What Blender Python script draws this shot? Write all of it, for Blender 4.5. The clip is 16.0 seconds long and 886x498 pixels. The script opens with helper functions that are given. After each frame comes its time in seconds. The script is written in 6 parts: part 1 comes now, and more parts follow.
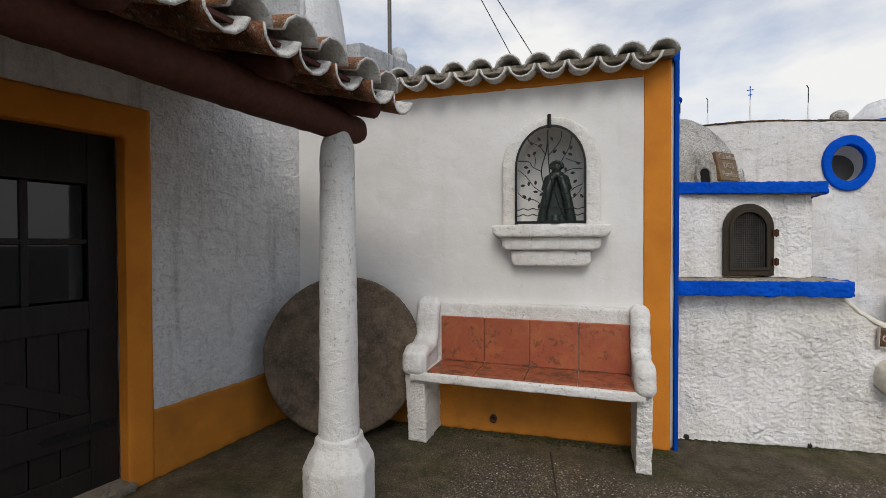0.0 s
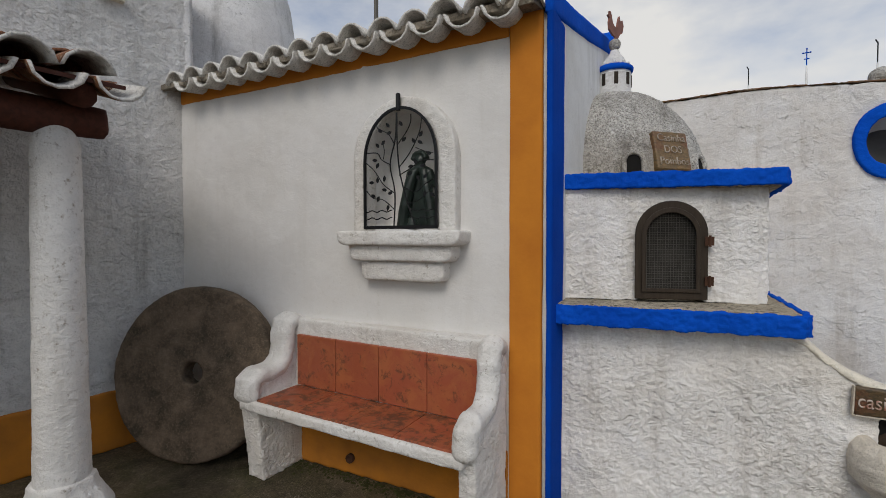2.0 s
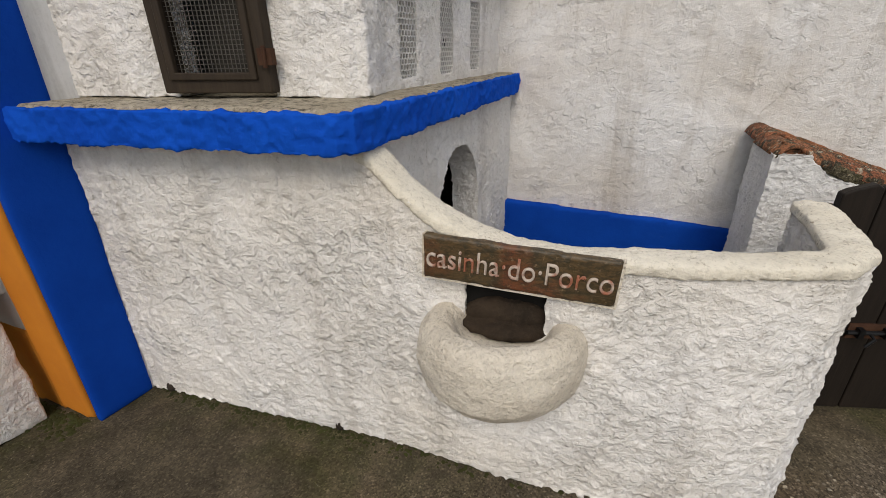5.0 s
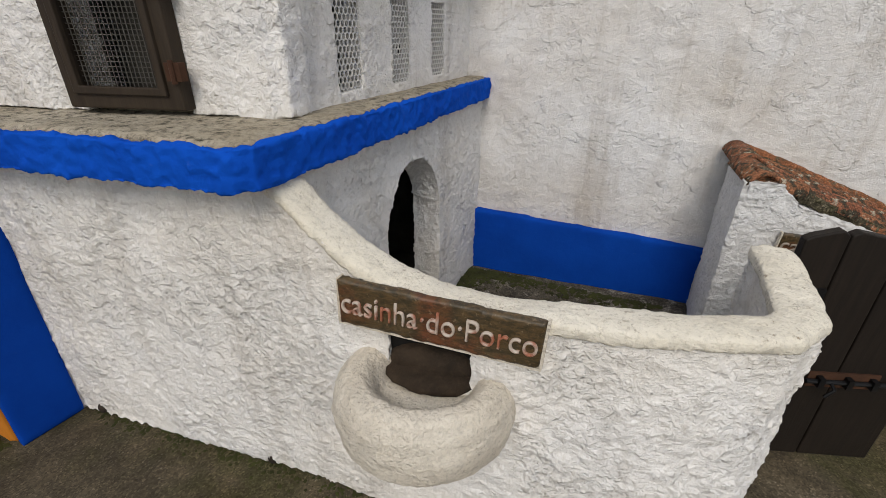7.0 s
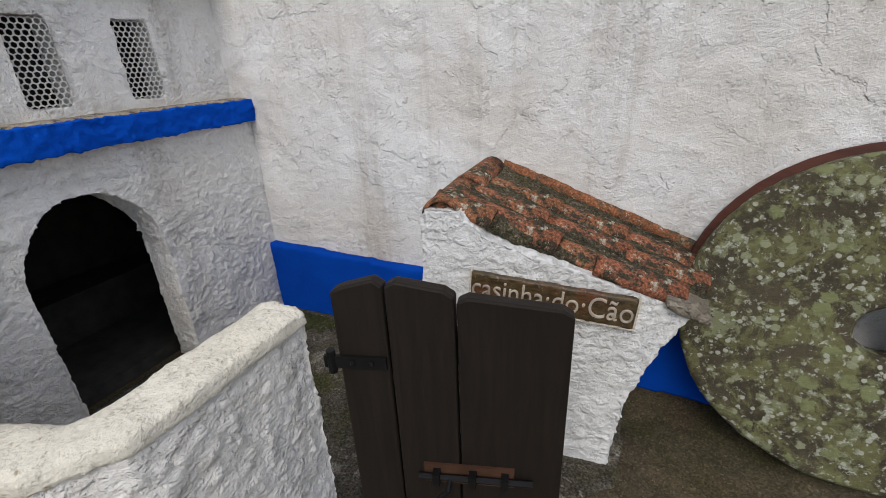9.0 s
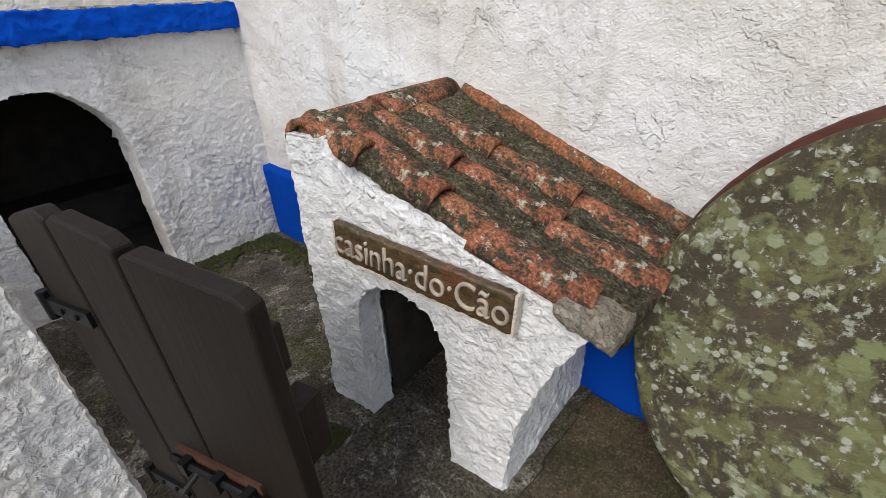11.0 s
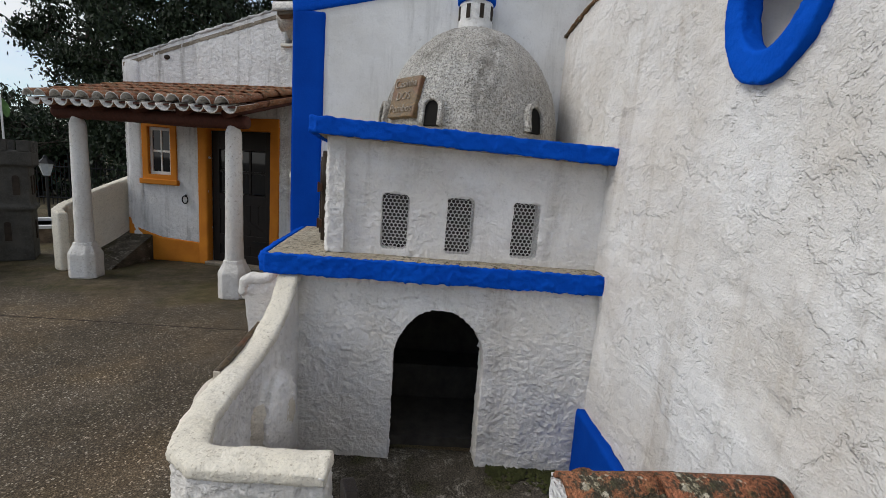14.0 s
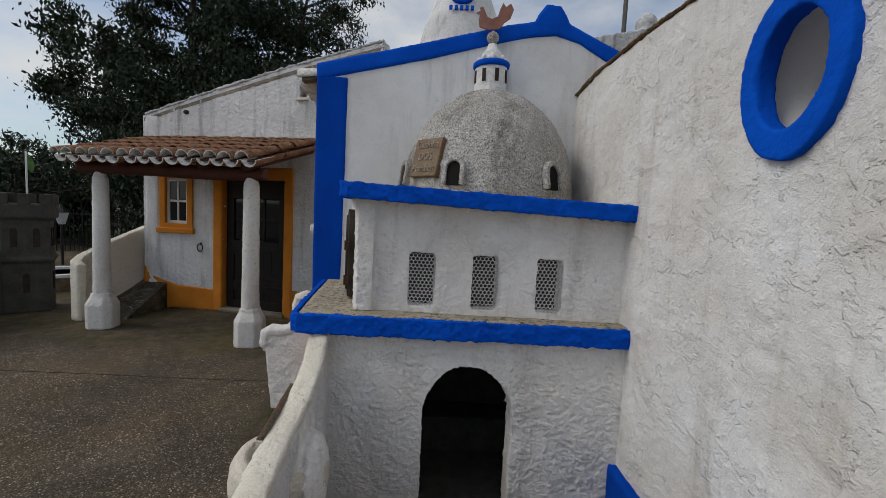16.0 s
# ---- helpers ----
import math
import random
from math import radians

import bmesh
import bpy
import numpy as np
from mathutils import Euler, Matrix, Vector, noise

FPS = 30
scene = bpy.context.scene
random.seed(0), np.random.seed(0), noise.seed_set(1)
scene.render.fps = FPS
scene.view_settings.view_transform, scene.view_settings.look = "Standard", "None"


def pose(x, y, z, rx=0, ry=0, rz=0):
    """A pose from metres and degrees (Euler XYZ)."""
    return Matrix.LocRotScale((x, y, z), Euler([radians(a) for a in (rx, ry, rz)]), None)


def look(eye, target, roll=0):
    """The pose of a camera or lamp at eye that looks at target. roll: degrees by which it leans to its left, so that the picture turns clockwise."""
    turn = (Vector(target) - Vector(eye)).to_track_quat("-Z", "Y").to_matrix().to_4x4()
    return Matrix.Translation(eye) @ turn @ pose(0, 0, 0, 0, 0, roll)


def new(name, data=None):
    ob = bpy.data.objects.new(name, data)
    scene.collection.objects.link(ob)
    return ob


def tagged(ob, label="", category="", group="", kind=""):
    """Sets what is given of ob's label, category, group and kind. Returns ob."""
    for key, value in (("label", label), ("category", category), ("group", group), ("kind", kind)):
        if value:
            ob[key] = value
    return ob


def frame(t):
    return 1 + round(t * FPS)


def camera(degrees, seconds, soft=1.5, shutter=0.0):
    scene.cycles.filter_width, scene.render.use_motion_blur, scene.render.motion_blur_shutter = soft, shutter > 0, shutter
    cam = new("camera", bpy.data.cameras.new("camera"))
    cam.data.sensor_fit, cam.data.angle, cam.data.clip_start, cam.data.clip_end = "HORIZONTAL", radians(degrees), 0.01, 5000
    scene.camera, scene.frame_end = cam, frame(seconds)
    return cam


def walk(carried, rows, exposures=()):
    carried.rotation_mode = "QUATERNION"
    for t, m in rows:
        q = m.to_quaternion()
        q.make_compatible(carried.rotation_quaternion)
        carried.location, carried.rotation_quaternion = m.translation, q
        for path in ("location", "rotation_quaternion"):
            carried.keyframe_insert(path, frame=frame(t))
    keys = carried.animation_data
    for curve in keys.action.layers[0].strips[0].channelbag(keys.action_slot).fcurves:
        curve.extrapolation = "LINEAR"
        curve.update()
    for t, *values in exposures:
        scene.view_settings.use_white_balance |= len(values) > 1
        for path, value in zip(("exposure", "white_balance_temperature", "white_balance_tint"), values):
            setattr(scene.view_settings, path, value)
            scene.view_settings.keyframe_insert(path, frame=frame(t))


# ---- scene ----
cam = camera(90.29, 16.0, soft=0.7)

PATH = [
    (0, (0.396, -1.296, 1.451), (-0.290, 0.582, 1.422), -0.21),
    (0.5, (0.626, -0.958, 1.446), (-0.105, 0.904, 1.418), -0.19),
    (1, (0.959, -0.688, 1.499), (0.157, 1.144, 1.449), 0.39),
    (1.5, (1.316, -0.441, 1.562), (0.405, 1.338, 1.501), 0.71),
    (2, (1.568, -0.132, 1.530), (0.540, 1.582, 1.481), -0.06),
    (2.5, (1.649, 0.276, 1.554), (0.676, 2.023, 1.537), -0.33),
    (3, (2.020, 0.636, 1.546), (0.973, 2.339, 1.573), -0.57),
    (3.5, (2.311, 0.892, 1.548), (1.195, 2.551, 1.534), -0.14),
    (4, (2.606, 1.263, 1.424), (1.417, 2.869, 1.340), 1.09),
    (4.5, (2.637, 1.350, 1.434), (1.587, 2.979, 0.941), 1.14),
    (5, (2.669, 1.534, 1.317), (1.858, 3.163, 0.487), -0.94),
    (5.2, (2.700, 1.554, 1.291), (1.912, 3.177, 0.428), -2.42),
    (7.3, (2.812, 1.882, 1.417), (1.995, 3.472, 0.520), 1.72),
    (7.5, (2.868, 1.981, 1.406), (1.943, 3.536, 0.554), 2.33),
    (8, (3.103, 2.260, 1.316), (1.926, 3.741, 0.667), 2.62),
    (8.5, (3.286, 2.317, 1.500), (2.414, 3.914, 0.670), 2.38),
    (9, (3.790, 2.647, 1.329), (2.874, 4.234, 0.528), -2.62),
    (9.2, (3.928, 2.790, 1.289), (2.980, 4.342, 0.458), -2.83),
    (11.3, (4.121, 3.379, 1.134), (2.787, 4.461, 0.109), -2.60),
    (11.5, (4.101, 3.440, 1.107), (2.719, 4.448, 0.070), -2.49),
    (12, (4.122, 3.449, 1.122), (2.588, 4.204, 0.085), -1.34),
    (12.5, (4.232, 3.479, 1.131), (2.454, 3.806, 0.276), -1.41),
    (13, (4.157, 3.504, 1.258), (2.316, 3.559, 0.479), 0.82),
    (13.5, (4.085, 3.545, 1.412), (2.182, 3.467, 0.802), 3.17),
    (14, (4.127, 3.479, 1.629), (2.158, 3.357, 1.302), 4.11),
    (14.5, (4.099, 3.454, 1.799), (2.112, 3.313, 1.616), 1.98),
    (15, (4.095, 3.410, 1.810), (2.106, 3.258, 1.661), 1.62),
    (15.5, (4.110, 3.367, 1.792), (2.122, 3.202, 1.648), 2.06),
    (16, (4.184, 3.350, 1.752), (2.197, 3.204, 1.578), 2.85),
]
EXPOSURE = [(0, -0.4, 6870, 10), (1, -0.57, 6920, 10), (2.5, -0.72, 6970, 10), (3.5, -0.87, 7170, 10), (4.5, -0.67, 7470, 11), (5, -0.4, 7470, 11), (7.5, -0.4, 7120, 10), (8.5, -0.44, 6920, 10), (9, -0.33, 6820, 10), (11.5, 0.15, 6920, 10), (12.5, 0.2, 6920, 10), (13.5, 0.05, 6820, 9), (14, -0.37, 6870, 9), (14.5, -0.59, 6820, 9), (16, -0.75, 6870, 9)]
walk(cam, [(t, look(eye, target, roll)) for t, eye, target, roll in PATH], EXPOSURE)

# ---- light ----
world = bpy.data.worlds.new("overcast_sky")
scene.world = world
world.use_nodes = True
wn = world.node_tree
sky = wn.nodes.new("ShaderNodeTexSky")
sky.sky_type, sky.sun_disc = "NISHITA", False
sky.sun_elevation, sky.sun_rotation = radians(44), radians(165)
sky.dust_density, sky.ozone_density = 1.2, 2.0
wcoord = wn.nodes.new("ShaderNodeTexCoord")
wmap = wn.nodes.new("ShaderNodeMapping")
wmap.inputs["Scale"].default_value = (1.0, 1.0, 2.2)
cloud = wn.nodes.new("ShaderNodeTexNoise")
cloud.inputs["Scale"].default_value = 1.7
cloud.inputs["Detail"].default_value = 7
cloud.inputs["Roughness"].default_value = 0.55
cramp = wn.nodes.new("ShaderNodeValToRGB")
cramp.color_ramp.elements[0].position, cramp.color_ramp.elements[1].position = 0.36, 0.64
wmix = wn.nodes.new("ShaderNodeMix")
wmix.data_type = "RGBA"
wmix.inputs["B"].default_value = (12.4, 12.8, 13.3, 1)
wn.links.new(wcoord.outputs["Generated"], wmap.inputs["Vector"])
wn.links.new(wmap.outputs["Vector"], cloud.inputs["Vector"])
wn.links.new(cloud.outputs["Fac"], cramp.inputs["Fac"])
wn.links.new(cramp.outputs["Color"], wmix.inputs["Factor"])
wgain = wn.nodes.new("ShaderNodeMix")
wgain.data_type, wgain.blend_type = "RGBA", "MULTIPLY"
wgain.inputs["Factor"].default_value = 1.0
wgain.inputs["B"].default_value = (1.8, 1.98, 2.2, 1)
wn.links.new(sky.outputs["Color"], wgain.inputs["A"])
wn.links.new(wgain.outputs["Result"], wmix.inputs["A"])
wn.links.new(wmix.outputs["Result"], wn.nodes["Background"].inputs["Color"])
wn.nodes["Background"].inputs["Strength"].default_value = 0.092

sun_data = bpy.data.lights.new("sun", "SUN")
sun_data.energy, sun_data.angle, sun_data.color = 1.75, radians(26), (1.0, 0.98, 0.95)
sun = new("sun", sun_data)
sun.matrix_basis = look((2.7, -4.2, 6.6), (1.0, 2.0, 0.5))

# ---- materials ----
class Shader:
    """A node material with short names for the nodes it uses."""

    def __init__(self, name):
        self.m = bpy.data.materials.new(name)
        self.m.use_nodes = True
        self.nt = self.m.node_tree
        self.bsdf = self.nt.nodes["Principled BSDF"]
        self.coord = self.nt.nodes.new("ShaderNodeTexCoord").outputs["Object"]

    def put(self, socket, value):
        if isinstance(value, bpy.types.NodeSocket):
            self.nt.links.new(value, socket)
        elif isinstance(value, (tuple, list)) and len(value) == 3 and socket.type == "RGBA":
            socket.default_value = (*value, 1)
        elif isinstance(value, (int, float)) and socket.type == "RGBA":
            socket.default_value = (value, value, value, 1)
        else:
            socket.default_value = value

    def stretch(self, scale, turn=(0, 0, 0)):
        n = self.nt.nodes.new("ShaderNodeMapping")
        n.inputs["Rotation"].default_value = [radians(a) for a in turn]
        self.put(n.inputs["Vector"], self.coord)
        n.inputs["Scale"].default_value = scale
        return n.outputs["Vector"]

    def noise(self, scale, detail=4, rough=0.55, vec=None, warp=0.0):
        n = self.nt.nodes.new("ShaderNodeTexNoise")
        self.put(n.inputs["Vector"], vec or self.coord)
        n.inputs["Scale"].default_value = scale
        n.inputs["Detail"].default_value = detail
        n.inputs["Roughness"].default_value = rough
        n.inputs["Distortion"].default_value = warp
        return n.outputs["Fac"]

    def cells(self, scale, feature="F1", out="Distance", vec=None):
        n = self.nt.nodes.new("ShaderNodeTexVoronoi")
        n.feature = feature
        self.put(n.inputs["Vector"], vec or self.coord)
        n.inputs["Scale"].default_value = scale
        return n.outputs[out]

    def ramp(self, fac, *stops):
        n = self.nt.nodes.new("ShaderNodeValToRGB")
        el = n.color_ramp.elements
        while len(el) < len(stops):
            el.new(0.5)
        for e, (p, c) in zip(el, stops):
            e.position = p
            e.color = (c, c, c, 1) if isinstance(c, (int, float)) else (*c, 1)
        self.put(n.inputs["Fac"], fac)
        return n.outputs["Color"]

    def mix(self, fac, a, b, blend="MIX"):
        n = self.nt.nodes.new("ShaderNodeMix")
        n.data_type, n.blend_type = "RGBA", blend
        self.put(n.inputs["Factor"], fac)
        self.put(n.inputs["A"], a)
        self.put(n.inputs["B"], b)
        return n.outputs["Result"]

    def math(self, op, a, b=0.0):
        n = self.nt.nodes.new("ShaderNodeMath")
        n.operation = op
        self.put(n.inputs[0], a)
        self.put(n.inputs[1], b)
        return n.outputs[0]

    def chance(self):
        return self.nt.nodes.new("ShaderNodeObjectInfo").outputs["Random"]

    def height(self, value, strength=0.5, distance=0.01):
        n = self.nt.nodes.new("ShaderNodeBump")
        n.inputs["Strength"].default_value = strength
        n.inputs["Distance"].default_value = distance
        self.put(n.inputs["Height"], value)
        old = self.bsdf.inputs["Normal"]
        if old.is_linked:
            self.put(n.inputs["Normal"], old.links[0].from_socket)
        self.put(old, n.outputs["Normal"])

    def done(self, colour, rough=0.85, metal=0.0, spec=0.35):
        self.put(self.bsdf.inputs["Base Color"], colour)
        self.put(self.bsdf.inputs["Roughness"], rough)
        self.bsdf.inputs["Metallic"].default_value = metal
        self.bsdf.inputs["Specular IOR Level"].default_value = spec
        return self.m


def plaster(name, light, warm, dirt, dirt_amount=0.5, streaks=0.25, lump=30, lump_bump=0.55, fine_bump=0.35, cover=0.44, pit_shade=0.82, scales=1.12, speck=0.56, flakes=0.0, grain=34, grit=0.35, drags=0.2, crumbs=0.0, patch=0.40, clump=24, weather=0.0):
    """Lime-washed plaster: warm blotches, grime in specks and runs, trowel lumps with hollows darkened in colour."""
    s = Shader(name)
    big = s.ramp(s.noise(1.6, 5, 0.6), (0.38, 0.0), (0.66, 1.0))
    col = s.mix(big, light, warm)
    specks = s.ramp(s.noise(grain, 8, 0.72), (speck, 0.0), (speck + 0.13, 1.0))
    area = s.ramp(s.noise(2.7, 4, 0.6, warp=0.6), (cover, 0.0), (cover + 0.18, 1.0))
    col = s.mix(s.math("MULTIPLY", s.math("MULTIPLY", specks, area), dirt_amount), col, dirt)
    if weather:
        worn = s.ramp(s.noise(1.15, 8, 0.68, warp=0.5), (0.45, 0.0), (0.64, 1.0))
        col = s.mix(s.math("MULTIPLY", worn, weather), col, (0.49, 0.44, 0.385))
    if streaks:
        run = s.ramp(s.noise(4.2, 7, 0.68, vec=s.stretch((1.6, 1.6, 0.15))), (0.53, 0.0), (0.70, 1.0))
        col = s.mix(s.math("MULTIPLY", run, streaks), col, dirt)
    # Random fine dark grain, its strength tied to the hollow shading below
    tone = s.ramp(s.noise(90, 3, 0.65), (0.30, 1.0 - 2.2 * (1.0 - pit_shade)), (0.48, 1.0))
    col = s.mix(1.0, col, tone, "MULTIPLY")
    lumpy = s.ramp(s.noise(lump * 0.75, 5, 0.62, vec=s.stretch((1.0, 1.0, scales), (28, 24, 0)), warp=0.35), (0.44, 0.0), (0.56, 1.0))
    # Hollows of the lumps darkened in colour, imitating the shade inside them
    col = s.mix(1.0, col, s.ramp(lumpy, (0.0, pit_shade), (0.3, 1.0)), "MULTIPLY")
    s.height(lumpy, lump_bump, 0.016)
    drag = s.ramp(s.noise(lump * 0.32, 5, 0.6, vec=s.stretch((1.0, 1.0, 1.7), (38, 34, 20)), warp=0.8), (0.42, 0.0), (0.56, 1.0))
    s.height(drag, drags, 0.012)
    rough = s.ramp(s.noise(3.8, 4, 0.6), (0.36, 0.25), (0.62, 1.0))
    s.height(s.math("MULTIPLY", rough, s.ramp(s.noise(lump * 2.6, 3, 0.6, warp=0.4), (0.44, 0.0), (0.58, 1.0))), fine_bump, 0.0065)
    if crumbs:
        where = s.ramp(s.noise(4.0, 5, 0.65, warp=0.6), (patch, 0.1), (patch + 0.22, 1.0))
        clot = s.ramp(s.noise(clump, 5, 0.58, vec=s.stretch((1.0, 1.0, 1.25), (24, 30, 15)), warp=0.35), (0.36, 0.0), (0.47, 0.55), (0.50, 0.85), (0.64, 1.0))
        clot = s.math("MULTIPLY", where, clot)
        s.height(clot, crumbs, 0.013)
        # Gaps between clots mixed towards the dirt colour, painting their thin shadows
        seam_shade = s.math("MULTIPLY", where, s.ramp(clot, (0.0, 1.0), (0.14, 0.0)))
        col = s.mix(s.math("MULTIPLY", seam_shade, 0.2 * crumbs), col, dirt)
    s.height(s.noise(170, 2, 0.6), grit, 0.006)
    if flakes:
        skin = s.ramp(s.noise(2.4, 7, 0.62, warp=0.3), (0.515, 0.0), (0.524, 1.0))
        skin2 = s.ramp(s.noise(3.7, 7, 0.62, warp=0.5), (0.56, 0.0), (0.566, 1.0))
        s.height(s.math("ADD", skin, skin2), flakes, 0.012)
    return s.done(col, 0.9, spec=0.2)


def paint(name, colour, dark, wear=(0.6, 0.55, 0.45), wear_amount=0.3, bump=0.3, spec=0.15):
    s = Shader(name)
    col = s.mix(s.ramp(s.noise(3.2, 5, 0.6), (0.35, 0.0), (0.7, 1.0)), colour, dark)
    chips = s.ramp(s.noise(26, 8, 0.7), (0.66, 0.0), (0.74, 1.0))
    col = s.mix(s.math("MULTIPLY", chips, wear_amount), col, wear)
    s.height(s.noise(40, 6, 0.6, warp=0.3), bump, 0.008)
    s.height(s.noise(220, 3), 0.2, 0.002)
    return s.done(col, 0.8, spec=spec)


def lichen_tile(name, red, dark, amount=0.45):
    """Old terracotta: sooty moss, pale lichen discs, pieces that differ."""
    s = Shader(name)
    ch = s.chance()
    col = s.mix(s.ramp(s.noise(9, 5, 0.65), (0.35, 0.0), (0.65, 1.0)), red, tuple(c * 0.55 for c in red))
    col = s.mix(s.math("MULTIPLY", ch, 0.5), col, (0.34, 0.17, 0.08))
    flecks = s.ramp(s.noise(42, 8, 0.75), (0.60 - 0.08 * amount, 0.0), (0.65 - 0.08 * amount, 0.9))
    col = s.mix(flecks, col, dark)
    soot = s.ramp(s.noise(9, 10, 0.78, warp=0.3), (0.66 - 0.19 * amount, 0.0), (0.71 - 0.19 * amount, 1.0))
    col = s.mix(soot, col, dark)
    green = s.ramp(s.noise(5.5, 6, 0.7), (0.56, 0.0), (0.68, 0.8))
    col = s.mix(green, col, (0.10, 0.11, 0.05))
    for scale, level, tint in ((13, 0.60, (0.30, 0.27, 0.19)), (28, 0.585, (0.46, 0.42, 0.33)), (60, 0.65, (0.40, 0.19, 0.10))):
        crust = s.ramp(s.noise(scale, 8, 0.72), (level, 0.0), (level + 0.03, 0.9))
        col = s.mix(crust, col, tint)
    grime = s.ramp(s.noise(130, 3, 0.65), (0.40, 0.55), (0.54, 1.0), (0.66, 1.45))
    col = s.mix(1.0, col, grime, "MULTIPLY")
    s.height(s.noise(45, 7, 0.7), 0.7, 0.008)
    s.height(s.noise(150, 3), 0.6, 0.004)
    return s.done(col, 0.92, spec=0.2)


def wood(name, a, b, along=(14, 14, 1.2), rough=0.6, bump=0.4):
    s = Shader(name)
    grain = s.noise(4, 8, 0.65, vec=s.stretch(along), warp=0.8)
    col = s.mix(s.ramp(grain, (0.3, 0.0), (0.7, 1.0)), a, b)
    col = s.mix(s.ramp(s.noise(3, 5), (0.45, 0.0), (0.7, 0.5)), col, tuple(c * 0.5 for c in a))
    s.height(grain, bump, 0.004)
    s.height(s.noise(120, 3), 0.2, 0.001)
    return s.done(col, rough, spec=0.2)


def plain(name, colour, rough=0.5, metal=0.0, vary=0.25, bump=0.15):
    s = Shader(name)
    col = s.mix(s.ramp(s.noise(12, 6, 0.65), (0.35, 0.0), (0.7, 1.0)), colour, tuple(c * (1 - vary) for c in colour))
    s.height(s.noise(80, 5), bump, 0.003)
    return s.done(col, rough, metal)


PLASTER_FINE = plaster("smooth_lime_plaster", (0.73, 0.715, 0.695), (0.67, 0.65, 0.62), (0.42, 0.36, 0.28), 0.25, 0.12, 9, 0.06, 0.05, pit_shade=0.98, grit=0.1, drags=0.04)
PLASTER_GABLE = plaster("rain_marked_plaster", (0.78, 0.78, 0.775), (0.68, 0.67, 0.65), (0.30, 0.29, 0.27), 0.4, 0.45, 9, 0.08, 0.08, pit_shade=0.97, grit=0.12, drags=0.06)
PLASTER_SOFT = plaster("worn_moulded_plaster", (0.75, 0.735, 0.705), (0.67, 0.635, 0.585), (0.24, 0.19, 0.13), 0.85, 0.2, 22, 0.26, 0.28, pit_shade=0.95, cover=0.38, grit=0.25)
PLASTER_ROUGH = plaster("rough_lime_plaster", (0.86, 0.855, 0.85), (0.80, 0.785, 0.76), (0.30, 0.25, 0.19), 0.35, 0.05, 26, 0.24, 0.4, pit_shade=0.95, grit=0.45, drags=0.35, crumbs=0.6, patch=0.34, clump=34)
PLASTER_COTTAGE = plaster("weathered_cottage_plaster", (0.79, 0.785, 0.78), (0.66, 0.65, 0.64), (0.15, 0.14, 0.125), 0.75, 0.5, 24, 0.3, 0.34, pit_shade=0.93)
PLASTER_TOWER = plaster("grey_weathered_tower_plaster", (0.77, 0.76, 0.745), (0.65, 0.64, 0.62), (0.12, 0.115, 0.10), 0.6, 0.40, 20, 0.4, 0.5, pit_shade=0.92, grit=0.4, drags=0.4, crumbs=0.6, patch=0.36, clump=30)
PLASTER_PEN = plaster("rough_pen_plaster", (0.90, 0.88, 0.855), (0.83, 0.785, 0.72), (0.26, 0.20, 0.135), 0.5, 0.30, 24, 0.19, 0.45, pit_shade=0.965, cover=0.45, grit=0.5, drags=0.28, crumbs=0.75, patch=0.43, clump=31)
PLASTER_OLD = plaster("stained_wall_plaster", (0.82, 0.812, 0.805), (0.73, 0.69, 0.645), (0.30, 0.235, 0.165), 0.45, 0.36, 22, 0.05, 0.36, pit_shade=0.97, flakes=0.55, grit=0.55, drags=0.10, crumbs=0.4, patch=0.50, clump=34, weather=0.34)
PLASTER_DOME = plaster("weathered_dome_plaster", (0.72, 0.70, 0.66), (0.54, 0.51, 0.46), (0.12, 0.105, 0.085), 0.85, 0.55, 40, 0.3, 0.5, cover=0.20, pit_shade=0.84, speck=0.475, grain=105, crumbs=0.7, patch=0.30, clump=44, weather=0.45)
PLASTER_CREAM = plaster("cream_coping_plaster", (0.82, 0.775, 0.68), (0.76, 0.70, 0.58), (0.24, 0.18, 0.11), 0.8, 0.0, 30, 0.25, 0.3, cover=0.34, pit_shade=0.93, speck=0.55, grain=75)
PLASTER_TROUGH = plaster("speckled_trough_plaster", (0.78, 0.72, 0.62), (0.66, 0.58, 0.47), (0.17, 0.13, 0.09), 0.6, 0.1, 34, 0.3, 0.5, cover=0.36, pit_shade=0.93, speck=0.54, grain=110)
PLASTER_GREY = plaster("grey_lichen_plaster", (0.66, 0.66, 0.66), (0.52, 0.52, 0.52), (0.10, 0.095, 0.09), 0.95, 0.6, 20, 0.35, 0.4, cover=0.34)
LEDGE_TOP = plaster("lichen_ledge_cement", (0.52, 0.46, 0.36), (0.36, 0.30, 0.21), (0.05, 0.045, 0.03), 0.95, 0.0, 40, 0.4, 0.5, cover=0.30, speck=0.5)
OCHRE = paint("ochre_limewash", (0.62, 0.225, 0.028), (0.50, 0.165, 0.022), (0.40, 0.20, 0.07), 0.35, 0.2)
OCHRE_DIRTY = paint("grimy_ochre_limewash", (0.55, 0.205, 0.026), (0.36, 0.14, 0.026), (0.12, 0.08, 0.03), 0.6, 0.35)
BLUE = paint("cobalt_limewash", (0.001, 0.088, 0.55), (0.001, 0.064, 0.44), (0.20, 0.28, 0.42), 0.10, 0.7, 0.03)
BLUE_DEEP = paint("deep_blue_limewash", (0.001, 0.060, 0.40), (0.001, 0.046, 0.32), (0.2, 0.25, 0.3), 0.1, 0.3, 0.03)


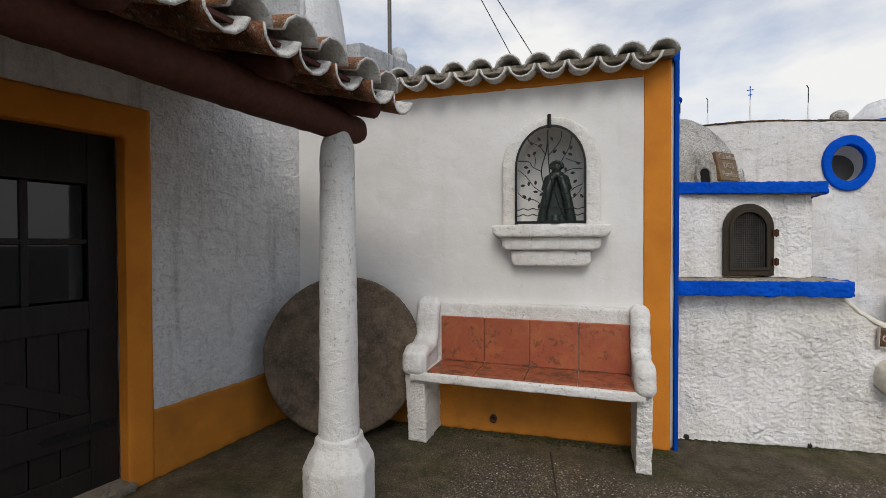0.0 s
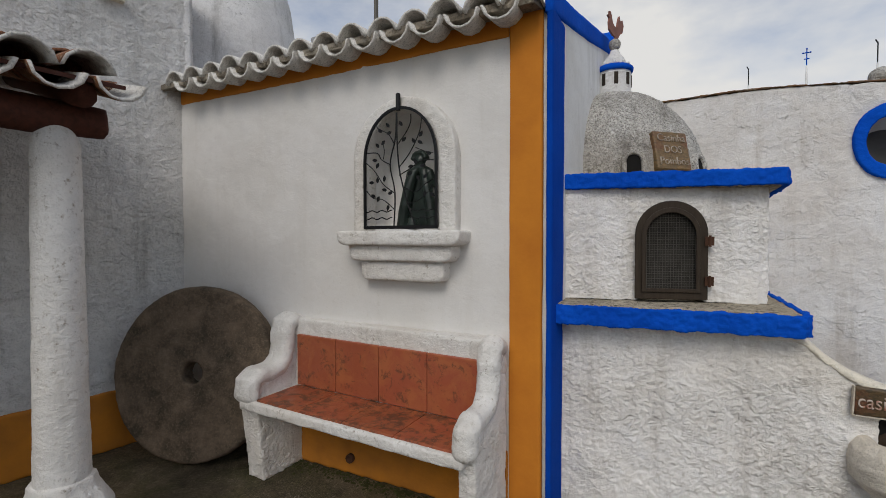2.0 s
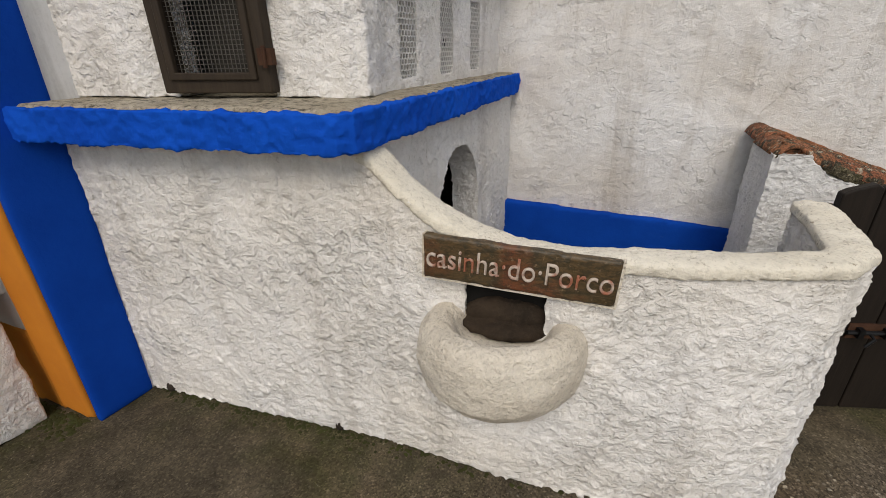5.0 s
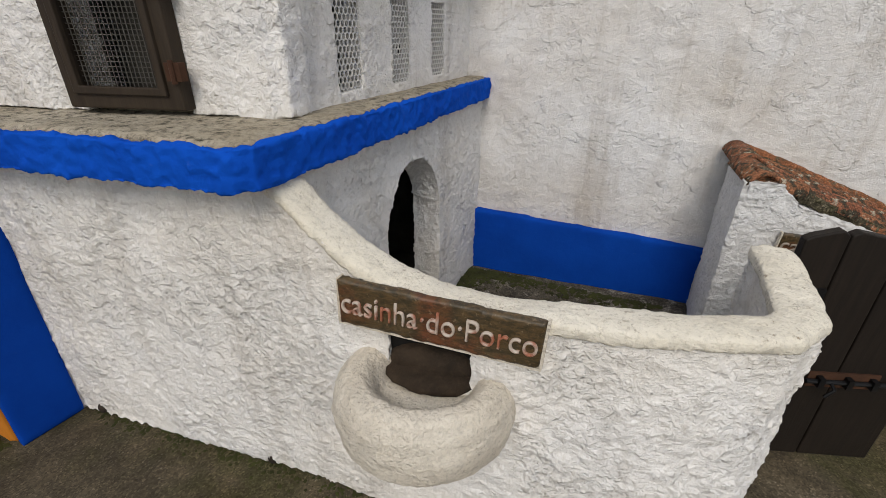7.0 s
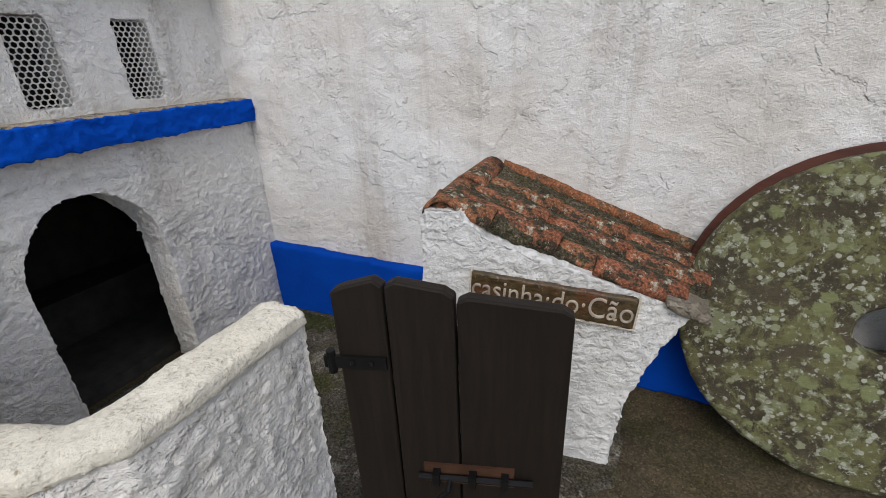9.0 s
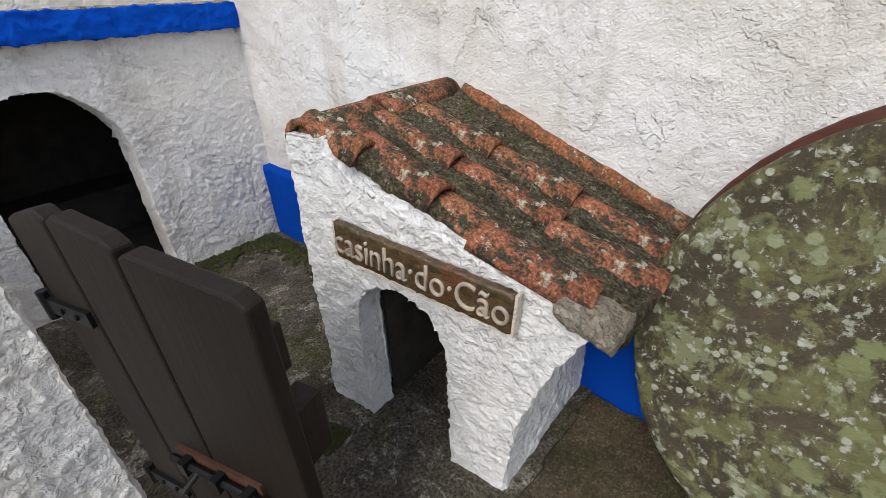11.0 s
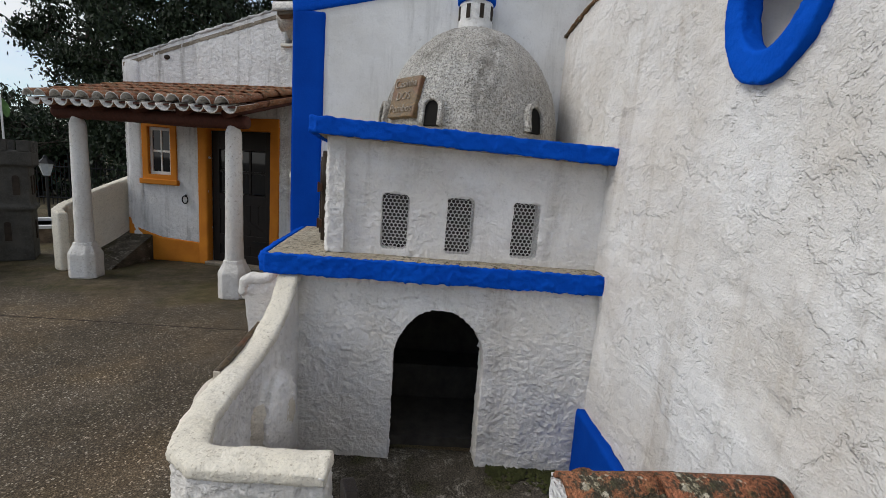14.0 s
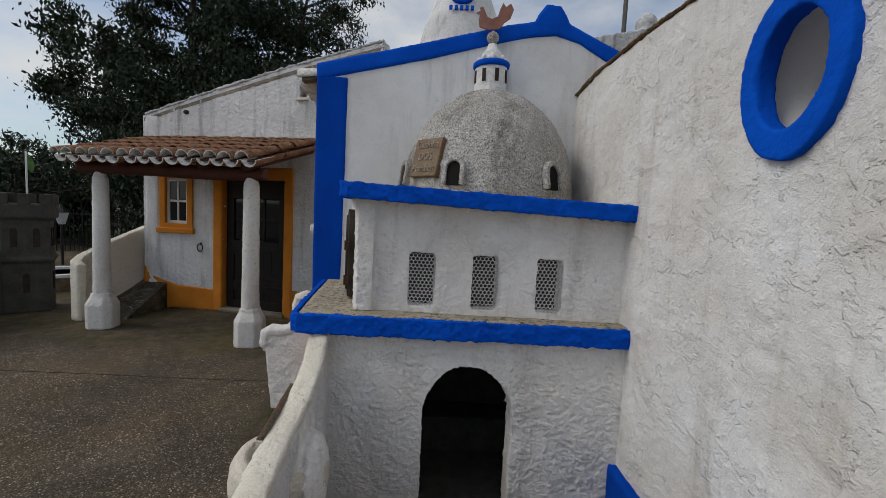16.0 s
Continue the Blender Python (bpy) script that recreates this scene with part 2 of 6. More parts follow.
def make_bench_tile(name, soil):
    s = Shader(name)
    ch = s.chance()
    col = s.mix(ch, (0.37, 0.085, 0.042), (0.30, 0.078, 0.034))
    wear = s.ramp(s.noise(7, 7, 0.7, warp=0.6), (0.44, 0.0), (0.62, 1.0))
    col = s.mix(s.math("MULTIPLY", wear, 0.6), col, (0.42, 0.135, 0.048))
    spots = s.ramp(s.noise(14, 8, 0.75, warp=0.5), (soil, 0.0), (soil + 0.11, 0.85))
    col = s.mix(spots, col, (0.085, 0.04, 0.022))
    lime = s.ramp(s.noise(30, 7, 0.7, vec=s.stretch((1, 1, 0.3))), (0.68, 0.0), (0.78, 0.6))
    col = s.mix(lime, col, (0.62, 0.52, 0.42))
    s.height(s.noise(50, 5), 0.25, 0.003)
    return s.done(col, s.ramp(s.noise(10, 4), (0.3, 0.35), (0.7, 0.7)), spec=0.45)


def make_stone(name, base, dark, crust=None):
    s = Shader(name)
    col = s.mix(s.ramp(s.noise(6, 7, 0.7), (0.35, 0.0), (0.68, 1.0)), base, dark)
    col = s.mix(s.ramp(s.noise(60, 5, 0.7), (0.5, 0.0), (0.75, 0.5)), col, tuple(c * 1.6 for c in base))
    if crust:
        moss = s.ramp(s.noise(9, 10, 0.8, warp=0.4), (0.485, 0.0), (0.545, 0.95))
        col = s.mix(moss, col, s.mix(s.noise(40, 5), (0.07, 0.068, 0.028), (0.22, 0.215, 0.10)))
        for scale, level, tint in ((13, 0.56, (0.22, 0.23, 0.13)), (26, 0.58, (0.36, 0.36, 0.28)), (52, 0.59, (0.48, 0.48, 0.43))):
            spot = s.ramp(s.noise(scale, 9, 0.72, warp=0.2), (level, 0.0), (level + 0.035, 0.9))
            col = s.mix(spot, col, tint)
            s.height(spot, 0.3, 0.004)
        for scale, seed, tint in ((12, 5.0, (0.20, 0.215, 0.10)), (22, 8.0, (0.27, 0.28, 0.17)), (38, 11.0, (0.40, 0.40, 0.32))):
            discs = s.math("ADD", s.cells(scale, "F1"), s.math("MULTIPLY", s.noise(70, 4, 0.7), 0.40))
            some = s.ramp(s.noise(seed, 4), (0.50, 0.0), (0.56, 1.0))
            spot = s.math("MULTIPLY", s.ramp(discs, (0.47, 1.0), (0.53, 0.0)), some)
            col = s.mix(spot, col, tint)
            s.height(spot, 0.4, 0.005)
    s.height(s.noise(28, 7, 0.7), 0.8, 0.012)
    s.height(s.noise(170, 4), 0.4, 0.003)
    return s.done(col, 0.9, spec=0.25)


def make_ground():
    """Washed-aggregate paving, with a smooth mossy cement apron beside the houses."""
    s = Shader("washed_aggregate_paving")
    sep = s.nt.nodes.new("ShaderNodeSeparateXYZ")
    s.put(sep.inputs[0], s.coord)
    x, y = sep.outputs["X"], sep.outputs["Y"]
    jit = s.math("ADD", s.cells(60, "F1"), s.math("MULTIPLY", s.noise(110, 4), 0.22))
    tint = s.cells(60, "F1", "Color")
    chip = s.ramp(tint, (0.0, (0.06, 0.047, 0.034)), (0.34, (0.11, 0.09, 0.066)), (0.50, (0.19, 0.16, 0.12)), (0.72, (0.30, 0.265, 0.21)), (1.0, (0.50, 0.46, 0.39)))
    stone = s.ramp(jit, (0.40, 1.0), (0.54, 0.0))
    binder = s.mix(s.noise(7, 7, 0.7), (0.048, 0.038, 0.027), (0.125, 0.100, 0.072))
    col = s.mix(stone, binder, chip)
    rubbed = s.ramp(s.noise(2.1, 8, 0.7, warp=0.5), (0.50, 0.0), (0.66, 0.7))
    col = s.mix(rubbed, col, s.mix(s.noise(11, 8, 0.75), (0.060, 0.048, 0.035), (0.18, 0.146, 0.108)))
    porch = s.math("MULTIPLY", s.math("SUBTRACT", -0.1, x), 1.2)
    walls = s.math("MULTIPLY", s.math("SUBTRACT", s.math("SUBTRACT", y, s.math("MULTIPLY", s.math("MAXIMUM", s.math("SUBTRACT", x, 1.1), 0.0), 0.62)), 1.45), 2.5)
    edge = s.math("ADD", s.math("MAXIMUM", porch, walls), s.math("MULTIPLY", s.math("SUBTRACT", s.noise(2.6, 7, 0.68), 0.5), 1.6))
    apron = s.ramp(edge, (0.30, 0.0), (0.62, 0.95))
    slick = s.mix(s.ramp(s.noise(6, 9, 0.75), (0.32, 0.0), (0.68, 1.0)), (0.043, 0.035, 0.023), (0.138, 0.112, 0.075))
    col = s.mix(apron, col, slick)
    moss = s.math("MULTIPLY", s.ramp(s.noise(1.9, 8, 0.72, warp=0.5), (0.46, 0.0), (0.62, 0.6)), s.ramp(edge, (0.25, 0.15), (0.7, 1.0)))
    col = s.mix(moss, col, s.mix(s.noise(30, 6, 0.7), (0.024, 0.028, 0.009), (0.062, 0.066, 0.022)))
    damp = s.ramp(s.noise(0.8, 6, 0.62, warp=0.5), (0.40, 0.76), (0.60, 1.12))
    col = s.mix(1.0, col, damp, "MULTIPLY")
    col = s.mix(s.ramp(s.noise(0.9, 5, 0.6), (0.46, 0.0), (0.62, 0.4)), col, s.mix(1.0, col, (1.35, 1.12, 0.82), "MULTIPLY"))
    pale = s.math("MULTIPLY", s.ramp(s.noise(75, 6, 0.7), (0.62, 0.0), (0.67, 0.75)), s.ramp(s.noise(3.4, 5, 0.65), (0.44, 0.0), (0.6, 1.0)))
    col = s.mix(pale, col, (0.30, 0.27, 0.21))
    fine = s.ramp(s.cells(170, "F1", "Color"), (0.1, 0.42), (0.5, 0.95), (0.75, 1.3), (0.92, 2.3))
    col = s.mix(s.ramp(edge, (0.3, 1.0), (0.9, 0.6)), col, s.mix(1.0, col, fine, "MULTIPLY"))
    s.height(s.mix(apron, stone, 0.5), 0.5, 0.006)
    s.height(s.noise(60, 7, 0.7), 0.5, 0.006)
    return s.done(col, 0.85, spec=0.15)


def make_moss_bed():
    """Mortar channels grown over with black-green moss and crusts of lichen."""
    s = Shader("mossy_bedding_mortar")
    col = s.mix(s.ramp(s.noise(14, 8, 0.7, warp=0.4), (0.36, 0.0), (0.64, 1.0)), (0.040, 0.035, 0.023), (0.135, 0.117, 0.080))
    col = s.mix(s.ramp(s.noise(7, 8, 0.72, warp=0.3), (0.54, 0.0), (0.64, 0.7)), col, (0.060, 0.058, 0.022))
    for scale, level, tint in ((18, 0.59, (0.20, 0.17, 0.11)), (34, 0.595, (0.36, 0.32, 0.23)), (70, 0.61, (0.28, 0.13, 0.07))):
        crust = s.ramp(s.noise(scale, 8, 0.72), (level, 0.0), (level + 0.04, 0.85))
        col = s.mix(crust, col, tint)
        s.height(crust, 0.3, 0.004)
    grime = s.ramp(s.noise(120, 4, 0.7), (0.38, 0.4), (0.52, 1.0), (0.68, 2.2))
    col = s.mix(1.0, col, grime, "MULTIPLY")
    s.height(s.noise(55, 8, 0.75), 0.9, 0.014)
    s.height(s.noise(180, 3), 0.6, 0.004)
    return s.done(col, 0.95, spec=0.1)


def make_yard():
    s = Shader("dirty_yard_cement")
    col = s.mix(s.ramp(s.noise(4, 8, 0.7, warp=0.4), (0.35, 0.0), (0.66, 1.0)), (0.035, 0.030, 0.022), (0.125, 0.108, 0.084))
    pale = s.ramp(s.noise(9, 10, 0.78, warp=0.8), (0.535, 0.0), (0.62, 0.8))
    col = s.mix(pale, col, (0.31, 0.285, 0.24))
    moss = s.ramp(s.noise(2.6, 6, 0.7), (0.52, 0.0), (0.64, 0.7))
    col = s.mix(moss, col, (0.05, 0.052, 0.012))
    gravel = s.ramp(s.noise(120, 3, 0.7), (0.36, 0.4), (0.52, 1.0), (0.68, 1.9))
    col = s.mix(1.0, col, gravel, "MULTIPLY")
    s.height(s.noise(26, 8, 0.7), 0.6, 0.01)
    return s.done(col, 0.85, spec=0.15)


def make_sign_clay(name, gain=1.0):
    s = Shader(name)
    grain = s.noise(10, 7, 0.7, vec=s.stretch((3, 3, 9)), warp=1.2)
    col = s.mix(s.ramp(grain, (0.3, 0.0), (0.7, 1.0)), tuple(c * gain for c in (0.028, 0.022, 0.010)), tuple(c * gain for c in (0.105, 0.062, 0.025)))
    rust = s.ramp(s.noise(6, 5, 0.6), (0.52, 0.0), (0.68, 0.9))
    col = s.mix(rust, col, (0.17, 0.05, 0.02))
    blots = s.ramp(s.noise(38, 6, 0.7, vec=s.stretch((1, 1, 2.2))), (0.47, 0.0), (0.56, 0.8 / gain))
    col = s.mix(blots, col, (0.014, 0.014, 0.008))
    flecks = s.ramp(s.noise(75, 5, 0.7), (0.60, 0.0), (0.66, 0.7))
    col = s.mix(flecks, col, (0.24, 0.17, 0.10))
    s.height(grain, 0.5, 0.004)
    s.height(s.noise(60, 4, 0.6), 0.6, 0.004)
    return s.done(col, 0.4, spec=0.5)


def make_glass(name, tint, rough=0.03):
    s = Shader(name)
    return s.done(tint, rough, spec=0.4)


BENCH_TILE = make_bench_tile("worn_bench_terracotta", 0.545)
BENCH_SEAT = make_bench_tile("mossy_seat_terracotta", 0.475)
STONE_BROWN = make_stone("brown_millstone_grit", (0.20, 0.145, 0.10), (0.05, 0.042, 0.030))
STONE_MOSSY = make_stone("lichen_millstone_grit", (0.085, 0.07, 0.045), (0.035, 0.029, 0.018), crust=True)
STONE_GREY = make_stone("grey_model_masonry", (0.085, 0.08, 0.07), (0.045, 0.042, 0.037))
GROUND = make_ground()
YARD = make_yard()
SIGN_CLAY = make_sign_clay("glazed_clay_board", 1.35)
LITTER = make_stone("damp_leaf_litter", (0.050, 0.034, 0.022), (0.010, 0.008, 0.006))
PLAQUE_CLAY = make_sign_clay("tan_clay_plaque", 2.8)
LETTER = plain("pale_glazed_lettering", (0.52, 0.44, 0.36), 0.4, vary=0.5)


def make_letter():
    s = Shader("rust_and_pale_lettering")
    col = s.mix(s.ramp(s.noise(22, 4, 0.6), (0.42, 0.0), (0.58, 1.0)), (0.55, 0.47, 0.40), (0.36, 0.13, 0.075))
    s.height(s.noise(160, 4), 0.5, 0.003)
    return s.done(col, 0.45, spec=0.4)


LETTER_WORN = make_letter()
MOSS = plain("dark_wet_moss", (0.045, 0.05, 0.012), 0.95, vary=0.6, bump=0.6)
TILE_OLD = lichen_tile("lichen_roof_terracotta", (0.40, 0.145, 0.082), (0.060, 0.052, 0.036), 0.92)
OLD_COPING = lichen_tile("worn_coping_tile_and_mortar", (0.30, 0.18, 0.11), (0.19, 0.16, 0.12), 0.7)
BLIND_GREY = plain("dull_grey_board", (0.10, 0.098, 0.095), 0.8)
# Near-black that stands for deep shade in holes
BLACK_HOLE = plain("hole_shade_black", (0.008, 0.007, 0.006), 0.95)
TILE_PORCH = lichen_tile("porch_roof_terracotta", (0.33, 0.145, 0.085), (0.10, 0.07, 0.05), 0.5)
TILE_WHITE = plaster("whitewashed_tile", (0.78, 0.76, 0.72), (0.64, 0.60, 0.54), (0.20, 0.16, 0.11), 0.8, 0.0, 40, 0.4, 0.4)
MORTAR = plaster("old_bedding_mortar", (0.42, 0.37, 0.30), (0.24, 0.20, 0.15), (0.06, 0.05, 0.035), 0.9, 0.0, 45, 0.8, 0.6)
MOSS_BED = make_moss_bed()
BEAM = wood("red_brown_log", (0.11, 0.038, 0.025), (0.055, 0.022, 0.016), (1.5, 9, 9), 0.7)
DOOR_WOOD = wood("black_brown_door_boards", (0.022, 0.017, 0.015), (0.012, 0.010, 0.009), (12, 12, 1.0), 0.5, 0.25)
GATE_WOOD = wood("dark_stained_gate_boards", (0.022, 0.016, 0.012), (0.011, 0.0085, 0.007), (14, 14, 1.0), 0.55, 0.3)
CAGE_WOOD = wood("dark_olive_door_wood", (0.050, 0.036, 0.024), (0.028, 0.020, 0.014), (12, 12, 1.2), 0.55, 0.3)
IRON = plain("black_wrought_iron", (0.018, 0.018, 0.019), 0.45, 0.6)
RUST = plain("rusty_iron", (0.10, 0.045, 0.025), 0.8, 0.3, 0.5, 0.5)
WIRE = plain("dull_wire_mesh", (0.14, 0.13, 0.115), 0.6, 0.5)
PERFORATED = plain("painted_perforated_sheet", (0.70, 0.68, 0.64), 0.6)
# Dark colour for linings and boards that stand for unlit insides
INSIDE_SHADE = plain("inside_shade_dark", (0.065, 0.058, 0.050), 0.9, vary=0.5, bump=0.5)
WHITE_PAINT = plain("white_window_paint", (0.72, 0.72, 0.70), 0.5, vary=0.1)
DARK_GLASS = make_glass("dark_window_glass", (0.010, 0.012, 0.015))
BRONZE = plain("dark_green_glazed_clay", (0.028, 0.042, 0.034), 0.35, vary=0.6, bump=0.4)
ROOSTER = plain("rusted_sheet_rooster", (0.28, 0.12, 0.09), 0.7, vary=0.4)
BARK = plain("grey_brown_bark", (0.07, 0.055, 0.045), 0.9, vary=0.5, bump=0.8)
# Soil of the paving joints, and the shade colour filling solid slits and holes
SOIL_AND_HOLE_SHADE = plain("soil_and_hole_shade", (0.045, 0.033, 0.024), 0.95, vary=0.6, bump=0.9)
LEAF_FLAG = plain("faded_green_cloth", (0.10, 0.22, 0.06), 0.8, vary=0.5)
ORANGE_PLASTIC = plain("orange_slide_plastic", (0.55, 0.10, 0.02), 0.4)


def make_leaf(name, a, b):
    s = Shader(name)
    n = s.nt.nodes.new("ShaderNodeNewGeometry").outputs["Random Per Island"]
    return s.done(s.mix(n, a, b), 0.6, spec=0.3)


LEAF = make_leaf("dark_evergreen_leaves", (0.008, 0.018, 0.008), (0.028, 0.045, 0.018))

# ---- building helpers ----
def world_of(ob):
    if ob.parent is None:
        return ob.matrix_basis.copy()
    return world_of(ob.parent) @ ob.matrix_parent_inverse @ ob.matrix_basis


def thing(name, at, label, category, group="", kind=""):
    ob = new(name)
    ob.location = at
    ob.empty_display_size = 0.1
    return tagged(ob, label, category, group, kind)


def under(ob, parent):
    ob.parent = parent
    ob.matrix_parent_inverse = world_of(parent).inverted()
    return ob


def mesh_of(name, bm, material, smooth=False):
    bmesh.ops.recalc_face_normals(bm, faces=bm.faces)
    me = bpy.data.meshes.new(name)
    bm.to_mesh(me)
    bm.free()
    me.materials.append(material)
    if smooth:
        me.shade_smooth()
    return me


def part(name, bm, material, parent=None, label="", smooth=False, bevel=0.0):
    """Links a bmesh, given in world places, as one mesh object under a thing or part."""
    ob = new(name, mesh_of(name, bm, material, smooth))
    if parent:
        under(ob, parent)
    if label:
        ob["label"] = label
    if bevel:
        b = ob.modifiers.new("edge", "BEVEL")
        b.width, b.segments, b.limit_method, b.angle_limit = bevel, 2, "ANGLE", radians(35)
    return ob


TEXTURES = {}


def lumps(ob, scale, strength):
    key = round(scale, 4)
    if key not in TEXTURES:
        tex = bpy.data.textures.new("lumps", "CLOUDS")
        tex.noise_scale, tex.noise_depth, tex.noise_basis = abs(scale), 3, "ORIGINAL_PERLIN"
        tex.noise_type = "HARD_NOISE" if scale < 0 else "SOFT_NOISE"
        TEXTURES[key] = tex
    d = ob.modifiers.new("lumps", "DISPLACE")
    d.texture, d.strength, d.mid_level, d.texture_coords = TEXTURES[key], strength, 0.5, "LOCAL"


def moulded(ob, voxel=0.015, rounds=4, *relief):
    """Turns crude solids into one hand-trowelled mass: welded, rounded, uneven."""
    r = ob.modifiers.new("weld", "REMESH")
    r.mode, r.voxel_size, r.use_smooth_shade = "VOXEL", voxel, True
    if rounds:
        s = ob.modifiers.new("rounded", "SMOOTH")
        s.factor, s.iterations = 0.5, rounds
    for scale, strength in relief:
        lumps(ob, scale, strength)
    return ob


I4 = Matrix.Identity(4)


def box(bm, x0, x1, y0, y1, z0, z1, m=I4):
    v = [bm.verts.new(m @ Vector(p)) for p in ((x0, y0, z0), (x1, y0, z0), (x1, y1, z0), (x0, y1, z0), (x0, y0, z1), (x1, y0, z1), (x1, y1, z1), (x0, y1, z1))]
    for f in ((0, 3, 2, 1), (4, 5, 6, 7), (0, 1, 5, 4), (1, 2, 6, 5), (2, 3, 7, 6), (3, 0, 4, 7)):
        bm.faces.new([v[i] for i in f])
    return bm


def prism(bm, outline, d0, d1, put):
    """A closed outline of (a, b) pairs pushed from depth d0 to d1; put(a, b, d) gives the place."""
    lo = [bm.verts.new(put(a, b, d0)) for a, b in outline]
    hi = [bm.verts.new(put(a, b, d1)) for a, b in outline]
    bm.faces.new(lo)
    bm.faces.new(hi[::-1])
    n = len(outline)
    for i in range(n):
        j = (i + 1) % n
        bm.faces.new((lo[j], lo[i], hi[i], hi[j]))
    return bm


def loft(bm, loops, closed=True, caps=True):
    rows = [[bm.verts.new(p) for p in loop] for loop in loops]
    n = len(rows[0])
    for a, b in zip(rows, rows[1:]):
        for i in range(n if closed else n - 1):
            j = (i + 1) % n
            bm.faces.new((a[i], a[j], b[j], b[i]))
    if caps and closed:
        bm.faces.new(rows[0][::-1])
        bm.faces.new(rows[-1])
    return bm


def lathe(bm, profile, m=I4, n=32):
    """Turns a profile of (radius, height) round the upright axis of m."""
    loops = []
    for r, z in profile:
        loops.append([m @ Vector((max(r, 1e-4) * math.cos(2 * math.pi * i / n), max(r, 1e-4) * math.sin(2 * math.pi * i / n), z)) for i in range(n)])
    return loft(bm, loops)


def tube(bm, pts, radii, n=8):
    pts = [Vector(p) for p in pts]
    if isinstance(radii, (int, float)):
        radii = [radii] * len(pts)
    loops = []
    side = None
    for i, p in enumerate(pts):
        t = (pts[min(i + 1, len(pts) - 1)] - pts[max(i - 1, 0)]).normalized()
        if side is None:
            side = t.orthogonal().normalized()
        else:
            side = (side - t * side.dot(t)).normalized()
        up = t.cross(side)
        loops.append([p + radii[i] * (math.cos(2 * math.pi * k / n) * side + math.sin(2 * math.pi * k / n) * up) for k in range(n)])
    return loft(bm, loops)


def ellipsoid(bm, c, r, m=I4, n=16):
    k = n // 2
    prof = [(math.sin(math.pi * i / k), -math.cos(math.pi * i / k)) for i in range(k + 1)]
    return lathe(bm, prof, m @ Matrix.Translation(c) @ Matrix.Diagonal((*r, 1)), n)


def arch_line(cx, half, z0, spring, rise, n=16):
    """From the left foot over the arch to the right foot."""
    pts = [(cx - half, z0), (cx - half, spring)]
    pts += [(cx - half * math.cos(math.pi * i / n), spring + rise * math.sin(math.pi * i / n)) for i in range(1, n)]
    return pts + [(cx + half, spring), (cx + half, z0)]


def band(bm, outer, inner, d0, d1, put, closed=True):
    """A flat band between two lines of equal count, d0 to d1 deep."""
    n = len(outer)
    rows = [[bm.verts.new(put(a, b, d)) for a, b in line] for line, d in ((outer, d0), (inner, d0), (inner, d1), (outer, d1))]
    for i in range(n if closed else n - 1):
        j = (i + 1) % n
        for k in range(4):
            a, b = rows[k], rows[(k + 1) % 4]
            bm.faces.new((a[i], a[j], b[j], b[i]))
    if not closed:
        for i in (0, n - 1):
            bm.faces.new([rows[k][i] for k in range(4)])
    return bm


def canal_tile(name, length, r0, r1, material, thick=0.013, arc=165, seg=6, washed=None):
    """One half-round clay tile along +y, wide end first, hollow side down."""
    bm = bmesh.new()
    loops = []
    for y, r in ((0, r0), (length, r1)):
        for rr in (r, r - thick):
            loops.append([Vector((rr * math.sin(radians(-arc / 2 + arc * i / seg)), y, rr * math.cos(radians(-arc / 2 + arc * i / seg)) - r0 * 0.35)) for i in range(seg + 1)])
    o0, i0, o1, i1 = [[bm.verts.new(p) for p in loop] for loop in loops]
    for a, b in ((o0, o1), (o1, i1), (i1, i0), (i0, o0)):
        for i in range(seg):
            bm.faces.new((a[i], a[i + 1], b[i + 1], b[i]))
    for i in (0, seg):
        bm.faces.new((o0[i], o1[i], i1[i], i0[i]))
    if washed:
        for f in bm.faces:
            f.material_index = 1
        for v in o0[1:-1]:
            for f in v.link_faces:
                if all(w in o0 or w in o1 for w in f.verts):
                    f.material_index = 0
    me = mesh_of(name, bm, material, True)
    if washed:
        me.materials.append(washed)
    return me


def piece(name, me, m, parent):
    ob = new(name, me)
    ob.matrix_basis = m
    return under_keep(ob, parent)


def under_keep(ob, parent):
    ob.parent = parent
    ob.matrix_parent_inverse = world_of(parent).inverted()
    return ob


def frame_along(a, b):
    """Axes with x from a to b in plan, y to the left of it, z up, at a."""
    return pose(a[0], a[1], 0, 0, 0, math.degrees(math.atan2(b[1] - a[1], b[0] - a[0])))


def lettering(text, size, m, parent, material, extrude=0.004, bevel=0.0025, wide=1.0):
    cu = bpy.data.curves.new("lettering", "FONT")
    cu.body, cu.size, cu.extrude, cu.bevel_depth, cu.bevel_resolution = text, size, extrude, bevel, 1
    cu.align_x, cu.align_y = "CENTER", "CENTER"
    cu.resolution_u = 4
    cu.offset = -0.0026
    tmp = new("lettering_curve", cu)
    bpy.context.view_layer.update()
    me = bpy.data.meshes.new_from_object(tmp.evaluated_get(bpy.context.evaluated_depsgraph_get()))
    bpy.data.objects.remove(tmp)
    bpy.data.curves.remove(cu)
    me.transform(m @ Matrix.Diagonal((wide, 1, 1, 1)))
    me.materials.clear()
    me.materials.append(material)
    me.name = "lettering"
    ob = new("lettering", me)
    return under(ob, parent)


rnd = random.Random(7)

# ---- ground ----
bm = bmesh.new()
R = 400
bmesh.ops.create_grid(bm, x_segments=8, y_segments=8, size=R)
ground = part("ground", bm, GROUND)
tagged(ground, "dark washed-aggregate paving with mossy damp patches", "ground", kind="structure")

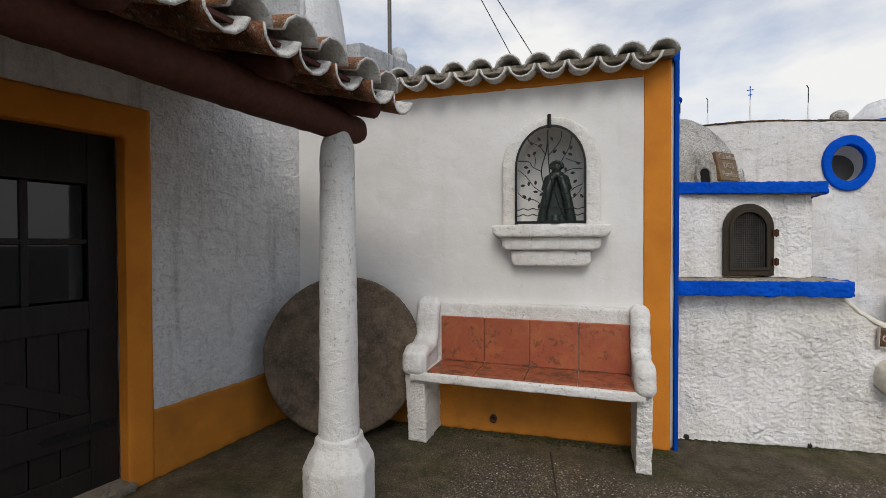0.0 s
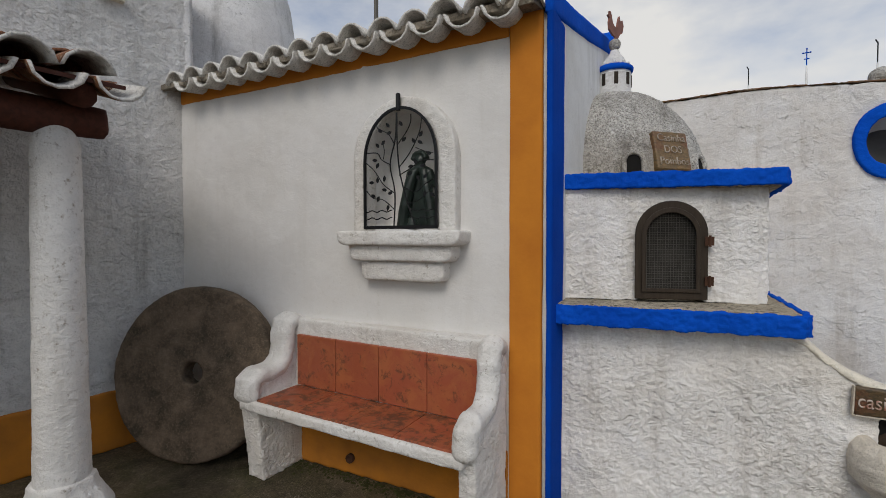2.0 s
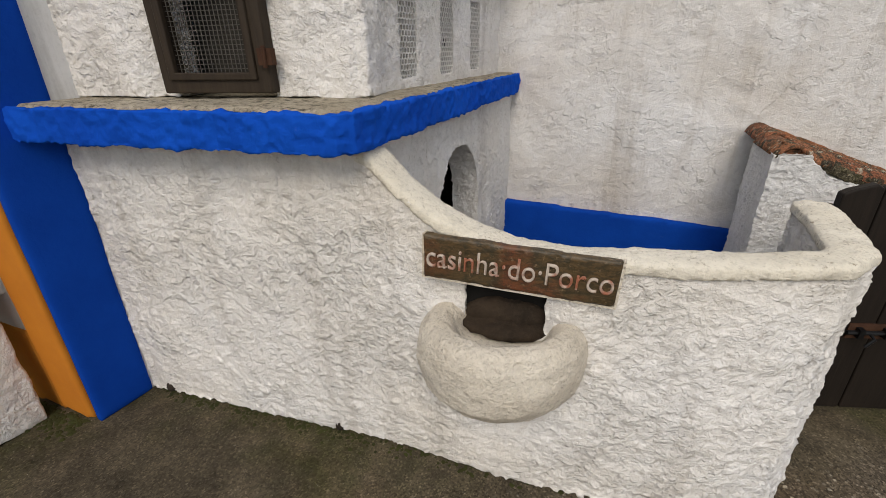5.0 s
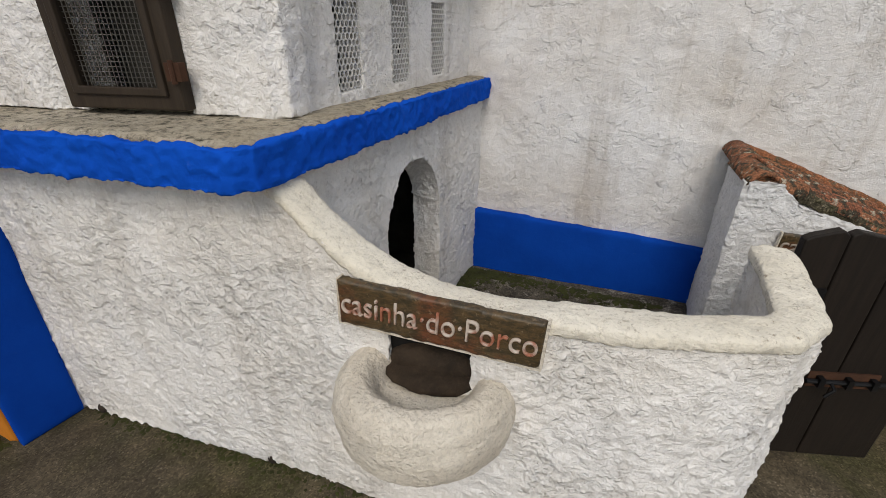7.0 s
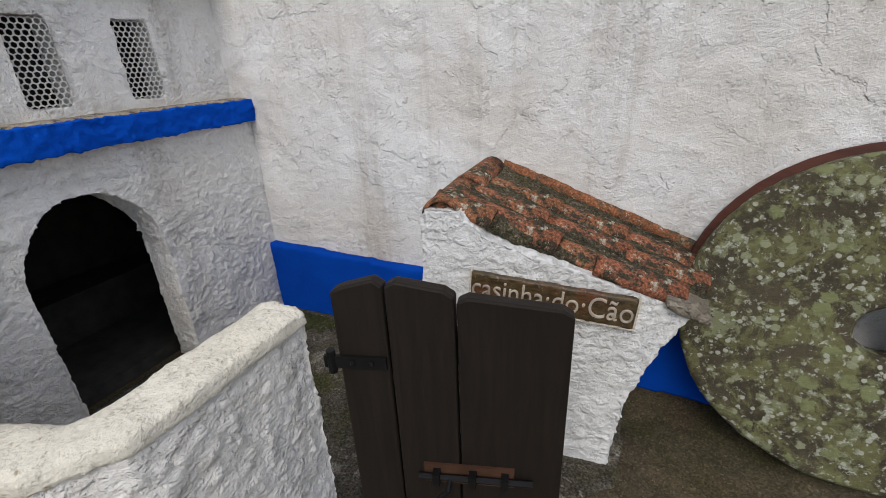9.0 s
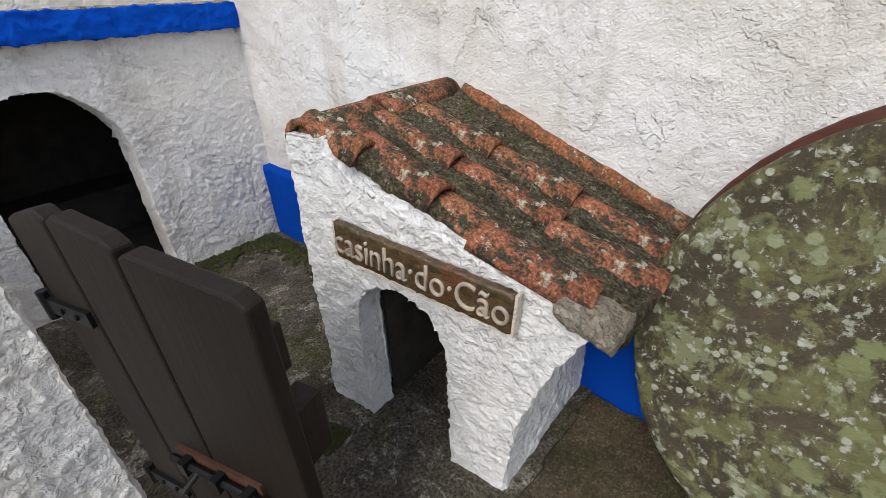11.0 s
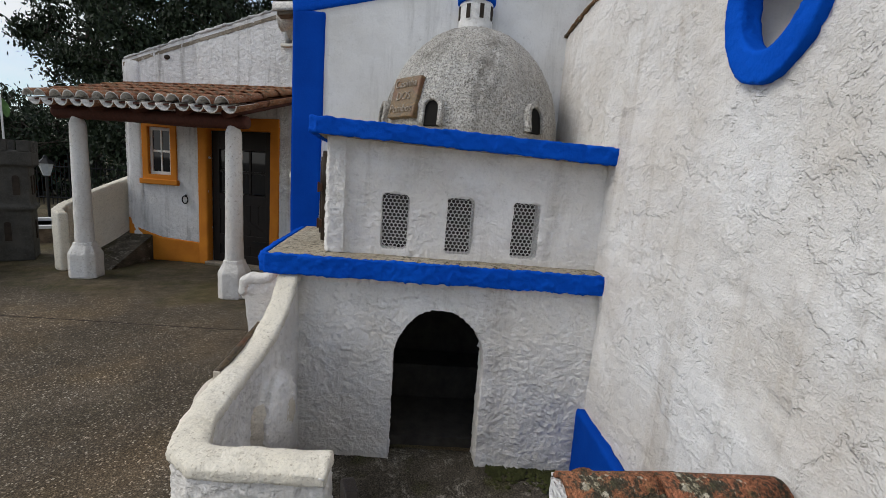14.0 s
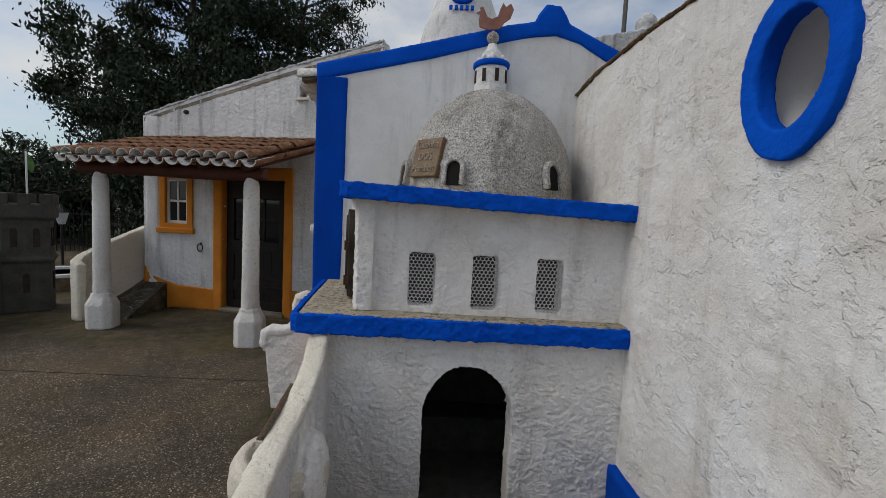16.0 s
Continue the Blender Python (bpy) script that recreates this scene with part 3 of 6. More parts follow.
# pig pen frame: u along its front, v into the depth
PEN = Matrix(((1.0365, -0.095, 0, 0.93), (0.1837, 1.0135, 0, 2.268), (0, 0, 1, 0), (0, 0, 0, 1)))


def pen(u, v, z):
    return PEN @ Vector((u, v, z))


# a saw-cut joint in the paving
bm = bmesh.new()
loft(bm, [[Vector((x - 0.006, y, 0.0)), Vector((x + 0.006, y, 0.0)), Vector((x + 0.005, y, 0.0035)), Vector((x - 0.005, y, 0.0035))] for x, y in ((0.05, 1.80), (0.16, 1.2), (0.22, 0.6), (0.30, -0.4), (0.42, -1.6))])
joint = tagged(part("paving_joint", bm, SOIL_AND_HOLE_SHADE, ground), "dark dirt-filled joint")
bm = bmesh.new()
loft(bm, [[Vector((x - 0.008, y, 0.0)), Vector((x + 0.008, y, 0.0)), Vector((x + 0.007, y, 0.0035)), Vector((x - 0.007, y, 0.0035))] for x, y in ((2.66, 2.66), (2.69, 2.45), (2.72, 2.2), (2.76, 1.9), (2.82, 1.2), (2.92, 0.0), (3.05, -1.6))])
part("paving_joint", bm, SOIL_AND_HOLE_SHADE, ground)

# ---- back wall with the round window ----
back_wall = thing("wall_north", pen(2.2, 1.7, 0), "tall stained white plaster wall with a blue-ringed round window", "wall", kind="structure")
WIN_U, WIN_Z, WIN_R = 1.868, 2.238, 0.185


def wall_v(u):
    return 1.69 - 0.01 * (min(u, 1.7) - 1.0) - 0.125 * max(0.0, u - 1.7)


def back(u, d, z):
    return pen(u, wall_v(u) + d, z)


def back_f(a, b, d):
    return back(a, d, b)


bm = bmesh.new()
top = [(-0.6, 2.52), (-0.1, 2.58), (0.4, 2.68), (0.9, 2.71), (1.2, 2.71), (1.55, 2.69)]
prism(bm, [(-0.6, 0.0), (1.55, 0.0), *reversed(top)], 0, 0.4, back_f)
prism(bm, [(2.24, 0.0), (5.6, 0.0), (5.6, 2.6), (3.2, 2.64), (2.24, 2.64)], 0, 0.4, back_f)
prism(bm, [(1.54, 0.0), (2.25, 0.0), (2.25, WIN_Z), *[(WIN_U + WIN_R * math.cos(a), WIN_Z - WIN_R * math.sin(a)) for a in np.linspace(0, math.pi, 15)], (1.54, WIN_Z)], 0, 0.4, back_f)
prism(bm, [(1.54, 2.69), (2.25, 2.64), (2.25, WIN_Z), *[(WIN_U + WIN_R * math.cos(a), WIN_Z + WIN_R * math.sin(a)) for a in np.linspace(0, math.pi, 15)], (1.54, WIN_Z)], 0, 0.4, back_f)
moulded(part("wall_body", bm, PLASTER_OLD, back_wall), 0.0145, 0, (0.5, 0.03), (-0.12, 0.014), (-0.04, 0.010), (-0.02, 0.006))
# funnel behind the ring, closing on a small dark opening
bm = bmesh.new()
n = 32
ring0 = [(WIN_U + 0.196 * math.cos(2 * math.pi * i / n), WIN_Z + 0.196 * math.sin(2 * math.pi * i / n)) for i in range(n)]
ring1 = [(WIN_U + 0.03 + 0.145 * math.cos(2 * math.pi * i / n), WIN_Z - 0.025 + 0.150 * math.sin(2 * math.pi * i / n)) for i in range(n)]
loft(bm, [[back(a, 0.02, b) for a, b in ring0], [back(a, 0.10, b) for a, b in [(WIN_U + (x - WIN_U) * 0.98, WIN_Z + (z - WIN_Z) * 0.98) for x, z in ring0]], [back(a, 0.23, b) for a, b in ring1], [back(a, 0.38, b) for a, b in ring1]], caps=False)
part("window_funnel", bm, PLASTER_FINE, back_wall, "smooth grey-white plaster funnel", True)
bm = bmesh.new()
prism(bm, ring1, 0.25, 0.26, back_f)
part("window_pane", bm, BLIND_GREY, back_wall, "dull dark grey closing board")
bm = bmesh.new()
k = 40
outer = [(WIN_U + (0.208 + 0.004 * math.sin(3 * t)) * math.cos(t), WIN_Z + (0.280 + 0.003 * math.cos(5 * t)) * math.sin(t)) for t in [2 * math.pi * i / k for i in range(k)]]
inner = [(WIN_U + 0.138 * math.cos(2 * math.pi * i / k), WIN_Z + 0.182 * math.sin(2 * math.pi * i / k)) for i in range(k)]
band(bm, outer, inner, -0.022, 0.05, back_f)
moulded(part("window_ring", bm, BLUE, back_wall, "hand-painted cobalt ring"), 0.008, 2, (0.2, 0.012), (0.03, 0.008))
# coping of old tile edge and mortar
bm = bmesh.new()
line = [(-0.6, 2.52), (-0.1, 2.58), (0.4, 2.68), (0.9, 2.71), (1.2, 2.71), (1.74, 2.68), (2.24, 2.64), (3.2, 2.64), (5.6, 2.6)]
loft(bm, [[back(u, -0.014, z - 0.006), back(u, -0.014, z + 0.010), back(u, 0.4, z + 0.02), back(u, 0.4, z - 0.005)] for u, z in line])
moulded(part("coping", bm, OLD_COPING, back_wall, "crumbly mortar and tile coping"), 0.010, 0, (0.10, 0.022), (-0.03, 0.012))
bm = bmesh.new()
ellipsoid(bm, (1.83, 1.74, 2.725), (0.078, 0.078, 0.07), PEN)
box(bm, 1.77, 1.89, 1.69, 1.80, 2.62, 2.70, PEN)
moulded(part("finial", bm, PLASTER_DOME, back_wall, "small lichen-grey plaster knob"), 0.01, 3, (0.03, 0.008))
# blue dado at its foot
bm = bmesh.new()
prism(bm, [(0.93, 0.0), (2.10, 0.0), (2.10, 0.37), (0.93, 0.425)], -0.030, 0.03, back_f)
prism(bm, [(2.09, 0.0), (5.6, 0.0), (5.6, 0.30), (2.3, 0.36), (2.09, 0.37)], -0.030, 0.03, back_f)
moulded(part("dado", bm, BLUE_DEEP, back_wall, "deep blue painted dado"), 0.014, 0, (0.5, 0.03))

# ---- house with the bench wall ----
H0 = pose(0.83, 2.10, 0, 0, 0, 5)
HOUSE = H0 @ Matrix.Diagonal((1.07, 1.0, 1.1, 1.0))


def hs(a, b, d):
    return HOUSE @ Vector((a, d, b))


house = thing("house", (0, 2.6, 0), "whitewashed house with ochre front edging and a blue-trimmed gable", "house")
NX, NZ, NH = -0.756, 1.452, 0.228
bm = bmesh.new()
prism(bm, [(-2.75, 0), (NX - NH, 0), (NX - NH, 2.5), (-2.75, 2.5)], 0, 0.28, hs)
prism(bm, [(NX + NH, 0), (-0.02, 0), (-0.02, 2.5), (NX + NH, 2.5)], 0, 0.28, hs)
prism(bm, [(NX - NH - 0.02, 0), (NX + NH + 0.02, 0), (NX + NH + 0.02, NZ), (NX - NH - 0.02, NZ)], 0, 0.28, hs)
prism(bm, [(NX - NH - 0.02, NZ), *arch_line(NX, NH, NZ, NZ + 0.36, 0.26), (NX + NH + 0.02, NZ), (NX + NH + 0.02, 2.5), (NX - NH - 0.02, 2.5)], 0, 0.28, hs)
prism(bm, [(NX - NH - 0.05, NZ - 0.05), (NX + NH + 0.05, NZ - 0.05), (NX + NH + 0.05, 2.2), (NX - NH - 0.05, 2.2)], 0.20, 0.28, hs)
front = moulded(part("front_wall", bm, PLASTER_FINE, house, "smooth white lime-plastered wall"), 0.02, 3, (0.6, 0.02), (0.15, 0.004))

bm = bmesh.new()
GY = lambda a, b, d: Vector((0.87 + d, a, b))
gable = [(2.13, 0), (4.4, 0), (4.4, 2.80), (3.90, 3.09), (3.70, 3.10), (2.13, 2.77)]
prism(bm, gable, -0.25, 0.0, GY)
moulded(part("gable_wall", bm, PLASTER_GABLE, house, "white gable wall with rain marks"), 0.02, 2, (0.6, 0.02), (0.12, 0.005))
bm = bmesh.new()
box(bm, -2.0, 0.6, 5.2, 5.4, 0, 2.55)
box(bm, -2.0, -1.8, 2.2, 5.4, 0, 2.55)
part("rear_wall", bm, PLASTER_FINE, house)

# ochre edging: corner strip, eaves band and the dado under the bench
bm = bmesh.new()
prism(bm, [(-0.165, 0), (0.0, 0), (0.0, 2.5), (-0.165, 2.5)], -0.010, 0.03, hs)
moulded(part("corner_strip", bm, OCHRE, house, "ochre painted corner strip"), 0.012, 2, (0.4, 0.012))
bm = bmesh.new()
prism(bm, [(-2.72, 2.36), (-1.2, 2.355), (-0.166, 2.365), (-0.166, 2.5), (-2.72, 2.5)], -0.009, 0.03, hs)
moulded(part("eaves_band", bm, OCHRE, house, "ochre painted band under the eaves"), 0.012, 2, (0.4, 0.012))
bm = bmesh.new()
prism(bm, [(-2.7, 0), (-0.166, 0), (-0.166, 0.34), (-2.7, 0.33)], -0.009, 0.03, hs)
moulded(part("dado", bm, OCHRE_DIRTY, house, "grimy ochre dado"), 0.012, 2, (0.3, 0.014))
bm = bmesh.new()
lathe(bm, [(0.026, 0), (0.026, 0.03), (0.018, 0.03), (0.018, 0.004), (0.0, 0.004)], HOUSE @ pose(-1.15, -0.006, 0.10, 90), 16)
part("drain_pipe", bm, RUST, house, "small dark drain mouth", True)

# blue edging of the gable
bm = bmesh.new()
prism(bm, [(2.10, 0), (2.31, 0), (2.335, 2.70), (2.10, 2.72)], -0.02, 0.012, GY)
moulded(part("gable_corner_strip", bm, BLUE_DEEP, house, "deep blue painted corner strip"), 0.012, 2, (0.4, 0.012))
bm = bmesh.new()
low = [(2.10, 2.68), (2.9, 2.84), (3.5, 2.985), (3.70, 3.02), (3.84, 3.03), (4.0, 2.98), (4.4, 2.74)]
high = [(2.09, 2.80), (2.9, 2.965), (3.5, 3.10), (3.68, 3.125), (3.94, 3.11), (4.15, 3.0), (4.45, 2.855)]
band(bm, high, low, -0.03, 0.014, GY, closed=False)
prism(bm, [(3.67, 3.08), (3.945, 3.08), (3.91, 3.16), (3.86, 3.235), (3.76, 3.245), (3.705, 3.17)], -0.10, 0.014, GY)
moulded(part("gable_band", bm, BLUE, house, "cobalt band along the gable with a stepped knob"), 0.012, 2, (0.2, 0.01))

# roof slabs
bm = bmesh.new()
loft(bm, [[Vector((x, 1.96 + 0.09 * (x - 0.8), 2.72)), Vector((x, 3.80, 3.05)), Vector((x, 5.5, 2.60)), Vector((x, 5.5, 2.54)), Vector((x, 3.80, 2.99)), Vector((x, 1.96 + 0.09 * (x - 0.8), 2.68))] for x in (-2.1, 0.83)])
roof = part("roof", bm, MORTAR, house, "mortar bed under clay tiles")

# niche: raised surround, bracketed sill
niche = thing("wall_niche", HOUSE @ Vector((NX, 0, NZ)), "arched plaster niche with a moulded bracket sill", "niche")
bm = bmesh.new()
o = arch_line(NX, 0.325, NZ - 0.03, NZ + 0.37, 0.32, 20)
i = arch_line(NX, 0.222, NZ - 0.03, NZ + 0.355, 0.265, 20)
band(bm, o, i, -0.075, 0.03, hs, closed=False)
moulded(part("surround", bm, PLASTER_SOFT, niche, "thick rounded plaster surround"), 0.011, 6, (0.06, 0.012), (0.02, 0.004))
for z0, z1, w, d, tag in ((NZ - 0.10, NZ - 0.02, 0.385, 0.165, ""), (NZ - 0.185, NZ - 0.095, 0.325, 0.125, ""), (NZ - 0.29, NZ - 0.18, 0.265, 0.09, "")):
    bm = bmesh.new()
    prism(bm, [(NX - w, z1), (NX + w, z1), (NX + w * 0.985, z0 + 0.02), (NX + w * 0.90, z0), (NX - w * 0.90, z0), (NX - w * 0.985, z0 + 0.02)], -d, 0.03, hs)
    moulded(part("sill_tier", bm, PLASTER_SOFT, niche), 0.010, 14, (0.05, 0.008), (0.02, 0.003))

# ---- cottage with the porch ----
A, B, C, D = (-2.05, 1.93), (-2.20, 0.62), (-2.42, -0.75), (-2.40, -1.87)
cottage = thing("cottage", (-2.6, 0.4, 0), "white rough-plastered cottage with ochre trim and a tiled porch", "house")


def wall_run(name, a, b, z_a, z_b, material, holes=(), depth=0.26, voxel=0.016, relief=((0.3, 0.02), (0.06, 0.016), (-0.045, 0.018))):
    """A straight wall from a to b, its outer face on the left-hand side, with rectangular openings (s0, s1, z0, z1)."""
    m = frame_along(a, b)
    length = math.hypot(b[0] - a[0], b[1] - a[1])
    put = lambda s, z, d: m @ Vector((s, -d, z))
    topz = lambda s: z_a + (z_b - z_a) * s / length
    bm = bmesh.new()
    s = -0.02
    for s0, s1, z0, z1 in (*holes, (length + 0.02, None, 0, 0)):
        prism(bm, [(s, 0), (s0, 0), (s0, topz(s0)), (s, topz(s))], 0, depth, put)
        if s1 is not None:
            prism(bm, [(s0 - 0.02, z1), (s1 + 0.02, z1), (s1 + 0.02, topz(s1)), (s0 - 0.02, topz(s0))], 0, depth, put)
            if z0 > 0:
                prism(bm, [(s0 - 0.02, 0), (s1 + 0.02, 0), (s1 + 0.02, z0), (s0 - 0.02, z0)], 0, depth, put)
            s = s1
    return moulded(part(name, bm, material, cottage), voxel, 3, *relief), put


# upper slits of the tower wall go right through
SLITS = (0.56, 0.88, 1.20)
ab, ab_put = wall_run("tower_wall", A, B, 4.05, 3.74, PLASTER_TOWER, [(s - 0.05, s + 0.05, 3.27, 3.46) for s in SLITS], depth=0.26, voxel=0.018)
bc, bc_put = wall_run("door_wall", B, C, 3.74, 3.40, PLASTER_COTTAGE, [(0.14, 1.225, 0.0, 2.08)])
cd, cd_put = wall_run("window_wall", C, D, 3.40, 3.0, PLASTER_COTTAGE, [(0.42, 0.78, 1.34, 2.05)])
door_put = lambda a, b, d: bc_put(a * 1.155, b * 1.13, d)
win_put = lambda a, b, d: cd_put(a - 0.08, 1.34 + (b - 1.14) * 1.076, d)
E2 = (-4.6, -1.9)
wall_run("end_wall", D, E2, 3.0, 2.8, PLASTER_COTTAGE, voxel=0.04)
F2 = (-4.9, 3.4)
wall_run("rear_wall", E2, F2, 2.8, 3.4, PLASTER_COTTAGE, voxel=0.06)
wall_run("far_wall", F2, A, 3.4, 4.0, PLASTER_COTTAGE, voxel=0.06)
bm = bmesh.new()
loft(bm, [[Vector((*p, z)) for p, z in ((A, 3.92), (B, 3.62), (C, 3.28), (D, 2.9), (E2, 2.75), (F2, 3.3))], [Vector((*p, z + 0.05)) for p, z in ((A, 3.92), (B, 3.62), (C, 3.28), (D, 2.9), (E2, 2.75), (F2, 3.3))]])
part("flat_roof", bm, MORTAR, cottage)
# weathered top edge
for a, b, za, zb in ((A, B, 4.05, 3.74), (B, C, 3.74, 3.40), (C, D, 3.40, 3.0)):
    m = frame_along(a, b)
    ln = math.hypot(b[0] - a[0], b[1] - a[1])
    bm = bmesh.new()
    loft(bm, [[m @ Vector((s, 0.012, z - 0.02)), m @ Vector((s, 0.012, z + 0.03)), m @ Vector((s, -0.27, z + 0.03)), m @ Vector((s, -0.27, z - 0.02))] for s, z in ((0, za), (ln, zb))])
    moulded(part("wall_coping", bm, PLASTER_GREY, cottage, "dark lichen-grey wall top"), 0.016, 0, (0.14, 0.05), (-0.05, 0.03), (0.025, 0.012))
# sills of the slits
for s in SLITS:
    bm = bmesh.new()
    prism(bm, [(s - 0.09, 3.235), (s + 0.09, 3.235), (s + 0.085, 3.27), (s - 0.085, 3.27)], -0.05, 0.05, ab_put)
    part("slit_sill", bm, PLASTER_CREAM, cottage, "small projecting stone sill", bevel=0.006)
# Dark bead on the wall, its colour standing for the outlet's shade
bm = bmesh.new()
ellipsoid(bm, cd_put(0.44, 3.06, 0.0), (0.03, 0.045, 0.035), n=12)
part("scupper", bm, SOIL_AND_HOLE_SHADE, cottage, "dark bead standing for a shaded rain outlet", True)
# ochre dados
bm = bmesh.new()
prism(bm, [(-0.02, 0), (1.33, 0), (1.33, 0.43), (-0.02, 0.43)], -0.012, 0.03, ab_put)
moulded(part("dado", bm, OCHRE_DIRTY, cottage, "grimy ochre dado"), 0.014, 2, (0.2, 0.014))
bm = bmesh.new()
prism(bm, [(-0.01, 0), (1.13, 0), (1.13, 0.66), (1.02, 0.56), (0.86, 0.45), (0.6, 0.37), (-0.01, 0.33)], -0.014, 0.03, cd_put)
moulded(part("dado", bm, OCHRE, cottage, "ochre dado with a sagging upper edge"), 0.014, 2, (0.2, 0.014))

# door: ochre frame, dark leaf with small panes
door = thing("door_1", door_put(0.6, 0, 0), "dark brown boarded door with small glass panes in an ochre frame", "door", kind="structure")
bm = bmesh.new()
o = [(0.0, 0), (0.0, 2.0), (1.20, 1.98), (1.20, 0)]
i = [(0.125, 0), (0.125, 1.835), (1.06, 1.82), (1.06, 0)]
band(bm, o, i, -0.016, 0.10, door_put, closed=False)
moulded(part("frame", bm, OCHRE, door, "ochre painted plaster frame"), 0.014, 2, (0.2, 0.01))
bm = bmesh.new()
for s0, s1, z0, z1 in ((0.13, 0.25, 0.02, 1.83), (0.94, 1.05, 0.02, 1.83), (0.25, 0.94, 1.58, 1.83), (0.25, 0.94, 0.86, 1.00), (0.25, 0.94, 0.02, 0.16), (0.25, 0.94, 0.30, 0.44)):
    prism(bm, [(s0, z0), (s1, z0), (s1, z1), (s0, z1)], 0.085, 0.13, door_put)
prism(bm, [(0.25, 0.44), (0.31, 0.44), (0.94, 0.80), (0.94, 0.86), (0.88, 0.86), (0.25, 0.50)], 0.092, 0.12, door_put)
leaf = part("leaf", bm, DOOR_WOOD, door, "near-black stained boards", bevel=0.004)
for i in range(6):
    s0 = 0.25 + i * 0.115
    bm = bmesh.new()
    prism(bm, [(s0 + 0.002, 0.16), (s0 + 0.113, 0.16), (s0 + 0.113, 0.87), (s0 + 0.002, 0.87)], 0.105, 0.125, door_put)
    part("board", bm, DOOR_WOOD, leaf, bevel=0.003)
for i in range(3):
    for z0, z1 in ((1.01, 1.28), (1.31, 1.57)):
        s0 = 0.265 + i * 0.23
        bm = bmesh.new()
        prism(bm, [(s0, z0), (s0 + 0.205, z0), (s0 + 0.205, z1), (s0, z1)], 0.112, 0.118, door_put)
        part("pane", bm, DARK_GLASS, leaf, "dark reflecting glass")
bm = bmesh.new()
for s in (0.483, 0.713):
    prism(bm, [(s - 0.014, 1.0), (s + 0.014, 1.0), (s + 0.014, 1.58), (s - 0.014, 1.58)], 0.095, 0.125, door_put)
prism(bm, [(0.25, 1.282), (0.94, 1.282), (0.94, 1.308), (0.25, 1.308)], 0.097, 0.125, door_put)
part("glazing_bar", bm, DOOR_WOOD, leaf, bevel=0.003)
bm = bmesh.new()
prism(bm, [(0.14, 0.335), (0.44, 0.345), (0.45, 0.36), (0.44, 0.375), (0.14, 0.385)], 0.078, 0.086, door_put)
for s in (0.18, 0.26, 0.34):
    ellipsoid(bm, door_put(s, 0.36, 0.077), (0.010, 0.010, 0.010), n=8)
part("strap_hinge", bm, IRON, door, "black iron strap hinge")
bm = bmesh.new()
prism(bm, [(0.1, 0), (1.09, 0), (1.09, 0.05), (0.1, 0.05)], -0.05, 0.2, door_put)
moulded(part("threshold", bm, MORTAR, door, "worn grey threshold"), 0.012, 2, (0.1, 0.01))

# window with ochre surround and white bars
win = thing("window_1", win_put(0.68, 1.14, 0), "small white four-pane window in an ochre surround", "window", kind="structure")
bm = bmesh.new()
band(bm, [(0.41, 1.07), (0.95, 1.07), (0.95, 1.86), (0.41, 1.86)], [(0.505, 1.14), (0.855, 1.14), (0.855, 1.80), (0.505, 1.80)], -0.02, 0.06, win_put)
part("surround", bm, OCHRE, win, "ochre painted surround", bevel=0.008)
bm = bmesh.new()
prism(bm, [(0.38, 1.0), (0.98, 1.0), (0.98, 1.075), (0.38, 1.075)], -0.06, 0.05, win_put)
part("sill", bm, OCHRE, win, "ochre painted sill", bevel=0.012)
bm = bmesh.new()
band(bm, [(0.505, 1.14), (0.855, 1.14), (0.855, 1.80), (0.505, 1.80)], [(0.545, 1.185), (0.815, 1.185), (0.815, 1.755), (0.545, 1.755)], 0.03, 0.07, win_put)
prism(bm, [(0.668, 1.18), (0.692, 1.18), (0.692, 1.76), (0.668, 1.76)], 0.035, 0.065, win_put)
prism(bm, [(0.54, 1.455), (0.82, 1.455), (0.82, 1.485), (0.54, 1.485)], 0.037, 0.063, win_put)
part("sash", bm, WHITE_PAINT, win, "white painted sash", bevel=0.004)
for s0 in (0.545, 0.692):
    for z0 in (1.185, 1.485):
        bm = bmesh.new()
        prism(bm, [(s0, z0), (s0 + 0.125, z0), (s0 + 0.125, z0 + 0.27), (s0, z0 + 0.27)], 0.05, 0.055, win_put)
        part("pane", bm, DARK_GLASS, win, "dark glass")
ringer = thing("wall_ring", win_put(0.28, 0.83, -0.02), "black iron tethering ring on the cottage wall", "ring")
bm = bmesh.new()
tube(bm, [win_put(0.28 + 0.045 * math.cos(t), 0.81 + 0.055 * math.sin(t), -0.03) for t in np.linspace(0, 2 * math.pi, 17)], 0.009)
part("hoop", bm, IRON, ringer, smooth=True)
bm = bmesh.new()
ellipsoid(bm, win_put(0.28, 0.865, -0.01), (0.02, 0.02, 0.02), n=10)
part("boss", bm, IRON, ringer, smooth=True)

# porch pillars
P1, P2 = (-0.90, 0.665), (-1.18, -1.50)


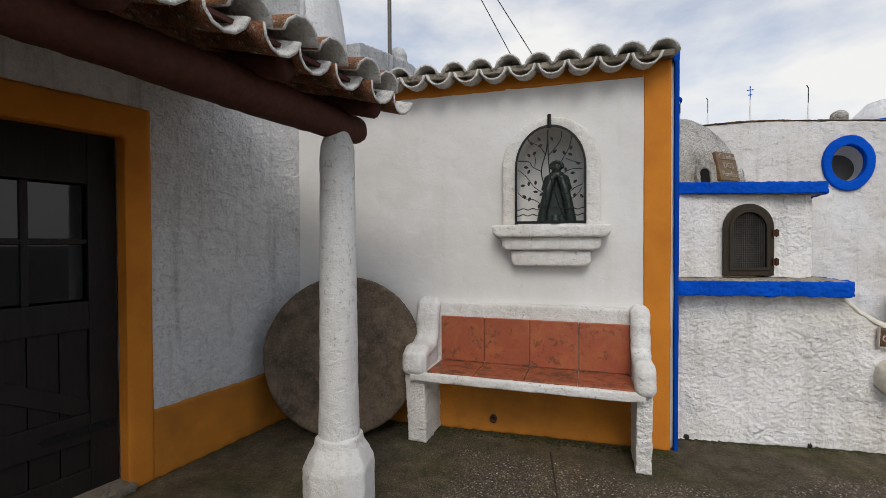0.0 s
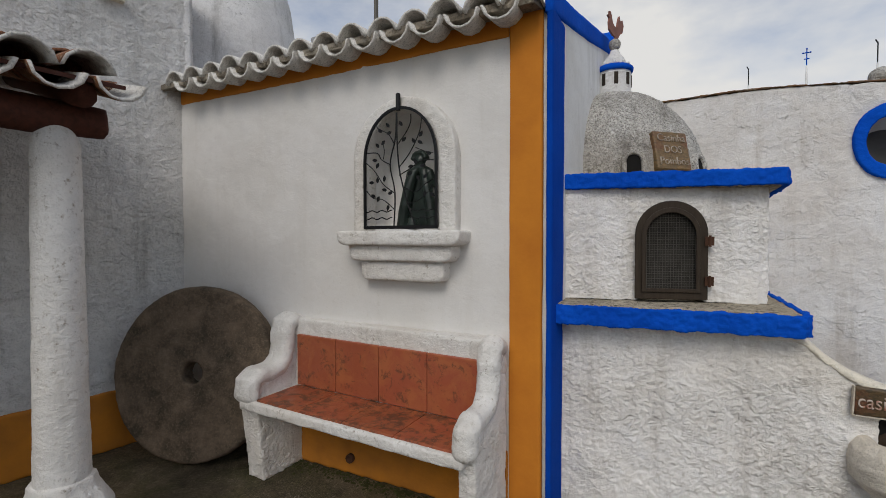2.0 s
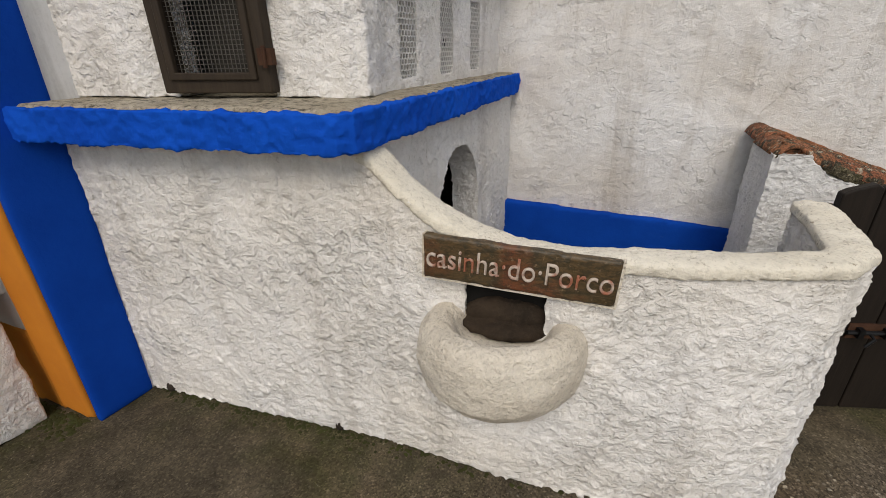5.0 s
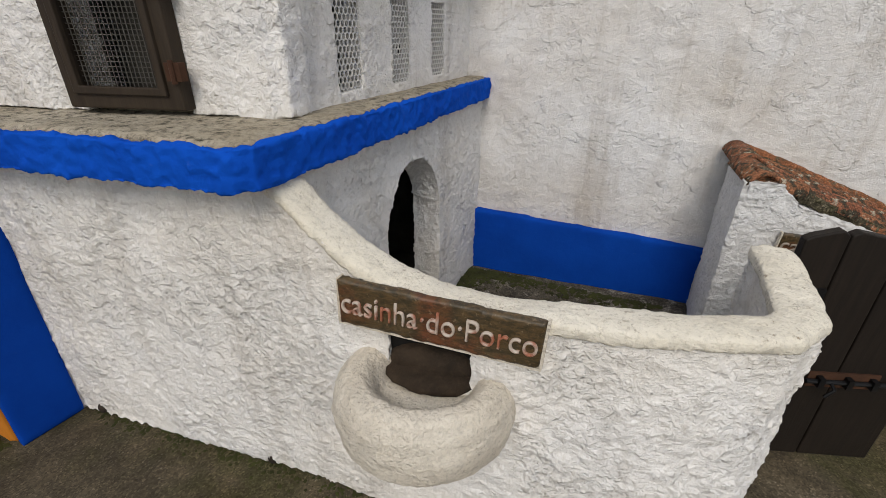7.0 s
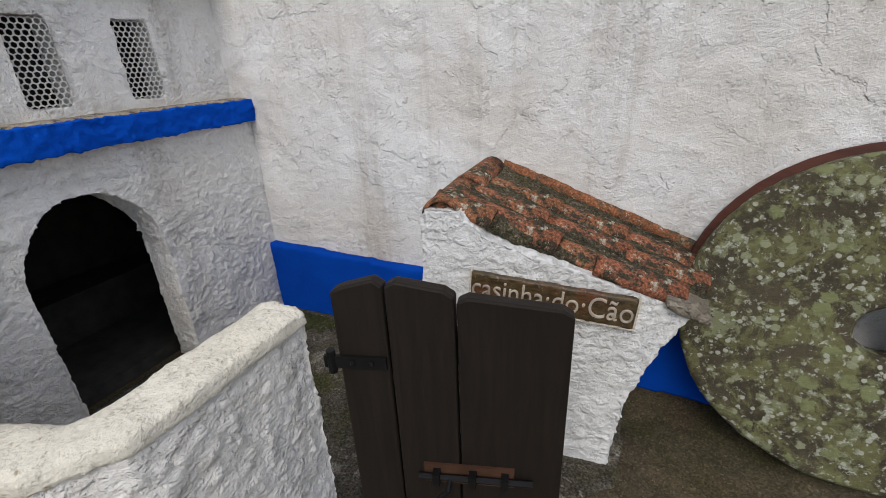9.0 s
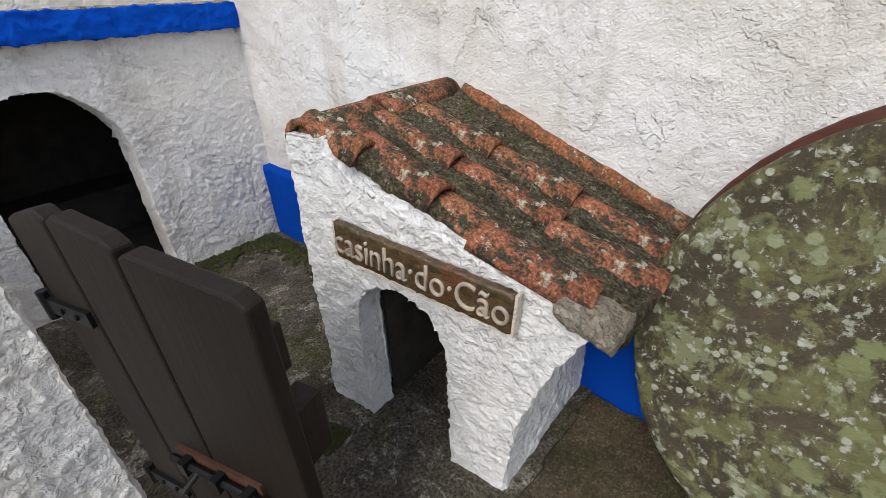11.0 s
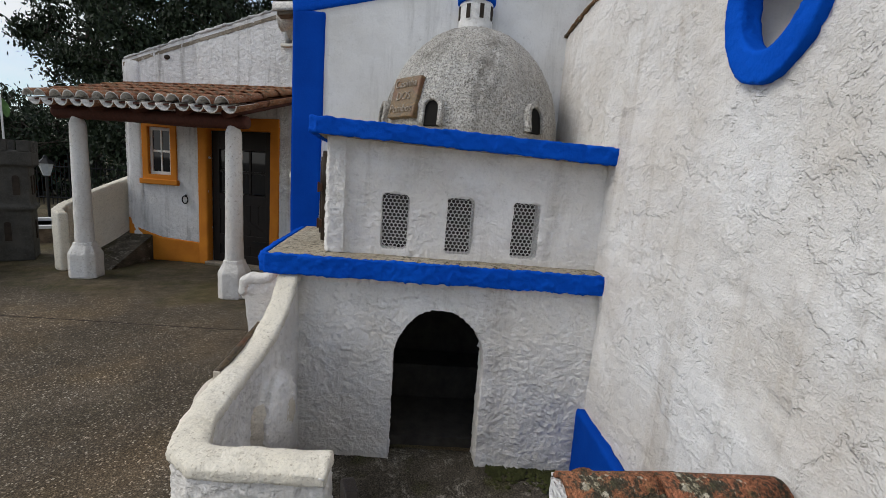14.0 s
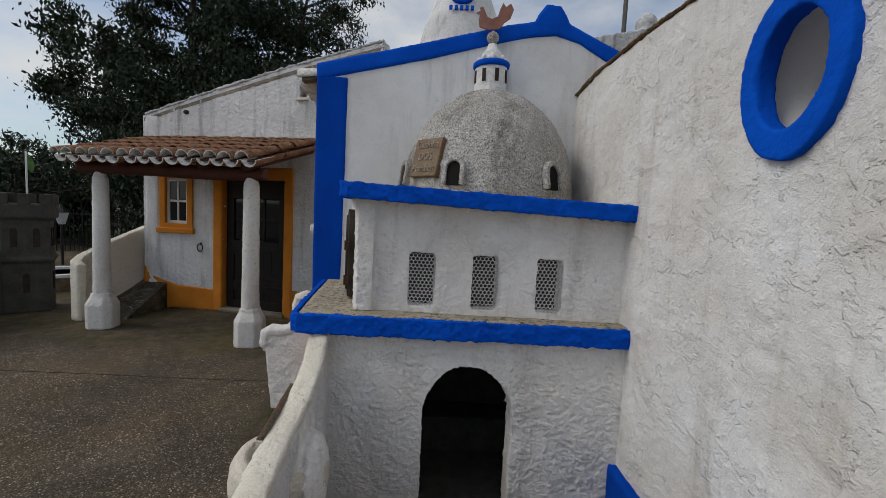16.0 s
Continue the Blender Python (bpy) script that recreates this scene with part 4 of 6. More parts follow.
def pillar(at):
    ob = thing("porch_pillar", (*at, 0), "round white plastered pillar on a chamfered square plinth", "pillar", "porch pillars")
    bm = bmesh.new()
    m = Matrix.Translation((*at, 0)) @ pose(0, 0, 0, 0, 0, 12)
    loft(bm, [[m @ Vector((w * x, w * y, z)) for x, y in ((-1, -0.55), (-0.55, -1), (0.55, -1), (1, -0.55), (1, 0.55), (0.55, 1), (-0.55, 1), (-1, 0.55))] for w, z in ((0.165, 0), (0.165, 0.31), (0.14, 0.37), (0.112, 0.425), (0.112, 0.455), (0.09, 0.465))])
    moulded(part("plinth", bm, PLASTER_SOFT, ob, "rough white plinth, grey at its foot"), 0.012, 3, (0.06, 0.01), (0.02, 0.004))
    bm = bmesh.new()
    lathe(bm, [(0.106, 0.44), (0.100, 0.7), (0.094, 1.35), (0.089, 1.88), (0.087, 1.95), (0.055, 2.03), (0.0, 2.05)], Matrix.Translation((*at, 0)), 28)
    moulded(part("shaft", bm, PLASTER_SOFT, ob, "white plastered shaft"), 0.012, 2, (0.12, 0.010), (0.025, 0.004))
    return ob


pillar(P1)
pillar(P2)

# porch roof: beam, rafters, boards, clay tiles
porch = thing("porch_roof", (-1.5, 0.2, 1.85), "porch roof of red-brown logs and weathered clay tiles with whitened eaves", "roof")
PB = frame_along(P2, P1)
bl = math.hypot(P1[0] - P2[0], P1[1] - P2[1])
pb = lambda s, d, z: PB @ Vector((s, d, z))
bm = bmesh.new()
tube(bm, [pb(s, 0.012 * math.sin(3 * s), 2.075 + 0.012 * math.sin(2 * s + 1)) for s in np.linspace(-0.3, bl + 0.18, 9)], [0.086, 0.083, 0.088, 0.086, 0.082, 0.086, 0.088, 0.082, 0.073], 14)
moulded(part("beam", bm, BEAM, porch, "red-brown stained log beam"), 0.014, 1, (0.06, 0.012))
for s in (-0.12, 0.45, 1.05, 1.65, bl + 0.05):
    bm = bmesh.new()
    tube(bm, [pb(s, d, z) for d, z in ((-0.20, 2.135), (0.3, 2.27), (0.8, 2.405), (1.28, 2.535))], [0.055, 0.058, 0.055, 0.06], 12)
    part("rafter", bm, BEAM, porch, "round log rafter", True)
for k in range(9):
    d0 = -0.23 + k * 0.168
    bm = bmesh.new()
    loft(bm, [[pb(s, d0, 2.185 + 0.27 * (d0 + 0.23)), pb(s, d0 + 0.155, 2.185 + 0.27 * (d0 + 0.385)), pb(s, d0 + 0.155, 2.203 + 0.27 * (d0 + 0.385)), pb(s, d0, 2.203 + 0.27 * (d0 + 0.23))] for s in (-0.36, bl + 0.20)])
    part("roof_board", bm, BEAM, porch, "dark roof board")

# ---- pigsty with the pigeon loft on top ----
pigsty = thing("pigsty", pen(0.5, 0.8, 0), "small whitewashed pigsty with an arched entrance and a blue-edged ledge", "pigsty")
pen_f = lambda a, b, d: pen(a, d, b)      # a along the front, b height, d depth
pen_s = lambda a, b, d: pen(d + 0.05 * (a - 0.9), a, b)      # a into the depth, b height, d along the front
loft_f = lambda a, b, d: pen(a, d - 0.06 + 0.14 * a, 1.19 + (b - 1.16) * 1.06)

bm = bmesh.new()
prism(bm, [(-0.06, 0), (0.95, 0), (0.93, 1.09), (-0.06, 1.09)], 0.045, 0.20, pen_f)
arch = arch_line(0.895, 0.235, 0.0, 0.62, 0.29, 18)
prism(bm, [(0.10, 0), *arch, (1.72, 0), (1.72, 1.09), (0.10, 1.09)], 0.84, 0.985, pen_s)
prism(bm, [(0.2, 0), (1.72, 0), (1.72, 1.07), (0.2, 1.07)], -0.08, 0.02, pen_s)
moulded(part("wall", bm, PLASTER_PEN, pigsty, "rough-cast white plaster wall"), 0.009, 0, (0.25, 0.03), (0.07, 0.010), (-0.04, 0.012), (-0.02, 0.013))
# Dark boxes line the pigsty so that its inside reads as unlit
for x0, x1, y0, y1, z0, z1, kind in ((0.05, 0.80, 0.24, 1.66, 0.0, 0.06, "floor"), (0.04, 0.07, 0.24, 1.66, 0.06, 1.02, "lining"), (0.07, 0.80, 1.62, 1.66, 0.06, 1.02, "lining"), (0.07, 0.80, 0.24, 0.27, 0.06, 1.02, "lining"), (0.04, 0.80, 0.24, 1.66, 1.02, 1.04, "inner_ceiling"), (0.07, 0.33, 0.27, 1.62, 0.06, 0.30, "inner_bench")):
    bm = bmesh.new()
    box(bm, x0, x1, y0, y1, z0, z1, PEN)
    part(kind, bm, INSIDE_SHADE, pigsty, "inside face coloured dark to stand for shade")
# Further dark lining over the white gable face, for the same shade
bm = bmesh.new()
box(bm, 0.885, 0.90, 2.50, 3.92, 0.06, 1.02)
part("lining", bm, INSIDE_SHADE, pigsty, "inside face coloured dark to stand for shade")
# weep holes at its foot, each a dark bead standing for the hole's shade
for u in (0.04, 0.80):
    bm = bmesh.new()
    ellipsoid(bm, (u, 0.077, 0.02), (0.026, 0.035, 0.032), PEN, 12)
    lumps(part("weep_hole", bm, SOIL_AND_HOLE_SHADE, pigsty, "small dark bead standing for a shaded drain hole", True), 0.02, 0.012)
# ledge: lichened cement with a painted edge
bm = bmesh.new()
loft(bm, [[pen(u, v, z) for u, v in ((-0.08, -0.04), (0.985, -0.02), (1.03, 1.72), (-0.08, 1.72))] for z in (1.078, 1.182)])
moulded(part("ledge", bm, LEDGE_TOP, pigsty, "lichen-stained cement ledge"), 0.013, 2, (0.12, 0.014))
bm = bmesh.new()
path = [(-0.075, -0.06), (0.3, -0.055), (0.65, -0.05), (0.975, -0.04), (1.0, -0.01), (1.015, 0.5), (1.03, 1.1), (1.045, 1.70)]
for (a, b), (c, d) in zip(path, path[1:]):
    t = Vector((c - a, d - b)).normalized()
    n = Vector((t.y, -t.x)) * 0.018
    loft(bm, [[pen(x + n.x, y + n.y, 1.072), pen(x + n.x, y + n.y, 1.180), pen(x - n.x, y - n.y, 1.180), pen(x - n.x, y - n.y, 1.072)] for x, y in ((a - t.x * 0.01, b - t.y * 0.01), (c + t.x * 0.01, d + t.y * 0.01))])
moulded(part("ledge_edge", bm, BLUE, pigsty, "lumpy cobalt painted edge"), 0.008, 0, (0.05, 0.026), (-0.03, 0.014), (0.016, 0.010))

def slab_fall(bm):
    """The roof slab falls a little towards the back wall."""
    for v in bm.verts:
        v.co.z += 0.012 - 0.038 * (v.co.y - 2.6)


LOFT = PEN @ Matrix(((1, 0, 0, 0), (0.14, 1, 0, -0.06), (0, 0, 1.06, 1.19 - 1.16 * 1.06), (0, 0, 0, 1)))
loft_house = thing("pigeon_loft", pen(0.48, 0.95, 1.16), "white domed pigeon loft with a barred door and perforated vents", "dovecote")
bm = bmesh.new()
CU, CH = 0.470, 0.150
prism(bm, [(-0.09, 1.15), (CU - CH, 1.15), *arch_line(CU, CH, 1.17, 1.48, 0.165)[1:-1], (CU + CH, 1.15), (0.91, 1.15), (0.91, 1.75), (-0.09, 1.75)], 0.20, 0.30, loft_f)
vents = [(0.56, 0.69), (0.90, 1.03), (1.245, 1.375)]
s = 0.25
for v0, v1 in (*vents, (1.72, None)):
    prism(bm, [(s, 1.15), (v0, 1.15), (v0, 1.80), (s, 1.80)], 0.80, 0.90, pen_s)
    if v1:
        prism(bm, [(v0 - 0.02, 1.15), (v1 + 0.02, 1.15), (v1 + 0.02, 1.222), (v0 - 0.02, 1.222)], 0.80, 0.90, pen_s)
        prism(bm, [(v0 - 0.02, 1.510), (v1 + 0.02, 1.510), (v1 + 0.02, 1.80), (v0 - 0.02, 1.80)], 0.80, 0.90, pen_s)
        s = v1
prism(bm, [(0.25, 1.15), (1.72, 1.15), (1.72, 1.80), (0.25, 1.80)], -0.05, 0.03, pen_s)
moulded(part("wall", bm, PLASTER_PEN, loft_house, "rough white plaster wall"), 0.008, 0, (0.2, 0.016), (0.06, 0.012), (-0.035, 0.013), (-0.018, 0.009))
# Added dark panel behind the barred door, in place of interior shade
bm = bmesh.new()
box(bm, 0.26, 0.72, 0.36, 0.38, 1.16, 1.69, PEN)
part("inner_partition", bm, INSIDE_SHADE, loft_house, "added dark panel standing for the unlit loft")
bm = bmesh.new()
loft(bm, [[pen(u, v, z) for u, v in ((-0.06, 0.14), (0.955, 0.215), (1.0, 1.74), (-0.06, 1.74))] for z in (1.785, 1.872)])
slab_fall(bm)
moulded(part("roof_slab", bm, LEDGE_TOP, loft_house, "lichened cement roof slab"), 0.013, 2, (0.1, 0.012))
bm = bmesh.new()
path = [(-0.05, 0.125), (0.45, 0.155), (0.945, 0.190), (0.965, 0.22), (0.99, 0.9), (1.015, 1.72)]
for (a, b), (c, d) in zip(path, path[1:]):
    t = Vector((c - a, d - b)).normalized()
    n = Vector((t.y, -t.x)) * 0.016
    loft(bm, [[pen(x + n.x, y + n.y, 1.783), pen(x + n.x, y + n.y, 1.874), pen(x - n.x, y - n.y, 1.874), pen(x - n.x, y - n.y, 1.783)] for x, y in ((a - t.x * 0.01, b - t.y * 0.01), (c + t.x * 0.01, d + t.y * 0.01))])
slab_fall(bm)
moulded(part("slab_edge", bm, BLUE, loft_house, "lumpy cobalt painted edge"), 0.008, 0, (0.05, 0.022), (-0.03, 0.010), (0.016, 0.008))

# perforated vents
def vent_sheet(v0, v1, z0, z1):
    bm = bmesh.new()
    r = 0.0125
    dv, dz = r * math.sqrt(3), r * 1.5
    row = 0
    z = z0
    while z < z1:
        v = v0 + (dv / 2 if row % 2 else 0)
        while v < v1 + dv / 2:
            hexa = [(v + r * math.sin(math.pi * k / 3), z + r * math.cos(math.pi * k / 3)) for k in range(6)]
            hole = [(v + 0.80 * r * math.sin(math.pi * k / 3), z + 0.80 * r * math.cos(math.pi * k / 3)) for k in range(6)]
            a = [bm.verts.new(pen(0.888 + 0.05 * (p[0] - 0.9), *p)) for p in hexa]
            b = [bm.verts.new(pen(0.888 + 0.05 * (p[0] - 0.9), *p)) for p in hole]
            c = [bm.verts.new(pen(0.885 + 0.05 * (p[0] - 0.9), *p)) for p in hole]
            for k in range(6):
                j = (k + 1) % 6
                bm.faces.new((a[k], a[j], b[j], b[k]))
                bm.faces.new((b[k], b[j], c[j], c[k]))
            v += dv
        z += dz
        row += 1
    return part("vent_sheet", bm, PERFORATED, loft_house, "perforated white-painted metal vent")


for v0, v1 in vents:
    vent_sheet(v0 - 0.005, v1 + 0.005, 1.217, 1.515)
bm = bmesh.new()
ellipsoid(bm, (0.884, 0.975, 1.335), (0.006, 0.018, 0.022), PEN, 10)
part("vent_knob", bm, IRON, loft_house, "small black fixing")

# Unseen dark boards added behind the vents to darken their holes
for v0, v1 in vents:
    bm = bmesh.new()
    box(bm, 0.66, 0.68, v0 - 0.10, v1 + 0.10, 1.19, 1.68, PEN)
    part("nest_board", bm, INSIDE_SHADE, loft_house, "added dark board standing for shade behind the vent")
# barred door
cage = part("door", band(bmesh.new(), [(CU - 0.168, 1.168), *arch_line(CU, 0.168, 1.20, 1.50, 0.170, 18), (CU + 0.168, 1.168)], [(CU - 0.122, 1.215), *arch_line(CU, 0.122, 1.23, 1.495, 0.127, 18), (CU + 0.122, 1.215)], 0.165, 0.205, loft_f), CAGE_WOOD, loft_house, "dark arched wooden door with wire mesh", bevel=0.005)
bm = bmesh.new()
band(bm, [(CU - 0.135, 1.205), *arch_line(CU, 0.135, 1.22, 1.495, 0.14, 18), (CU + 0.135, 1.205)], [(CU - 0.114, 1.225), *arch_line(CU, 0.114, 1.24, 1.49, 0.119, 18), (CU + 0.114, 1.225)], 0.155, 0.17, loft_f)
part("moulding", bm, CAGE_WOOD, cage, bevel=0.003)
bm = bmesh.new()
for k in range(-9, 10):
    u = CU + k * 0.0125
    zt = 1.49 + 0.122 * math.sqrt(max(0, 1 - ((u - CU) / 0.122) ** 2))
    prism(bm, [(u - 0.0009, 1.215), (u + 0.0009, 1.215), (u + 0.0009, zt), (u - 0.0009, zt)], 0.180, 0.182, loft_f)
for k in range(31):
    z = 1.222 + k * 0.0125
    w = 0.122 if z < 1.49 else 0.122 * math.sqrt(max(0, 1 - ((z - 1.49) / 0.127) ** 2))
    prism(bm, [(CU - w, z - 0.0009), (CU + w, z - 0.0009), (CU + w, z + 0.0009), (CU - w, z + 0.0009)], 0.1815, 0.1835, loft_f)
part("wire_mesh", bm, WIRE, cage, "square wire mesh")
for z in (1.265, 1.465):
    bm = bmesh.new()
    box(bm, CU + 0.153, CU + 0.193, 0.150, 0.17, z - 0.022, z + 0.022, LOFT)
    tube(bm, [loft_f(CU + 0.174, z - 0.028, 0.148), loft_f(CU + 0.174, z + 0.028, 0.148)], 0.007)
    part("hinge", bm, RUST, cage, "rusty iron hinge")

# dome, lantern, ball and weathercock
DU, DV, DR, DH = 0.125, 1.085, 0.585, 0.76
bm = bmesh.new()
prof = [(DR * 1.0, 1.84), (DR * 1.0, 1.88)] + [(DR * math.cos(a), 1.88 + (DH - 0.03) * math.sin(a)) for a in np.linspace(0.08, math.pi / 2, 14)]
lathe(bm, prof, PEN @ Matrix.Translation((DU, DV, 0)), 48)
WINDOWS = (-75, -29, 31)
dome = part("dome", bm, PLASTER_DOME, loft_house, "grey weather-beaten plaster dome")
moulded(dome, 0.010, 1, (0.15, 0.016), (0.04, 0.014), (-0.02, 0.012))
for ang in WINDOWS:
    m = PEN @ Matrix.Translation((DU, DV, 1.905)) @ pose(0, 0, 0, 0, 0, ang) @ pose(DR * 0.98, 0, 0, 0, -8, 0) @ Matrix.Diagonal((1.1, 1.1, 1.2, 1))
    w = part("dome_window", band(bmesh.new(), arch_line(0, 0.062, 0.0, 0.085, 0.062), arch_line(0, 0.038, 0.0, 0.08, 0.040), -0.05, 0.042, lambda a, b, d: m @ Vector((d, a, b)), closed=False), PLASTER_DOME, loft_house, "arched pigeon hole")
    moulded(w, 0.007, 2, (0.03, 0.006))
    # Black plug on the dome, coloured as the deep shade of a hole
    bm = bmesh.new()
    prism(bm, arch_line(0, 0.042, 0.0, 0.08, 0.042), -0.05, 0.026, lambda a, b, d: m @ Vector((d, a, b)))
    part("opening", bm, BLACK_HOLE, w, "black plug standing for the shaded opening")
lan = PEN @ Matrix.Translation((DU, DV, 2.61)) @ Matrix.Diagonal((1.3, 1.3, 1.28, 1))
bm = bmesh.new()
lathe(bm, [(0.086, -0.03), (0.084, 0.12), (0.0, 0.12)], lan, 24)
lantern = moulded(part("lantern", bm, PLASTER_ROUGH, loft_house, "little white plaster lantern with slits"), 0.008, 1, (0.03, 0.006))
# Dark blocks set into the lantern, coloured as the shade of slits
for k in range(8):
    m = lan @ pose(0, 0, 0.065, 0, 0, 45 * k + 10)
    bm = bmesh.new()
    box(bm, 0.070, 0.0875, -0.010, 0.010, -0.032, 0.035, m)
    part("slit", bm, SOIL_AND_HOLE_SHADE, lantern, "dark block standing for a slit's shade")
bm = bmesh.new()
lathe(bm, [(0.092, 0.118), (0.096, 0.128), (0.096, 0.142), (0.088, 0.15), (0.0, 0.15)], lan, 24)
part("lantern_band", bm, BLUE, lantern, "cobalt painted band", True)
bm = bmesh.new()
lathe(bm, [(0.070, 0.145), (0.062, 0.17), (0.050, 0.20), (0.030, 0.225), (0.022, 0.25), (0.0, 0.25)], lan, 20)
for k in range(8):
    a = 2 * math.pi * k / 8
    ellipsoid(bm, lan @ Vector((0.068 * math.cos(a), 0.068 * math.sin(a), 0.165)), (0.014, 0.014, 0.02), n=8)
part("lantern_cap", bm, PLASTER_ROUGH, lantern, "scalloped white cap", True)
bm = bmesh.new()
ellipsoid(bm, lan @ Vector((0, 0, 0.285)), (0.043, 0.043, 0.043), n=16)
lumps(part("ball", bm, PLASTER_DOME, lantern, "grey plaster ball", True), 0.03, 0.008)
bm = bmesh.new()
cock = [(-0.075, 0.0), (-0.03, -0.02), (0.03, -0.02), (0.055, 0.01), (0.085, 0.03), (0.10, 0.075), (0.085, 0.105), (0.06, 0.09), (0.045, 0.115), (0.03, 0.08), (0.02, 0.045), (-0.01, 0.035), (-0.035, 0.05), (-0.05, 0.085), (-0.06, 0.105), (-0.078, 0.10), (-0.072, 0.085), (-0.095, 0.075), (-0.075, 0.065), (-0.08, 0.035)]
mc = lan @ pose(0, 0, 0.35, 0, 0, 70)
prism(bm, cock, -0.005, 0.005, lambda a, b, d: mc @ Vector((a, d, b)))
tube(bm, [mc @ Vector((0, 0, -0.04)), mc @ Vector((0, 0, 0.0))], 0.006)
part("weathercock", bm, ROOSTER, lantern, "rusty red sheet-metal weathercock")

# clay plaque on the dome
ang = -51
mp = PEN @ Matrix.Translation((DU, DV, 1.955)) @ pose(0, 0, 0, 0, 0, ang) @ pose(DR * 1.0, 0, 0, 0, -13, 0) @ Matrix.Diagonal((1, 1.18, 1.03, 1))
bm = bmesh.new()
box(bm, -0.03, 0.018, -0.10, 0.10, 0.0, 0.245, mp)
plaque = moulded(part("plaque", bm, PLAQUE_CLAY, loft_house, "brown clay plaque with raised letters"), 0.008, 1, (0.03, 0.004))
face = mp @ Matrix(((0, 0, 1, 0.020), (1, 0, 0, 0), (0, 1, 0, 0), (0, 0, 0, 1)))
for text, z in (("CASINHA", 0.20), ("DOS", 0.125), ("POMBOS", 0.05)):
    lettering(text.title() if text != "DOS" else text, 0.068, face @ Matrix.Translation((0, z, 0)), plaque, LETTER, 0.003, 0.002, 0.78)

# ---- pen wall with trough and sign ----
pen_wall = thing("pen_wall", pen(1.5, 0.1, 0), "low rough white pen wall sweeping down from the pigsty", "wall")
LINE = [(0.8, 0.099, 1.07), (0.9, 0.099, 1.07), (1.0, 0.096, 1.055), (1.08, 0.09, 0.974), (1.17, 0.081, 0.908), (1.28, 0.068, 0.855), (1.4, 0.058, 0.83), (1.55, 0.053, 0.825), (1.7, 0.058, 0.835), (1.84, 0.063, 0.84), (1.95, 0.073, 0.85), (2.09, 0.11, 0.855), (2.13, 0.16, 0.86), (2.14, 0.265, 0.865), (2.145, 0.365, 0.867), (2.15, 0.495, 0.87)]


def sweep(bm, pts, half, z0, ztop):
    loops = []
    for i, (u, v, z) in enumerate(pts):
        a, b = pts[max(i - 1, 0)], pts[min(i + 1, len(pts) - 1)]
        t = Vector((b[0] - a[0], b[1] - a[1])).normalized()
        n = Vector((t.y, -t.x)) * half
        z1 = z if ztop is None else ztop
        loops.append([pen(u + n.x, v + n.y, z0), pen(u + n.x, v + n.y, z1), pen(u - n.x, v - n.y, z1), pen(u - n.x, v - n.y, z0)])
    return loft(bm, loops)


bm = bmesh.new()
T0, T1 = 1.265, 1.49
sweep(bm, LINE, 0.052, 0.0, 0.585)
sweep(bm, LINE, 0.052, 0.722, None)
sweep(bm, [p for p in LINE if p[0] <= 1.17] + [(T0, 0.09, 0.86)], 0.052, 0.57, 0.735)
sweep(bm, [(T1, 0.077, 0.83)] + [p for p in LINE if p[0] > T1], 0.052, 0.57, 0.735)
sweep(bm, [(1.16, 0.118, 0), (1.37, 0.102, 0), (1.58, 0.093, 0)], 0.017, 0.5, 0.775)
ellipsoid(bm, (1.365, 0.155, 0.53), (0.20, 0.070, 0.19), PEN, 20)
moulded(part("wall_body", bm, PLASTER_PEN, pen_wall, "rough-cast white plaster"), 0.0082, 0, (0.25, 0.03), (0.07, 0.010), (-0.04, 0.012), (-0.02, 0.013))
bm = bmesh.new()
loops = []
TOP = [(0.94, 0.11, 1.065)] + LINE[2:]
for i, (u, v, z) in enumerate(TOP):
    a, b = TOP[max(i - 1, 0)], TOP[min(i + 1, len(TOP) - 1)]
    t = Vector((b[0] - a[0], b[1] - a[1])).normalized()
    n = Vector((t.y, -t.x))
    loops.append([pen(u + n.x * w, v + n.y * w, z + h) for w, h in ((0.056, -0.028), (0.052, 0.006), (0.024, 0.014), (-0.024, 0.014), (-0.052, 0.006), (-0.056, -0.028))])
loft(bm, loops)
moulded(part("coping", bm, PLASTER_CREAM, pen_wall, "cream-painted rounded wall top"), 0.009, 2, (0.15, 0.018), (0.04, 0.010), (-0.02, 0.005))

trough = thing("feeding_trough", pen(1.37, 0.04, 0.42), "rounded cream stone trough let into the pen wall", "trough")
bm = bmesh.new()
lathe(bm, [(0.0, 0.385), (0.10, 0.39), (0.175, 0.42), (0.217, 0.475), (0.227, 0.545), (0.219, 0.61), (0.192, 0.648), (0.152, 0.655), (0.128, 0.63), (0.105, 0.585), (0.0, 0.575)], PEN @ Matrix.Translation((1.375, 0.01, -0.010)) @ Matrix.Diagonal((1.0, 0.95, 1, 1)), 36)
moulded(part("bowl", bm, PLASTER_TROUGH, trough, "speckled cream bowl"), 0.009, 2, (0.1, 0.016), (0.03, 0.008), (-0.015, 0.004))

bm = bmesh.new()
ellipsoid(bm, (1.375, 0.045, 0.588), (0.12, 0.07, 0.025), PEN, 24)
ellipsoid(bm, (1.375, 0.072, 0.605), (0.125, 0.045, 0.062), PEN, 24)
lumps(part("litter", bm, LITTER, trough, "dark damp leaf litter in the bowl", True), 0.012, 0.03)
# Added black sheet in the niche paints the shade above the bowl
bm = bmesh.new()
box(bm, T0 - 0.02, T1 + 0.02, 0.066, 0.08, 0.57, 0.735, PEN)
part("niche_back", bm, BLACK_HOLE, trough, "added black sheet standing for shade in the feeding hole")

